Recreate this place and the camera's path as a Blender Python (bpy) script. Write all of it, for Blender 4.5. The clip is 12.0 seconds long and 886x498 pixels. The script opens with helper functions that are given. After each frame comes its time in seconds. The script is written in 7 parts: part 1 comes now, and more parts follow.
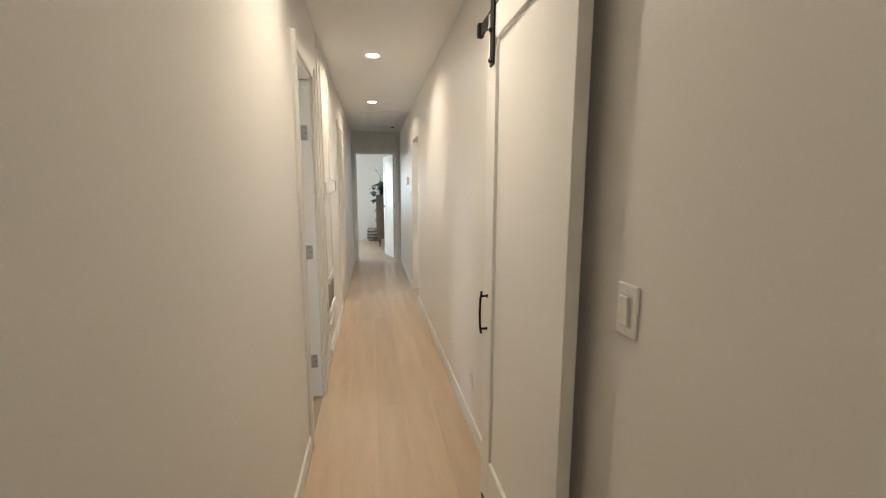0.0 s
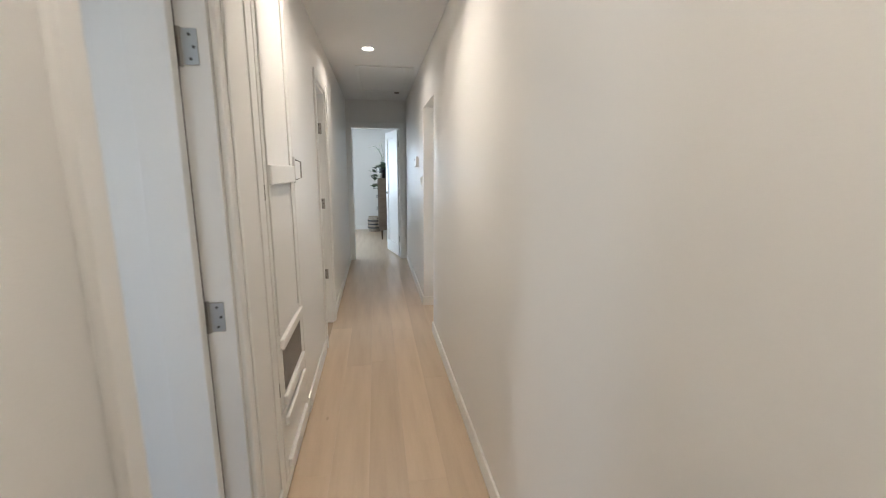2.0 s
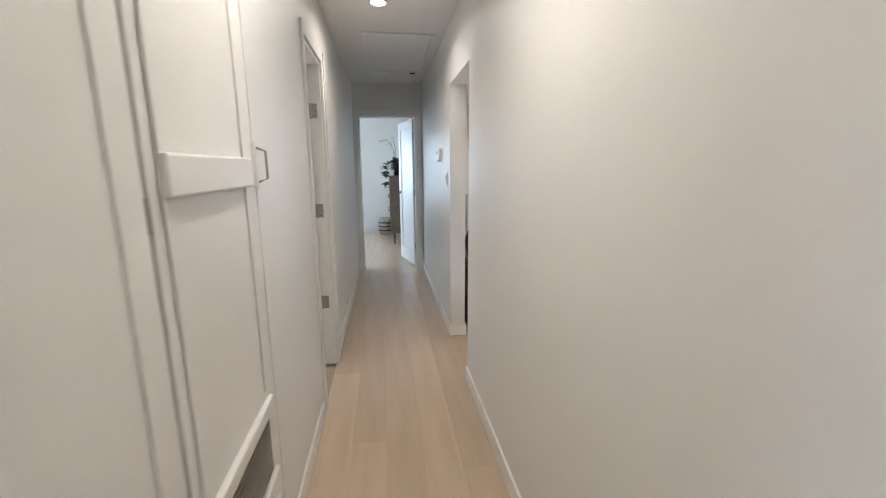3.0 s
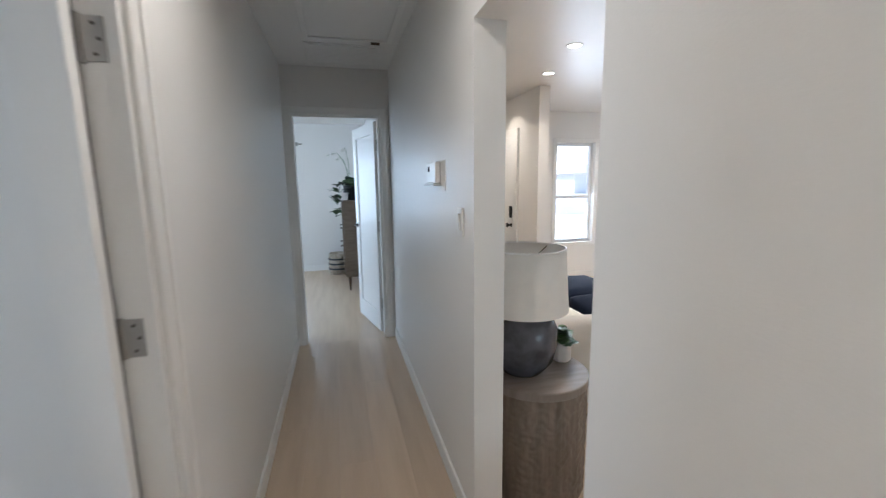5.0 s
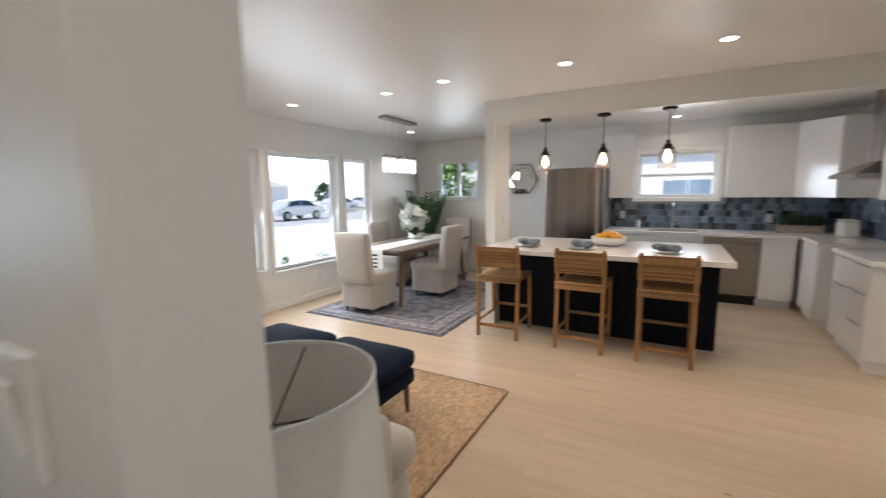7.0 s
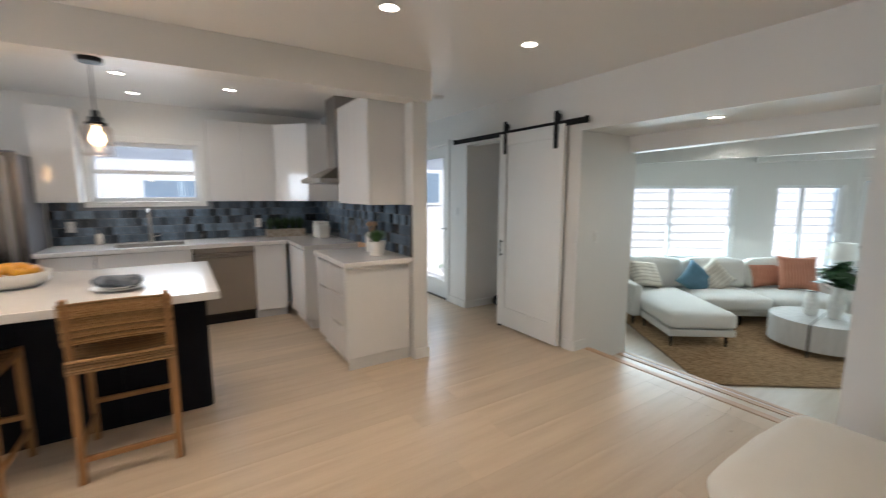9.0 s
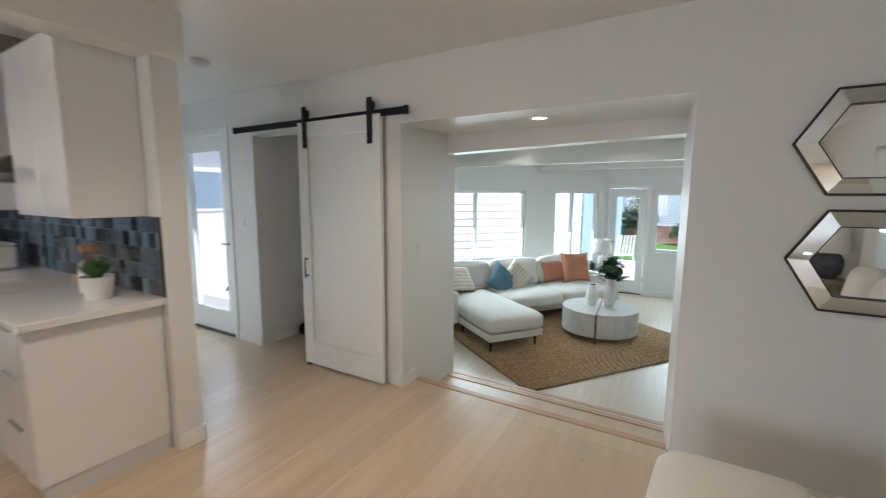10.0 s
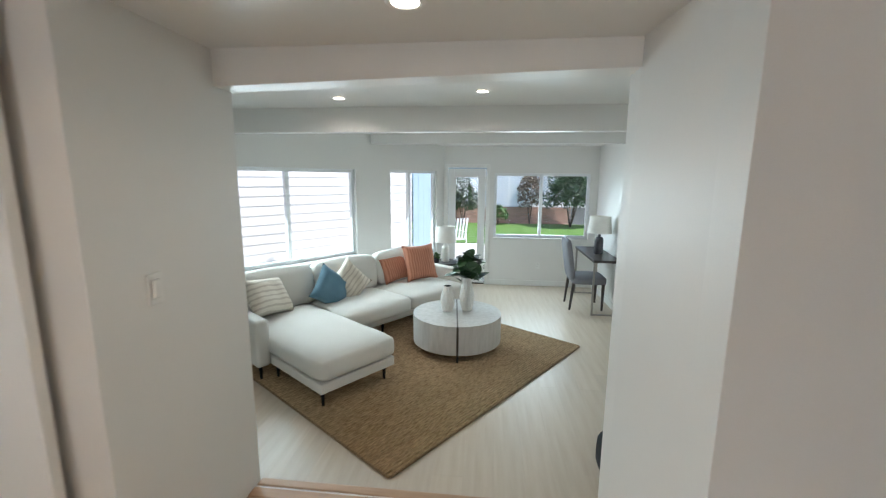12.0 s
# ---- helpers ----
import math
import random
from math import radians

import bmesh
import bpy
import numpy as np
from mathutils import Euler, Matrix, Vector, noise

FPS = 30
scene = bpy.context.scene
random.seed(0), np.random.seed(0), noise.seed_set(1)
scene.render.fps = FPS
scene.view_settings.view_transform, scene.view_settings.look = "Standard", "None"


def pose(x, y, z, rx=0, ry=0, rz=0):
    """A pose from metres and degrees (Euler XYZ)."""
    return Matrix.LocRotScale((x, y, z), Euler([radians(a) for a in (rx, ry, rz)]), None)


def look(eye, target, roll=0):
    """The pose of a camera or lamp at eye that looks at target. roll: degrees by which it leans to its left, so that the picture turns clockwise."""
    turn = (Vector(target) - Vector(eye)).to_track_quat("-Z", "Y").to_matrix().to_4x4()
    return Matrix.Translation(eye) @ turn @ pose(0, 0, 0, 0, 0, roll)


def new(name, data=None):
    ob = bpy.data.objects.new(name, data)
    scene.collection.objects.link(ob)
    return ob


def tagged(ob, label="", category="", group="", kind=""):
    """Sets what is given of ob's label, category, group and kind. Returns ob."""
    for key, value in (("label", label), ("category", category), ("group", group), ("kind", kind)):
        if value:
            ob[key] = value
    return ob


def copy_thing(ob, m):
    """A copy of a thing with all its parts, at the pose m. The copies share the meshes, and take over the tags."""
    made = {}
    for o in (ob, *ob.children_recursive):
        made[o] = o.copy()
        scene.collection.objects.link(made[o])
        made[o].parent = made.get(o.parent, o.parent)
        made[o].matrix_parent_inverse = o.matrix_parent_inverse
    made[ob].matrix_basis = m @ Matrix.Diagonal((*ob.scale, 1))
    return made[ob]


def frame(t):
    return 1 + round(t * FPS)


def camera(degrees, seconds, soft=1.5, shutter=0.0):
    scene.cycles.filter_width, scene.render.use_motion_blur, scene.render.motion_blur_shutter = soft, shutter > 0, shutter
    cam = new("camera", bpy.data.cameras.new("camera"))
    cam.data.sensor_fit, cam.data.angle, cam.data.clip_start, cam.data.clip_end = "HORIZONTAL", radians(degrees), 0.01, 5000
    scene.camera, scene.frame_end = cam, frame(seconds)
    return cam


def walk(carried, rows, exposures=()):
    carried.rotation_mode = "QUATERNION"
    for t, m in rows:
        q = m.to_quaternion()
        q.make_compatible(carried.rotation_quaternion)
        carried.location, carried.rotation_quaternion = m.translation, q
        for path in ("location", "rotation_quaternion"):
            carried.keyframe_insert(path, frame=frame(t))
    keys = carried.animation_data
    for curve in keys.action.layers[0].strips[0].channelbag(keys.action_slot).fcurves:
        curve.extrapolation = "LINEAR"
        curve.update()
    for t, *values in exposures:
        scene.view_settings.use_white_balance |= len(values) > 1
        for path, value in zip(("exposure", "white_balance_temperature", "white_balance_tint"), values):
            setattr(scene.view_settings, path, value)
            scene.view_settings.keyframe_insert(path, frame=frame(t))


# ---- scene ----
cam = camera(94.1, 12.0, soft=1.1, shutter=0.4)
PATH = [
    (0, (-0.042, -0.121, 1.384), (0.293, 1.829, 1.094), 0.1),
    (0.5, (0.03, 0.238, 1.389), (0.397, 2.181, 1.09), 0.2),
    (1, (0.015, 0.57, 1.376), (0.346, 2.514, 1.039), -0.1),
    (1.5, (-0.023, 0.926, 1.386), (0.301, 2.866, 1.022), -0.2),
    (2, (0.029, 1.34, 1.409), (0.342, 3.278, 1.032), 0.3),
    (2.5, (-0.001, 1.801, 1.389), (0.262, 3.741, 0.982), -0.3),
    (4.5, (0.021, 3.645, 1.452), (0.334, 5.595, 1.135), -0.9),
    (5, (0.025, 4.075, 1.45), (0.505, 5.99, 1.134), -0.8),
    (5.5, (0.006, 4.447, 1.462), (0.771, 6.27, 1.16), -0.8),
    (6, (0.093, 4.796, 1.471), (1.174, 6.452, 1.175), -0.3),
    (6.5, (0.232, 5.044, 1.475), (1.663, 6.414, 1.201), -0.6),
    (6.7, (0.282, 5.119, 1.48), (1.846, 6.336, 1.209), -0.7),
    (8.3, (1.161, 5.241, 1.468), (3.112, 4.896, 1.191), -0.1),
    (8.5, (1.318, 5.147, 1.464), (3.218, 4.581, 1.199), -0.2),
    (9, (1.602, 4.876, 1.461), (3.275, 3.814, 1.191), 0.1),
    (9.5, (1.911, 4.598, 1.477), (3.259, 3.143, 1.215), 0.2),
    (10, (2.227, 4.361, 1.479), (3.242, 2.656, 1.225), 0.3),
    (10.5, (2.442, 4.072, 1.468), (3.214, 2.245, 1.207), 0.2),
    (11, (2.615, 3.732, 1.476), (3.178, 1.835, 1.183), 0.1),
    (11.5, (2.769, 3.35, 1.46), (3.144, 1.411, 1.143), 0.2),
    (12, (2.855, 2.973, 1.455), (3.071, 1.013, 1.121), 0.4),
]
EXPOSURES = [
    (0, 1.47, 6950, 10), (1, 1.33, 6250, 10), (2, 1.38, 6150, 10), (4.5, 1.3, 5550, 10), (5.5, 0.95, 5850, 10), (6.5, 0.74, 6150, 10),
    (8.5, 0.7, 6150, 10), (10, 0.77, 6080, 10), (12, 0.75, 6200, 10),
]
walk(cam, [(t, look(eye, target, roll)) for t, eye, target, roll in PATH], EXPOSURES)

# ---- world, sun, daylight ----
world = bpy.data.worlds.new("sky")
scene.world = world
world.use_nodes = True
sky = world.node_tree.nodes.new("ShaderNodeTexSky")
sky.sky_type, sky.sun_disc = "NISHITA", False
sky.sun_elevation, sky.sun_rotation = radians(60), radians(300)
world.node_tree.links.new(sky.outputs[0], world.node_tree.nodes["Background"].inputs[0])
world.node_tree.nodes["Background"].inputs[1].default_value = 0.15
sun = new("sun", bpy.data.lights.new("sun", "SUN"))
sun.data.energy, sun.data.angle, sun.data.color = 3.4, radians(0.6), (1.0, 0.96, 0.9)
SUN_DIR = Vector((-0.866 * math.cos(radians(60)), 0.5 * math.cos(radians(60)), math.sin(radians(60))))
sun.matrix_world = look(SUN_DIR * 50, (0, 0, 0))


def window_light(name, centre, towards, width, height, watts, colour=(0.86, 0.94, 1.0)):
    lamp = new(name, bpy.data.lights.new(name, "AREA"))
    lamp.data.shape, lamp.data.size, lamp.data.size_y = "RECTANGLE", width, height
    lamp.data.energy, lamp.data.color, lamp.data.spread = watts, colour, radians(140)
    z = -(Vector(towards) - Vector(centre)).normalized()
    x = Vector((0, 0, 1)).cross(z).normalized()
    y = z.cross(x)
    m = Matrix((x, y, z)).transposed().to_4x4()
    lamp.matrix_world = Matrix.Translation(centre) @ m
    return lamp


# ---- materials ----
def material(name, colour, rough=0.6, metal=0.0, vary=0.06, scale=3.0, bump=0.0, bump_scale=60.0, stretch=(1, 1, 1), spec=0.5, per_object=0.0, coat=0.0, sheen=0.0, vary_rough=0.08):
    """Principled surface with colour variation at two scales, uneven gloss and fine relief."""
    mat = bpy.data.materials.new(name)
    mat.use_nodes = True
    nodes, links = mat.node_tree.nodes, mat.node_tree.links
    bsdf = nodes["Principled BSDF"]
    coords = nodes.new("ShaderNodeTexCoord")
    mapping = nodes.new("ShaderNodeMapping")
    mapping.inputs["Scale"].default_value = stretch
    links.new(coords.outputs["Object"], mapping.inputs["Vector"])
    large, fine = nodes.new("ShaderNodeTexNoise"), nodes.new("ShaderNodeTexNoise")
    large.inputs["Scale"].default_value, large.inputs["Detail"].default_value = scale, 4
    fine.inputs["Scale"].default_value, fine.inputs["Detail"].default_value = bump_scale, 3
    for tex in (large, fine):
        links.new(mapping.outputs[0], tex.inputs["Vector"])
    add = nodes.new("ShaderNodeMath")
    add.operation = "MULTIPLY_ADD"
    add.inputs[1].default_value, add.inputs[2].default_value = 0.35, 0.0
    links.new(fine.outputs[0], add.inputs[0])
    both = nodes.new("ShaderNodeMath")
    both.operation = "MULTIPLY_ADD"
    both.inputs[1].default_value = 0.65
    links.new(large.outputs[0], both.inputs[0])
    links.new(add.outputs[0], both.inputs[2])
    value = nodes.new("ShaderNodeMapRange")
    value.inputs["From Min"].default_value, value.inputs["From Max"].default_value = 0.3, 0.7
    value.inputs["To Min"].default_value, value.inputs["To Max"].default_value = 1 - vary, 1 + vary
    links.new(both.outputs[0], value.inputs["Value"])
    hsv = nodes.new("ShaderNodeHueSaturation")
    hsv.inputs["Color"].default_value = (*colour, 1)
    if per_object:
        info = nodes.new("ShaderNodeObjectInfo")
        rng = nodes.new("ShaderNodeMapRange")
        rng.inputs["To Min"].default_value, rng.inputs["To Max"].default_value = 1 - per_object, 1 + per_object
        links.new(info.outputs["Random"], rng.inputs["Value"])
        mul = nodes.new("ShaderNodeMath")
        mul.operation = "MULTIPLY"
        links.new(value.outputs[0], mul.inputs[0])
        links.new(rng.outputs[0], mul.inputs[1])
        links.new(mul.outputs[0], hsv.inputs["Value"])
    else:
        links.new(value.outputs[0], hsv.inputs["Value"])
    links.new(hsv.outputs[0], bsdf.inputs["Base Color"])
    rough_range = nodes.new("ShaderNodeMapRange")
    rough_range.inputs["From Min"].default_value, rough_range.inputs["From Max"].default_value = 0.3, 0.7
    rough_range.inputs["To Min"].default_value, rough_range.inputs["To Max"].default_value = max(0.02, rough * (1 - vary_rough)), min(1, rough * (1 + vary_rough))
    links.new(large.outputs[0], rough_range.inputs["Value"])
    links.new(rough_range.outputs[0], bsdf.inputs["Roughness"])
    bsdf.inputs["Metallic"].default_value = metal
    bsdf.inputs["Specular IOR Level"].default_value = spec
    bsdf.inputs["Coat Weight"].default_value = coat
    bsdf.inputs["Coat Roughness"].default_value = 0.08
    bsdf.inputs["Sheen Weight"].default_value = sheen
    if bump:
        b = nodes.new("ShaderNodeBump")
        b.inputs["Strength"].default_value, b.inputs["Distance"].default_value = bump, 0.004
        links.new(fine.outputs[0], b.inputs["Height"])
        links.new(b.outputs[0], bsdf.inputs["Normal"])
    return mat


def two_tone(name, first, second, scale=8.0, low=0.42, high=0.58, rough=0.7, stretch=(1, 1, 1), bump=0.3, bump_scale=80.0, wave="", detail=5.0, metal=0.0, per_object=0.0):
    """Two colours mixed by noise, or by bands (wave) broken up by noise: wood grain, woven fibre, rugs, foliage."""
    mat = material(name, first, rough, metal, 0.06, scale, bump, bump_scale, stretch, per_object=per_object)
    nodes, links = mat.node_tree.nodes, mat.node_tree.links
    mapping = nodes["Mapping"]
    if wave:
        tex = nodes.new("ShaderNodeTexWave")
        tex.bands_direction = wave
        tex.inputs["Scale"].default_value, tex.inputs["Distortion"].default_value = scale, 2.0
        tex.inputs["Detail"].default_value, tex.inputs["Detail Scale"].default_value = 3, 1.5
    else:
        tex = nodes.new("ShaderNodeTexNoise")
        tex.inputs["Scale"].default_value, tex.inputs["Detail"].default_value = scale, detail
    links.new(mapping.outputs[0], tex.inputs["Vector"])
    fac = nodes.new("ShaderNodeMapRange")
    fac.inputs["From Min"].default_value, fac.inputs["From Max"].default_value = low, high
    links.new(tex.outputs["Fac" if wave else 0], fac.inputs["Value"])
    mix = nodes.new("ShaderNodeMix")
    mix.data_type = "RGBA"
    mix.inputs[6].default_value, mix.inputs[7].default_value = (*first, 1), (*second, 1)
    links.new(fac.outputs[0], mix.inputs[0])
    links.new(mix.outputs[2], nodes["Hue/Saturation/Value"].inputs["Color"])
    return mat


def glowing(name, colour, strength):
    mat = bpy.data.materials.new(name)
    mat.use_nodes = True
    b = mat.node_tree.nodes["Principled BSDF"]
    b.inputs["Base Color"].default_value = (*colour, 1)
    b.inputs["Emission Color"].default_value, b.inputs["Emission Strength"].default_value = (*colour, 1), strength
    return mat


def clear_glass(name, tint=(1, 1, 1), rough=0.0, gloss_share=0.03):
    """Thin clear pane: mostly see-through with a glossy sheen that grows at grazing angles."""
    mat = bpy.data.materials.new(name)
    mat.use_nodes = True
    nodes, links = mat.node_tree.nodes, mat.node_tree.links
    clear, gloss, mix, facing, power = (nodes.new("ShaderNode" + k) for k in ("BsdfTransparent", "BsdfGlossy", "MixShader", "LayerWeight", "Math"))
    clear.inputs[0].default_value = (*tint, 1)
    gloss.inputs["Roughness"].default_value = rough
    facing.inputs[0].default_value = 0.5
    power.operation, power.inputs[1].default_value = "POWER", 4.0
    share = nodes.new("ShaderNodeMath")
    share.operation, share.inputs[1].default_value, share.inputs[2].default_value = "MULTIPLY_ADD", 0.5, gloss_share
    links.new(facing.outputs["Facing"], power.inputs[0])
    links.new(power.outputs[0], share.inputs[0])
    links.new(share.outputs[0], mix.inputs[0])
    links.new(clear.outputs[0], mix.inputs[1])
    links.new(gloss.outputs[0], mix.inputs[2])
    links.new(mix.outputs[0], nodes["Material Output"].inputs[0])
    return mat


M = {}
M["wall"] = material("wall_paint", (0.79, 0.775, 0.745), 0.42, vary=0.02, scale=1.2, bump=0.12, bump_scale=220, spec=0.4)
M["ceiling"] = material("ceiling_paint", (0.79, 0.775, 0.75), 0.34, vary=0.02, scale=1.0, bump=0.1, bump_scale=160, spec=0.4)
M["trim"] = material("trim_paint", (0.82, 0.81, 0.78), 0.35, vary=0.02, scale=2.0, bump=0.05, bump_scale=120)
M["door"] = material("door_paint", (0.82, 0.82, 0.80), 0.4, vary=0.02, scale=2.0, bump=0.05, bump_scale=140)
M["closet"] = material("cupboard_paint", (0.79, 0.775, 0.745), 0.38, vary=0.025, scale=2.0, bump=0.08, bump_scale=120)
M["oak"] = two_tone("floor_oak", (0.60, 0.47, 0.335), (0.45, 0.34, 0.235), 2.2, 0.3, 0.8, 0.31, (7, 0.6, 1), 0.06, 60, per_object=0.075)
M["den_oak"] = two_tone("pale_oak", (0.60, 0.51, 0.41), (0.49, 0.40, 0.305), 3.0, 0.35, 0.75, 0.36, (7, 0.6, 1), 0.06, 60, per_object=0.04)
M["gap"] = material("plank_joint", (0.40, 0.31, 0.22), 0.8)


def add_knots(mat, colour, spacing=1.3, size=0.06):
    """Scatter a few small dark knots and short cracks over a wooden surface."""
    nodes, links = mat.node_tree.nodes, mat.node_tree.links
    hsv = nodes["Hue/Saturation/Value"]
    info, coords = nodes.new("ShaderNodeObjectInfo"), nodes["Texture Coordinate"]
    shift = nodes.new("ShaderNodeVectorMath")
    shift.operation = "MULTIPLY_ADD"
    shift.inputs[1].default_value = (1.0, 0.45, 1.0)
    far = nodes.new("ShaderNodeMath")
    far.operation, far.inputs[1].default_value = "MULTIPLY", 40.0
    links.new(info.outputs["Random"], far.inputs[0])
    links.new(coords.outputs["Object"], shift.inputs[0])
    links.new(far.outputs[0], shift.inputs[2])
    cells = nodes.new("ShaderNodeTexVoronoi")
    cells.inputs["Scale"].default_value = spacing
    links.new(shift.outputs[0], cells.inputs["Vector"])
    rim = nodes.new("ShaderNodeMapRange")
    rim.inputs["From Min"].default_value, rim.inputs["From Max"].default_value = size * 0.35, size
    rim.inputs["To Min"].default_value, rim.inputs["To Max"].default_value = 0.6, 0.0
    links.new(cells.outputs["Distance"], rim.inputs["Value"])
    mix = nodes.new("ShaderNodeMix")
    mix.data_type = "RGBA"
    mix.inputs[7].default_value = (*colour, 1)
    links.new(rim.outputs[0], mix.inputs[0])
    links.new(hsv.outputs[0], mix.inputs[6])
    links.new(mix.outputs[2], nodes["Principled BSDF"].inputs["Base Color"])


add_knots(M["oak"], (0.17, 0.105, 0.06), 2.6, 0.034)
add_knots(M["den_oak"], (0.24, 0.17, 0.11), 2.4, 0.03)
M["nosing"] = two_tone("step_oak", (0.52, 0.33, 0.2), (0.40, 0.24, 0.14), 4.0, 0.35, 0.7, 0.4, (0.8, 9, 3), 0.1, 70)
M["black"] = material("black_iron", (0.018, 0.018, 0.02), 0.45, 0.6, 0.1, 20, 0.1, 150)
M["nickel"] = material("satin_nickel", (0.38, 0.36, 0.33), 0.34, 1.0, 0.05, 10, 0.04, 200)
M["chrome"] = material("chrome", (0.75, 0.75, 0.76), 0.12, 1.0, 0.03)
M["steel"] = material("brushed_steel", (0.36, 0.335, 0.31), 0.3, 1.0, 0.05, 6, 0.12, 50, (40, 40, 0.4))
# strong upright colour bands stand in for reflections in the fridge doors
M["fridge_steel"] = material("fridge_steel", (0.27, 0.245, 0.225), 0.24, 1.0, 0.45, 1.3, 0.08, 30, (7, 7, 0.12))
M["plastic"] = material("white_plastic", (0.82, 0.81, 0.78), 0.35, vary=0.02)
M["vinyl"] = material("white_vinyl", (0.82, 0.83, 0.84), 0.35, vary=0.02)
M["quartz"] = two_tone("white_quartz", (0.78, 0.76, 0.74), (0.70, 0.68, 0.66), 5, 0.5, 0.8, 0.16, bump=0.02)
M["lacquer"] = material("gloss_lacquer", (0.80, 0.79, 0.78), 0.08, vary=0.015, coat=0.6)
M["toekick"] = material("pale_plinth", (0.66, 0.65, 0.63), 0.4)
M["navy_panel"] = material("dark_panel", (0.005, 0.006, 0.010), 0.7, vary=0.15, scale=8, bump=0.15, bump_scale=40, stretch=(8, 8, 1), spec=0.2)
M["tile"] = material("glazed_tile", (0.10, 0.135, 0.18), 0.14, vary=0.3, scale=30, bump=0.08, bump_scale=40, per_object=0.95, coat=0.4)
M["grout"] = material("grout", (0.22, 0.23, 0.25), 0.9)
M["bulb"] = glowing("lamp_glow", (1.0, 0.9, 0.78), 9)
M["bulb_cool"] = glowing("tube_glow", (0.9, 0.95, 1.0), 2.2)
M["bulb_warm"] = glowing("filament_glow", (1.0, 0.66, 0.36), 9)
M["sky_glow"] = glowing("glowing_sky", (0.9, 0.95, 1.0), 1.3)
M["glass"] = clear_glass("window_glass")
M["jar_glass"] = clear_glass("jar_glass", (0.90, 0.85, 0.81), 0.04, 0.12)
M["mirror"] = material("mirror_silver", (0.86, 0.88, 0.88), 0.015, 1.0, 0.0, vary_rough=0.0)
M["mirror_edge"] = material("bevelled_mirror", (0.70, 0.73, 0.72), 0.025, 1.0, 0.05, 9)
M["bronze"] = material("dark_bronze_edge", (0.10, 0.085, 0.07), 0.4, 0.8, 0.2, 30)
M["linen"] = material("oatmeal_linen", (0.43, 0.385, 0.335), 0.95, vary=0.06, scale=9, bump=0.5, bump_scale=350, sheen=0.2)
M["cream"] = material("cream_upholstery", (0.72, 0.665, 0.58), 0.9, vary=0.03, scale=4, bump=0.35, bump_scale=400, sheen=0.2)
M["sofa"] = material("ivory_upholstery", (0.70, 0.67, 0.62), 0.92, vary=0.03, scale=4, bump=0.4, bump_scale=380, sheen=0.2)
M["navy"] = material("navy_upholstery", (0.007, 0.012, 0.028), 0.95, vary=0.1, scale=6, bump=0.3, bump_scale=350, spec=0.2)
M["blue"] = material("slate_blue_velvet", (0.09, 0.19, 0.26), 0.85, vary=0.15, scale=7, bump=0.3, bump_scale=250, sheen=0.3)
M["rust"] = two_tone("rust_stripe", (0.56, 0.25, 0.16), (0.42, 0.17, 0.10), 9, 0.3, 0.7, 0.9, wave="X", bump=0.4, bump_scale=250)
M["stripe"] = two_tone("cream_stripe", (0.68, 0.62, 0.53), (0.52, 0.46, 0.38), 6, 0.66, 0.78, 0.9, wave="Z", bump=0.4, bump_scale=250)
M["walnut"] = two_tone("walnut", (0.13, 0.075, 0.04), (0.08, 0.042, 0.02), 5, 0.35, 0.7, 0.4, (1, 6, 6), 0.1, 60)
M["oakdark"] = two_tone("weathered_oak", (0.17, 0.125, 0.088), (0.11, 0.08, 0.055), 5, 0.35, 0.7, 0.5, (1, 6, 6), 0.15, 60)
M["teak"] = two_tone("honey_oak", (0.36, 0.18, 0.065), (0.25, 0.12, 0.042), 6, 0.35, 0.7, 0.45, (5, 5, 0.8), 0.1, 60)
M["rope"] = two_tone("woven_rope", (0.40, 0.23, 0.10), (0.27, 0.14, 0.05), 70, 0.35, 0.65, 0.85, (1, 1, 1), 0.6, 160, per_object=0.4)
M["jute"] = two_tone("woven_jute", (0.53, 0.365, 0.21), (0.28, 0.18, 0.095), 95, 0.38, 0.62, 0.95, (0.25, 1.7, 1), 0.6, 150)
M["sisal"] = two_tone("woven_sisal", (0.68, 0.49, 0.31), (0.45, 0.305, 0.185), 42, 0.38, 0.62, 0.95, (0.6, 1.2, 1), 0.6, 150)
M["binding"] = two_tone("rug_binding", (0.29, 0.19, 0.105), (0.18, 0.115, 0.06), 60, 0.4, 0.6, 0.95, bump=0.5, bump_scale=200)
M["persian"] = two_tone("faded_rug", (0.21, 0.205, 0.22), (0.10, 0.095, 0.115), 7, 0.42, 0.6, 0.95, (1, 1, 1), 0.4, 140)
M["persian_light"] = two_tone("faded_rug_light", (0.33, 0.32, 0.33), (0.19, 0.18, 0.2), 16, 0.42, 0.6, 0.95, (1, 1, 1), 0.4, 140)
M["drum"] = two_tone("grey_oak_veneer", (0.24, 0.19, 0.145), (0.15, 0.115, 0.085), 4, 0.35, 0.7, 0.6, (7, 7, 0.7), 0.2, 60)
M["drum_top"] = two_tone("grey_oak_top", (0.30, 0.255, 0.215), (0.20, 0.165, 0.135), 5, 0.35, 0.7, 0.42, (1.2, 6, 1), 0.08, 60)
M["coffee"] = two_tone("whitewashed_wood", (0.60, 0.58, 0.55), (0.48, 0.46, 0.43), 5, 0.35, 0.7, 0.55, (5, 5, 0.9), 0.15, 60)
M["glaze"] = two_tone("grey_glaze", (0.10, 0.10, 0.115), (0.055, 0.055, 0.065), 12, 0.4, 0.65, 0.22, bump=0.1, bump_scale=30)
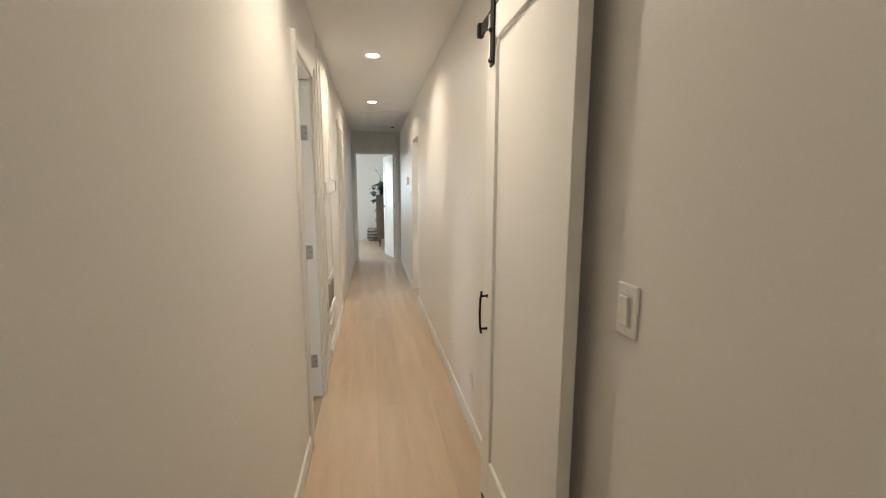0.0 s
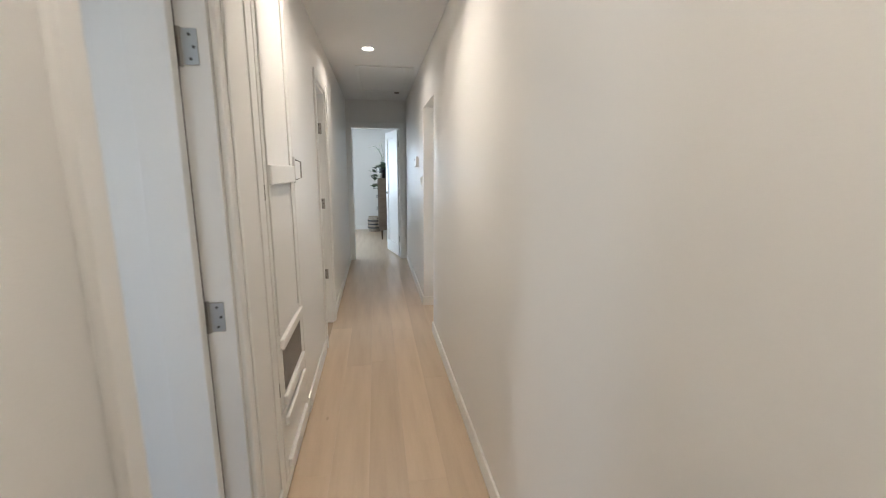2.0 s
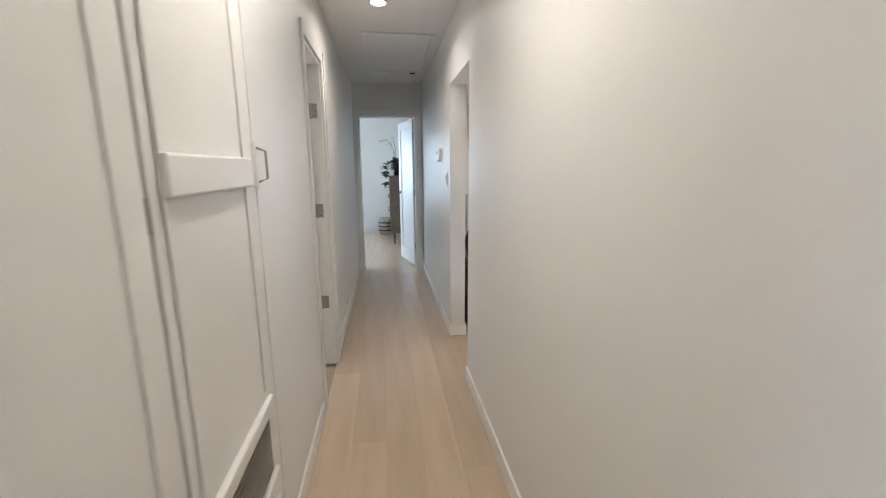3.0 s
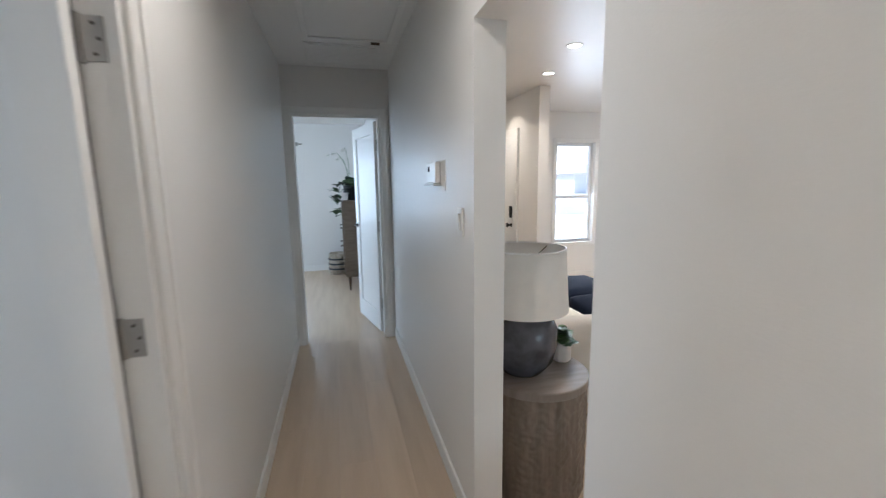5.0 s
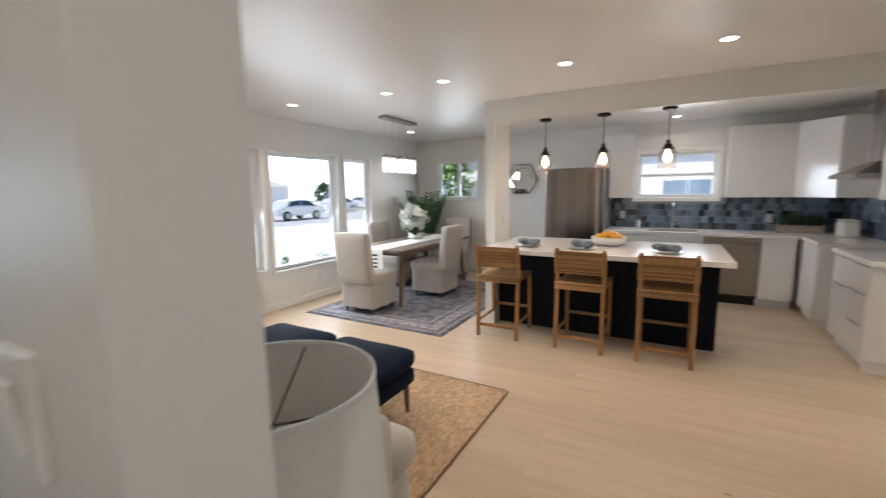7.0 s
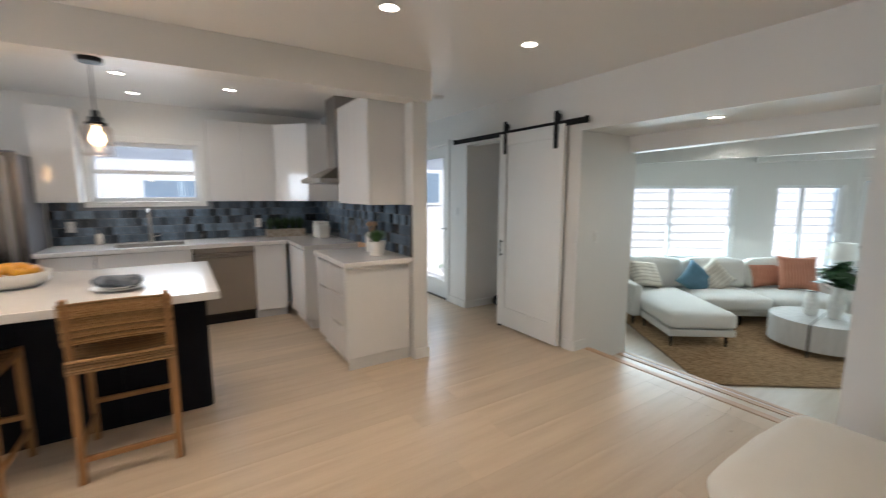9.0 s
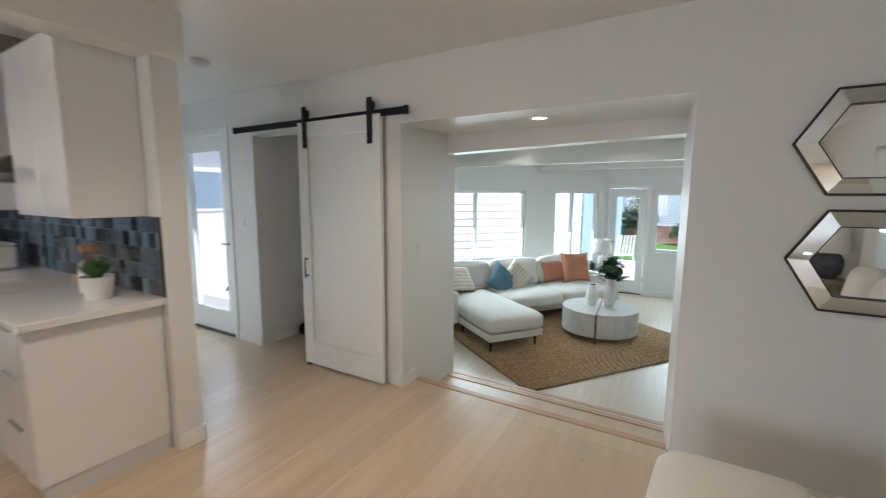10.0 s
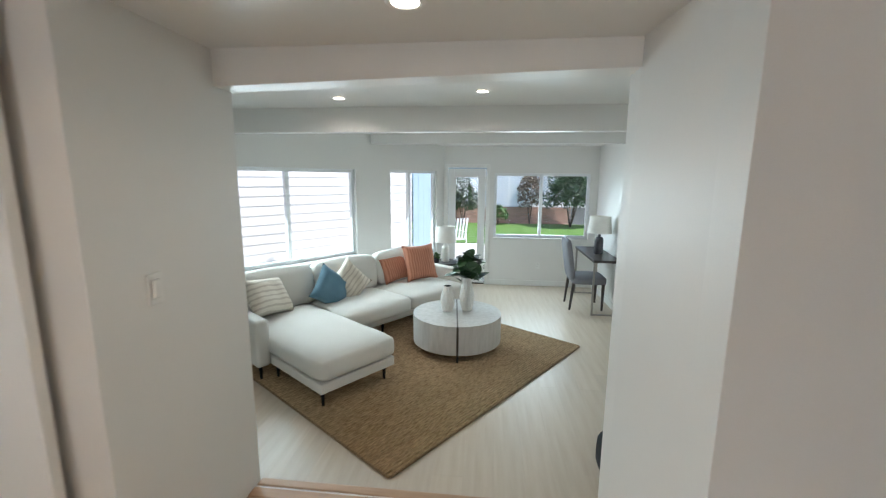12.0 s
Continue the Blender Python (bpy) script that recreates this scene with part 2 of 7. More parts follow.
M["ceramic"] = material("white_ceramic", (0.76, 0.74, 0.70), 0.35, vary=0.03, scale=20, bump=0.1, bump_scale=50)
M["shade"] = material("linen_shade", (0.82, 0.79, 0.73), 0.9, vary=0.03, scale=20, bump=0.2, bump_scale=300)
M["leaf"] = two_tone("dark_leaf", (0.035, 0.085, 0.028), (0.02, 0.05, 0.018), 14, 0.4, 0.6, 0.4, bump=0.15, bump_scale=40)
M["leaf_light"] = two_tone("fresh_leaf", (0.09, 0.19, 0.05), (0.05, 0.12, 0.03), 14, 0.4, 0.6, 0.45, bump=0.15, bump_scale=40)
M["frond"] = two_tone("palm_leaf", (0.06, 0.14, 0.04), (0.03, 0.085, 0.025), 14, 0.4, 0.6, 0.4, bump=0.15, bump_scale=40)
M["petal"] = material("white_petal", (0.82, 0.81, 0.76), 0.6, vary=0.04)
M["lemon"] = material("yellow_fruit", (0.82, 0.40, 0.03), 0.4, vary=0.08, scale=20, bump=0.2, bump_scale=120)
M["napkin"] = two_tone("grey_napkin", (0.19, 0.215, 0.25), (0.07, 0.085, 0.105), 22, 0.4, 0.6, 0.9, bump=0.4, bump_scale=250)
M["basket"] = two_tone("wicker", (0.45, 0.39, 0.32), (0.30, 0.25, 0.19), 30, 0.4, 0.6, 0.8, bump=0.5, bump_scale=90)
M["runner"] = material("white_runner", (0.74, 0.72, 0.68), 0.9, vary=0.03, scale=8, bump=0.4, bump_scale=300)
M["ink"] = material("black_stripe", (0.05, 0.05, 0.055), 0.9)
M["grille"] = material("perforated_metal", (0.42, 0.40, 0.37), 0.4, 0.7)
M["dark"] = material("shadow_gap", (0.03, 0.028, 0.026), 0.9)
M["siding"] = material("white_siding", (0.70, 0.69, 0.67), 0.5, vary=0.03, scale=2, bump=0.1, bump_scale=60)
M["stucco"] = material("pale_stucco", (0.72, 0.70, 0.68), 0.9, vary=0.06, scale=2, bump=0.6, bump_scale=90)
M["concrete"] = material("concrete", (0.58, 0.57, 0.55), 0.9, vary=0.08, scale=1.5, bump=0.3, bump_scale=60)
M["asphalt"] = material("asphalt", (0.34, 0.34, 0.34), 0.95, vary=0.12, scale=2, bump=0.4, bump_scale=90)
M["lawn"] = two_tone("lawn", (0.14, 0.27, 0.06), (0.09, 0.19, 0.035), 40, 0.35, 0.65, 0.9, bump=0.8, bump_scale=220)
M["brick"] = material("red_brick", (0.44, 0.27, 0.22), 0.9, vary=0.1, scale=8, bump=0.3, bump_scale=60, per_object=0.2)
M["roof"] = material("roof_shingle", (0.42, 0.41, 0.40), 0.9, vary=0.15, scale=8, bump=0.4, bump_scale=40)
M["carpaint"] = material("silver_paint", (0.60, 0.61, 0.62), 0.25, 0.5, 0.03, coat=0.8)
M["carglass"] = material("dark_car_glass", (0.03, 0.035, 0.04), 0.06, vary=0.02)
M["tyre"] = material("rubber", (0.02, 0.02, 0.02), 0.9)
M["fabric_black"] = material("black_fabric", (0.02, 0.022, 0.026), 0.85, vary=0.15, scale=9, bump=0.3, bump_scale=200)
M["chair_grey"] = material("grey_chair_fabric", (0.20, 0.20, 0.22), 0.9, vary=0.06, scale=8, bump=0.3, bump_scale=300)
M["espresso"] = material("espresso_wood", (0.05, 0.04, 0.035), 0.4, vary=0.15, scale=9, stretch=(1, 8, 8))
M["art"] = two_tone("abstract_canvas", (0.035, 0.075, 0.14), (0.46, 0.50, 0.56), 2.4, 0.36, 0.64, 0.7, bump=0.2)
# lighter copy of the leaf, with the sunlight put into its colour
M["leaf_sun"] = two_tone("sunlit_leaf", (0.17, 0.27, 0.07), (0.09, 0.18, 0.04), 10, 0.4, 0.6, 0.5)
M["dim_glass"] = material("curtained_glass", (0.22, 0.29, 0.36), 0.15, vary=0.1, scale=3)
M["gate"] = material("pale_blue_boards", (0.36, 0.48, 0.56), 0.6, vary=0.05, scale=4)
M["blue_trim"] = material("blue_fascia", (0.25, 0.36, 0.46), 0.6)
M["soil"] = material("soil", (0.05, 0.035, 0.025), 0.95, vary=0.2, scale=40, bump=0.6, bump_scale=90)


# ---- mesh helpers ----
def box(bm, x0, x1, y0, y1, z0, z1, bevel=0.0, segs=2):
    r = bmesh.ops.create_cube(bm, size=1.0)
    vs = r["verts"]
    for v in vs:
        v.co = Vector((x0 + (v.co.x + 0.5) * (x1 - x0), y0 + (v.co.y + 0.5) * (y1 - y0), z0 + (v.co.z + 0.5) * (z1 - z0)))
    if bevel:
        es = list({e for v in vs for e in v.link_edges})
        bmesh.ops.bevel(bm, geom=es, offset=min(bevel, 0.49 * min(x1 - x0, y1 - y0, z1 - z0)), segments=segs, affect="EDGES", profile=0.5)
    return bm


def B(*dims, bevel=0.0, segs=2):
    return box(bmesh.new(), *dims, bevel=bevel, segs=segs)


def lathe(profile, n=32, centre=(0, 0, 0), bm=None):
    """Turn (radius, z) pairs round the z axis."""
    bm = bm or bmesh.new()
    rings = []
    for r, z in profile:
        if r < 1e-5:
            rings.append([bm.verts.new((centre[0], centre[1], centre[2] + z))])
        else:
            rings.append([bm.verts.new((centre[0] + r * math.cos(2 * math.pi * i / n), centre[1] + r * math.sin(2 * math.pi * i / n), centre[2] + z)) for i in range(n)])
    for a, b in zip(rings, rings[1:]):
        for i in range(n):
            j = (i + 1) % n
            if len(a) == 1 and len(b) == 1:
                continue
            if len(a) == 1:
                bm.faces.new((a[0], b[j], b[i]))
            elif len(b) == 1:
                bm.faces.new((a[i], a[j], b[0]))
            else:
                bm.faces.new((a[i], a[j], b[j], b[i]))
    bmesh.ops.recalc_face_normals(bm, faces=bm.faces)
    return bm


def tube(points, r, n=8, bm=None, r_end=None):
    """A round bar along points, tapering from r to r_end."""
    bm = bm or bmesh.new()
    pts = [Vector(p) for p in points]
    rings = []
    for k, p in enumerate(pts):
        d = (pts[min(k + 1, len(pts) - 1)] - pts[max(k - 1, 0)]).normalized()
        up = Vector((0, 0, 1)) if abs(d.z) < 0.9 else Vector((1, 0, 0))
        a = d.cross(up).normalized()
        b = d.cross(a)
        rad = r if r_end is None else r + (r_end - r) * k / max(1, len(pts) - 1)
        rings.append([bm.verts.new(p + rad * (a * math.cos(2 * math.pi * i / n) + b * math.sin(2 * math.pi * i / n))) for i in range(n)])
    for p, q in zip(rings, rings[1:]):
        for i in range(n):
            bm.faces.new((p[i], p[(i + 1) % n], q[(i + 1) % n], q[i]))
    bm.faces.new(rings[0])
    bm.faces.new(rings[-1][::-1])
    bmesh.ops.recalc_face_normals(bm, faces=bm.faces)
    return bm


def bar(p, q, w, d, w2=None, d2=None, bm=None, bevel=0.004):
    """A squared bar from p to q, w by d at p and w2 by d2 at q, upright sides along x and y."""
    bm = bm or bmesh.new()
    w2, d2 = w2 or w, d2 or d
    p, q = Vector(p), Vector(q)
    axis = q - p
    if abs(axis.z) >= max(abs(axis.x), abs(axis.y)):
        a, b = Vector((1, 0, 0)), Vector((0, 1, 0))
    elif abs(axis.x) > abs(axis.y):
        a, b = Vector((0, 1, 0)), Vector((0, 0, 1))
    else:
        a, b = Vector((1, 0, 0)), Vector((0, 0, 1))
    vs = []
    for c, ww, dd in ((p, w, d), (q, w2, d2)):
        vs += [bm.verts.new(c + a * sx * ww / 2 + b * sy * dd / 2) for sx, sy in ((-1, -1), (1, -1), (1, 1), (-1, 1))]
    fs = [bm.faces.new([vs[i] for i in idx]) for idx in ((0, 1, 2, 3), (7, 6, 5, 4), (0, 4, 5, 1), (1, 5, 6, 2), (2, 6, 7, 3), (3, 7, 4, 0))]
    bmesh.ops.recalc_face_normals(bm, faces=fs)
    if bevel:
        bmesh.ops.bevel(bm, geom=list({e for f in fs for e in f.edges}), offset=min(bevel, 0.3 * min(w, d, w2, d2)), segments=1, affect="EDGES")
    return bm


def soft_box(sx, sy, sz, puff=0.03, round_=0.05, cuts=8, seed=0, wrinkle=0.004):
    """A cushion: a rounded block, base at z = 0, that swells in the middle of its faces."""
    bm = bmesh.new()
    bmesh.ops.create_cube(bm, size=2.0)
    bmesh.ops.subdivide_edges(bm, edges=bm.edges[:], cuts=cuts, use_grid_fill=True)
    for v in bm.verts:
        c = v.co.copy()
        half = Vector((sx / 2, sy / 2, sz / 2))
        p = Vector((c.x * half.x, c.y * half.y, c.z * half.z))
        inner = Vector([max(-h + round_, min(h - round_, q)) if h > round_ else 0 for h, q in zip(half, p)])
        off = p - inner
        if off.length > 1e-6:
            lim = Vector([min(round_, h) for h in half])
            d = off.normalized()
            p = inner + Vector((d.x * lim.x, d.y * lim.y, d.z * lim.z))
        swell = (1 - c.x ** 2) * (1 - c.y ** 2) if abs(c.z) > 0.99 else (1 - c.x ** 2) * (1 - c.z ** 2) if abs(c.y) > 0.99 else (1 - c.y ** 2) * (1 - c.z ** 2)
        p += Vector([puff * swell * (1 if abs(t) > 0.99 else 0) * (1 if t > 0 else -1) for t in c])
        if p.z < -half.z:
            p.z = -half.z
        n = noise.noise(Vector((p.x * 6 + seed, p.y * 6, p.z * 6)))
        p += Vector((n, noise.noise(Vector((p.y * 6, p.z * 6 + seed, 3))), n)) * wrinkle
        v.co = p + Vector((0, 0, half.z))
    for f in bm.faces:
        f.smooth = True
    return bm


def pillow_mesh(w, h, t, seed=0):
    """A scatter cushion in the xz plane, pinched at its four corners."""
    bm = bmesh.new()
    bmesh.ops.create_grid(bm, x_segments=14, y_segments=14, size=1.0)
    front = bm.verts[:]
    ret = bmesh.ops.duplicate(bm, geom=bm.faces[:] + bm.edges[:] + bm.verts[:])
    back = [g for g in ret["geom"] if isinstance(g, bmesh.types.BMVert)]
    for vs, side in ((front, -1), (back, 1)):
        for v in vs:
            u, s = v.co.x, v.co.y
            pinch = 1 - 0.10 * (1 - u * u) * abs(s) ** 3 * 1.2 - 0.0
            pinch2 = 1 - 0.10 * (1 - s * s) * abs(u) ** 3 * 1.2
            depth = (max(0, (1 - u ** 4) * (1 - s ** 4))) ** 0.6
            depth *= 1 + 0.25 * noise.noise(Vector((u * 2 + seed, s * 2, side)))
            v.co = Vector((u * w / 2 * pinch2, side * t / 2 * depth, s * h / 2 * pinch + h / 2))
    bmesh.ops.remove_doubles(bm, verts=bm.verts[:], dist=0.002)
    bmesh.ops.recalc_face_normals(bm, faces=bm.faces)
    for f in bm.faces:
        f.smooth = True
    return bm


def mesh_ob(name, bm, mat, smooth=False):
    me = bpy.data.meshes.new(name)
    if smooth:
        for f in bm.faces:
            f.smooth = True
    bm.to_mesh(me)
    bm.free()
    me.materials.append(mat)
    return new(name, me)


def part(name, bm, mat, parent, label="", smooth=False, at=None):
    ob = mesh_ob(name, bm, mat, smooth)
    ob.parent = parent
    if at is not None:
        ob.matrix_basis = at
    if label:
        ob["label"] = label
    return ob


def thing(name, m, label, category, group="", kind=""):
    ob = new(name)
    ob.empty_display_size = 0.1
    ob.matrix_basis = m
    return tagged(ob, label, category, group, kind)


def structure(name, bm, mat, label, category, smooth=False):
    return tagged(mesh_ob(name, bm, mat, smooth), label, category, "", "structure")


def slab(axis, p0, p1, a0, a1, z0, z1, holes=(), bm=None):
    """A wall p0..p1 thick across axis, a0..a1 long, with holes (a0, a1, z0, z1) that go through it."""
    bm = bm or bmesh.new()
    cuts = sorted({a0, a1, *[c for h in holes for c in h[:2]]})
    for s, e in zip(cuts, cuts[1:]):
        spans, level = [], z0
        for h in sorted([h for h in holes if h[0] <= s + 1e-6 and h[1] >= e - 1e-6], key=lambda q: q[2]):
            if h[2] > level + 1e-6:
                spans.append((level, h[2]))
            level = max(level, h[3])
        if level < z1 - 1e-6:
            spans.append((level, z1))
        for b, t in spans:
            if axis == "x":
                box(bm, p0, p1, s, e, b, t)
            else:
                box(bm, s, e, p0, p1, b, t)
    bmesh.ops.remove_doubles(bm, verts=bm.verts[:], dist=1e-5)
    bm.verts.index_update()
    pairs = {}
    for f in bm.faces:
        pairs.setdefault(frozenset(v.index for v in f.verts), []).append(f)
    bmesh.ops.delete(bm, geom=[f for fs in pairs.values() if len(fs) > 1 for f in fs], context="FACES_ONLY")
    return bm


# ---- large structure ----
L, R, T = -0.395, 0.5, 0.12          # hall faces, wall thickness
H = 2.43                             # ceiling height
FRONT, BACK, EAST = 9.55, 1.89, 7.3  # living room faces
DEN, DENFAR, DENWEST = -0.354, -4.1, 1.08
PASS = (2.235, 4.06, 1.20)           # passage to the den: x, x, y of its den wall
EDGE = 1.08                          # lower step
WALL_A = Matrix.Translation((3.62, DENFAR, 0)) @ Matrix.Rotation(math.atan2(0.813, 0.582), 4, "Z")


def den_ceiling(y):
    return 2.0 + 0.05 * (y - DENFAR)


structure("wall_hall_west", slab("x", L - 0.12, L, -1.6, 7.875, 0, H, [(2.055, 2.605, 0, 2.05), (3.0, 3.6, 0.06, 2.36), (4.565, 5.14, 0, 2.05)]), M["wall"], "warm white painted hallway wall with two doorways", "wall")
structure("wall_hall_east", slab("x", R, R + T, -1.6, 9.55, 0, H, [(4.765, 5.50, 0, 2.0)]), M["wall"], "warm white painted hallway wall with an open doorway", "wall")
structure("wall_hall_end", slab("y", 7.875, 7.995, -3.2, R, 0, H, [(-0.335, 0.414, 0, 2.04)]), M["wall"], "painted wall at the end of the hallway", "wall")
structure("wall_hall_start", slab("y", -1.72, -1.6, L - 0.12, R + T, 0, H), M["wall"], "painted wall closing the hallway", "wall")
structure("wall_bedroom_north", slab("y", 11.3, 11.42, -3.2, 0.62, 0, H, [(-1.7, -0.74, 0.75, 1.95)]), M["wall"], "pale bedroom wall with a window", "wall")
structure("wall_bedroom_east", slab("x", R, 0.62, 9.55, 11.3, 0, H), M["wall"], "pale bedroom side wall", "wall")
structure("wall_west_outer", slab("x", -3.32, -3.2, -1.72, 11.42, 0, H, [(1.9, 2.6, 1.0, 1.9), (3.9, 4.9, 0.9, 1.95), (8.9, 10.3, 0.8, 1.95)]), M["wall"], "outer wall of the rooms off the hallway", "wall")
structure("wall_bath", B(-3.2, L - 0.12, 2.63, 2.94, 0, H), M["wall"], "wall behind the open bathroom door", "wall")
structure("wall_room_north", B(-3.2, L - 0.12, 5.165, 5.3, 0, H), M["wall"], "wall behind the open room door", "wall")
structure("wall_rooms", slab("y", 3.6, 3.72, -3.2, L - 0.12, 0, H), M["wall"], "wall between the rooms off the hallway", "wall")
structure("wall_front", slab("y", FRONT, FRONT + 0.16, R + 0.12, EAST + 0.14, 0, H, [(3.1, 3.72, 0.55, 2.0), (3.86, 5.02, 0.5, 2.0), (5.2, 5.8, 0.55, 2.0)]), M["wall"], "white front wall with three tall windows", "wall")
structure("wall_east", slab("x", EAST, EAST + 0.14, BACK - 0.15, FRONT, 0, H, [(8.28, 9.12, 1.345, 2.045), (4.66, 5.66, 1.36, 2.0)]), M["wall"], "white kitchen and dining wall with windows", "wall")
structure("wall_back", slab("y", BACK - 0.15, BACK, R + T, EAST, 0, H, [(PASS[0], PASS[1], 0, 2.0), (5.08, 5.77, 0, 2.03), (6.2, 7.06, 0, 2.08)]), M["wall"], "warm white wall with the opening to the sunken room", "wall")
structure("wall_entry", B(2.1, 2.22, 8.15, FRONT, 0, H), M["wall"], "short white wall beside the entry door", "wall")
structure("wall_kitchen", slab("y", 3.085, 3.22, 4.68, EAST, 0, H), M["wall"], "kitchen side wall ending in a corner post", "wall")
structure("pillar", B(4.6, 5.05, 6.87, 6.98, 0, H), M["wall"], "painted wall stub beside the kitchen island", "pillar")
structure("beam_kitchen", B(4.6, 4.8, 3.086, 6.869, 2.2, H), M["wall"], "painted ceiling beam over the kitchen island", "beam")
bm = B(PASS[0] - T, PASS[0], PASS[2], BACK - 0.15, DEN, 2.1)
for v in bm.verts:
    if v.co.x > PASS[0] - 0.01 and v.co.y < PASS[2] + 0.01:
        v.co.x += 0.045
structure("wall_passage_west", bm, M["wall"], "painted side of the passage down to the den", "wall")
structure("wall_passage_east", B(PASS[1], PASS[1] + T, PASS[2], BACK - 0.15, DEN, 2.1), M["wall"], "painted side of the passage with a light switch", "wall")
structure("ceiling_passage", B(PASS[0], PASS[1], PASS[2], BACK - 0.15, 2.0, 2.1), M["ceiling"], "lowered painted ceiling of the passage", "ceiling")
bm = slab("y", PASS[2] - 0.12, PASS[2], DENWEST, 6.0, DEN, 2.35, [(PASS[0] + 0.045, PASS[1], DEN, 2.0)])
structure("wall_den_south", bm, M["wall"], "den wall with the wide opening to the living room", "wall")
structure("beam_passage", bar((PASS[0], PASS[2] - 0.06, 1.99), (PASS[1], PASS[2] - 0.06, 1.945), 0.14, 0.20, bevel=0.003), M["wall"], "painted header beam over the opening", "beam")
structure("wall_den_west", slab("x", DENWEST - 0.12, DENWEST, DENFAR, PASS[2] - 0.12, DEN, 2.35), M["wall"], "pale den side wall", "wall")
structure("wall_den_far", slab("y", DENFAR - 0.14, DENFAR, DENWEST - 0.12, 3.62, DEN, 2.2, [(2.91, 3.56, DEN, 1.65), (1.2, 2.77, 0.48, 1.56)]), M["wall"], "pale den wall with a garden door and a wide window", "wall")
structure("wall_den_angled", slab("y", -0.14, 0, 0, 4.3, DEN, 2.4, [(0.18, 1.21, 0.22, 1.59), (1.83, 3.75, 0.40, 1.58)]), M["wall"], "pale angled den wall with two wide windows", "wall").matrix_basis = WALL_A
structure("wall_den_east", slab("x", 6.02, 6.14, -0.75, BACK - 0.15, DEN, 2.4), M["wall"], "outer wall beside the den", "wall")
bm = bmesh.new()
box(bm, 4.95, 5.08, 1.1, BACK - 0.15, 0, 2.2), box(bm, 5.77, 5.9, 1.1, BACK - 0.15, 0, 2.2), box(bm, 5.08, 5.77, 1.085, 1.1, 0, 2.2), box(bm, 5.08, 5.77, 1.1, BACK - 0.15, 2.1, 2.2)
structure("wall_closet", bm, M["wall"], "painted inside of a small closet", "wall")
# cupboard recess behind the hallway cupboard door
bm = bmesh.new()
box(bm, -0.95, -0.516, 2.945, 3.0, 0, 2.4), box(bm, -0.98, -0.95, 2.95, 3.6, 0, 2.4)
structure("wall_cupboard", bm, M["wall"], "painted inside of the hallway cupboard", "wall")

bm = bmesh.new()
box(bm, -3.32, R + T, -1.72, 11.42, H, H + 0.12)
box(bm, R + T, EAST + 0.14, BACK - 0.15, FRONT + 0.16, H, H + 0.12)
structure("ceiling", bm, M["ceiling"], "white ceiling with recessed lights", "ceiling")
# two unseen overhangs, added only to block direct sun at the windows
structure("eave_front", B(-3.5, EAST + 0.6, FRONT + 0.161, FRONT + 0.95, H + 0.12, H + 0.24), M["siding"], "unseen white overhang that keeps the sun off the front windows", "eave")
structure("eave_bedroom", B(-3.5, 0.9, 11.421, 12.2, H + 0.12, H + 0.24), M["siding"], "unseen white overhang that keeps the sun off the bedroom window", "eave")
bm = bmesh.new()
quad = [(DENWEST - 0.12, DENFAR - 0.14), (6.14, DENFAR - 0.14), (6.14, PASS[2]), (DENWEST - 0.12, PASS[2])]
low = [bm.verts.new((x, y, den_ceiling(y))) for x, y in quad]
high = [bm.verts.new((x, y, den_ceiling(y) + 0.12)) for x, y in quad]
bm.faces.new(low), bm.faces.new(high)
for i in range(4):
    bm.faces.new((low[i], low[(i + 1) % 4], high[(i + 1) % 4], high[i]))
bmesh.ops.recalc_face_normals(bm, faces=bm.faces)
structure("ceiling_den", bm, M["ceiling"], "white sloping den ceiling", "ceiling")
for y, z, x1 in ((-1.2, 1.91, 5.75), (-2.8, 1.93, 4.5)):
    structure("beam_den", B(DENWEST, x1, y - 0.06, y + 0.06, z, den_ceiling(y) + 0.01), M["ceiling"], "white painted ceiling beam", "beam")

bm = B(-3.32, R + T, -1.72, 11.42, -0.2, -0.012)
box(bm, R + T, EAST + 0.14, BACK - 0.15, FRONT + 0.16, -0.2, -0.012)
structure("subfloor", bm, M["gap"], "dark bed under the oak floor", "floor")
for name, dims in (("floor_rooms", (-3.2, L - 0.12, -1.6, 11.3, -0.011, 0.0)), ("floor_bedroom", (L - 0.119, R, 7.88, 11.3, -0.011, 0.0)), ("floor_closet", (5.08, 5.77, 1.1, 1.739, -0.35, 0.0))):
    structure(name, B(*dims), M["oak"], "pale oak floor", "floor")
structure("floor_den", B(DENWEST - 0.12, 6.14, DENFAR - 0.14, PASS[2], DEN - 0.15, DEN - 0.003), M["gap"], "bed under the pale oak den floor", "floor")

# steps down to the den
step = thing("step_1", pose(0, 0, 0), "pale oak step with darker wooden nosings", "step", kind="structure")
part("tread", B(PASS[0] + 0.002, PASS[1] - 0.002, EDGE + 0.125, 1.70, DEN, -0.172), M["oak"], step)
part("nosing", B(PASS[0] + 0.002, PASS[1] - 0.002, EDGE - 0.015, EDGE + 0.05, -0.215, -0.165, bevel=0.012), M["nosing"], step, "reddish oak nosing")
# the bright highlight along the nosing, put in as a white strip
part("joint_strip", B(PASS[0] + 0.002, PASS[1] - 0.002, EDGE + 0.05, EDGE + 0.058, -0.2, -0.167), M["trim"], step, "pale thin strip standing in for a highlight on the wood")
part("back_board", B(PASS[0] + 0.002, PASS[1] - 0.002, EDGE + 0.058, EDGE + 0.125, -0.2, -0.166, bevel=0.004), M["nosing"], step, "reddish oak board")
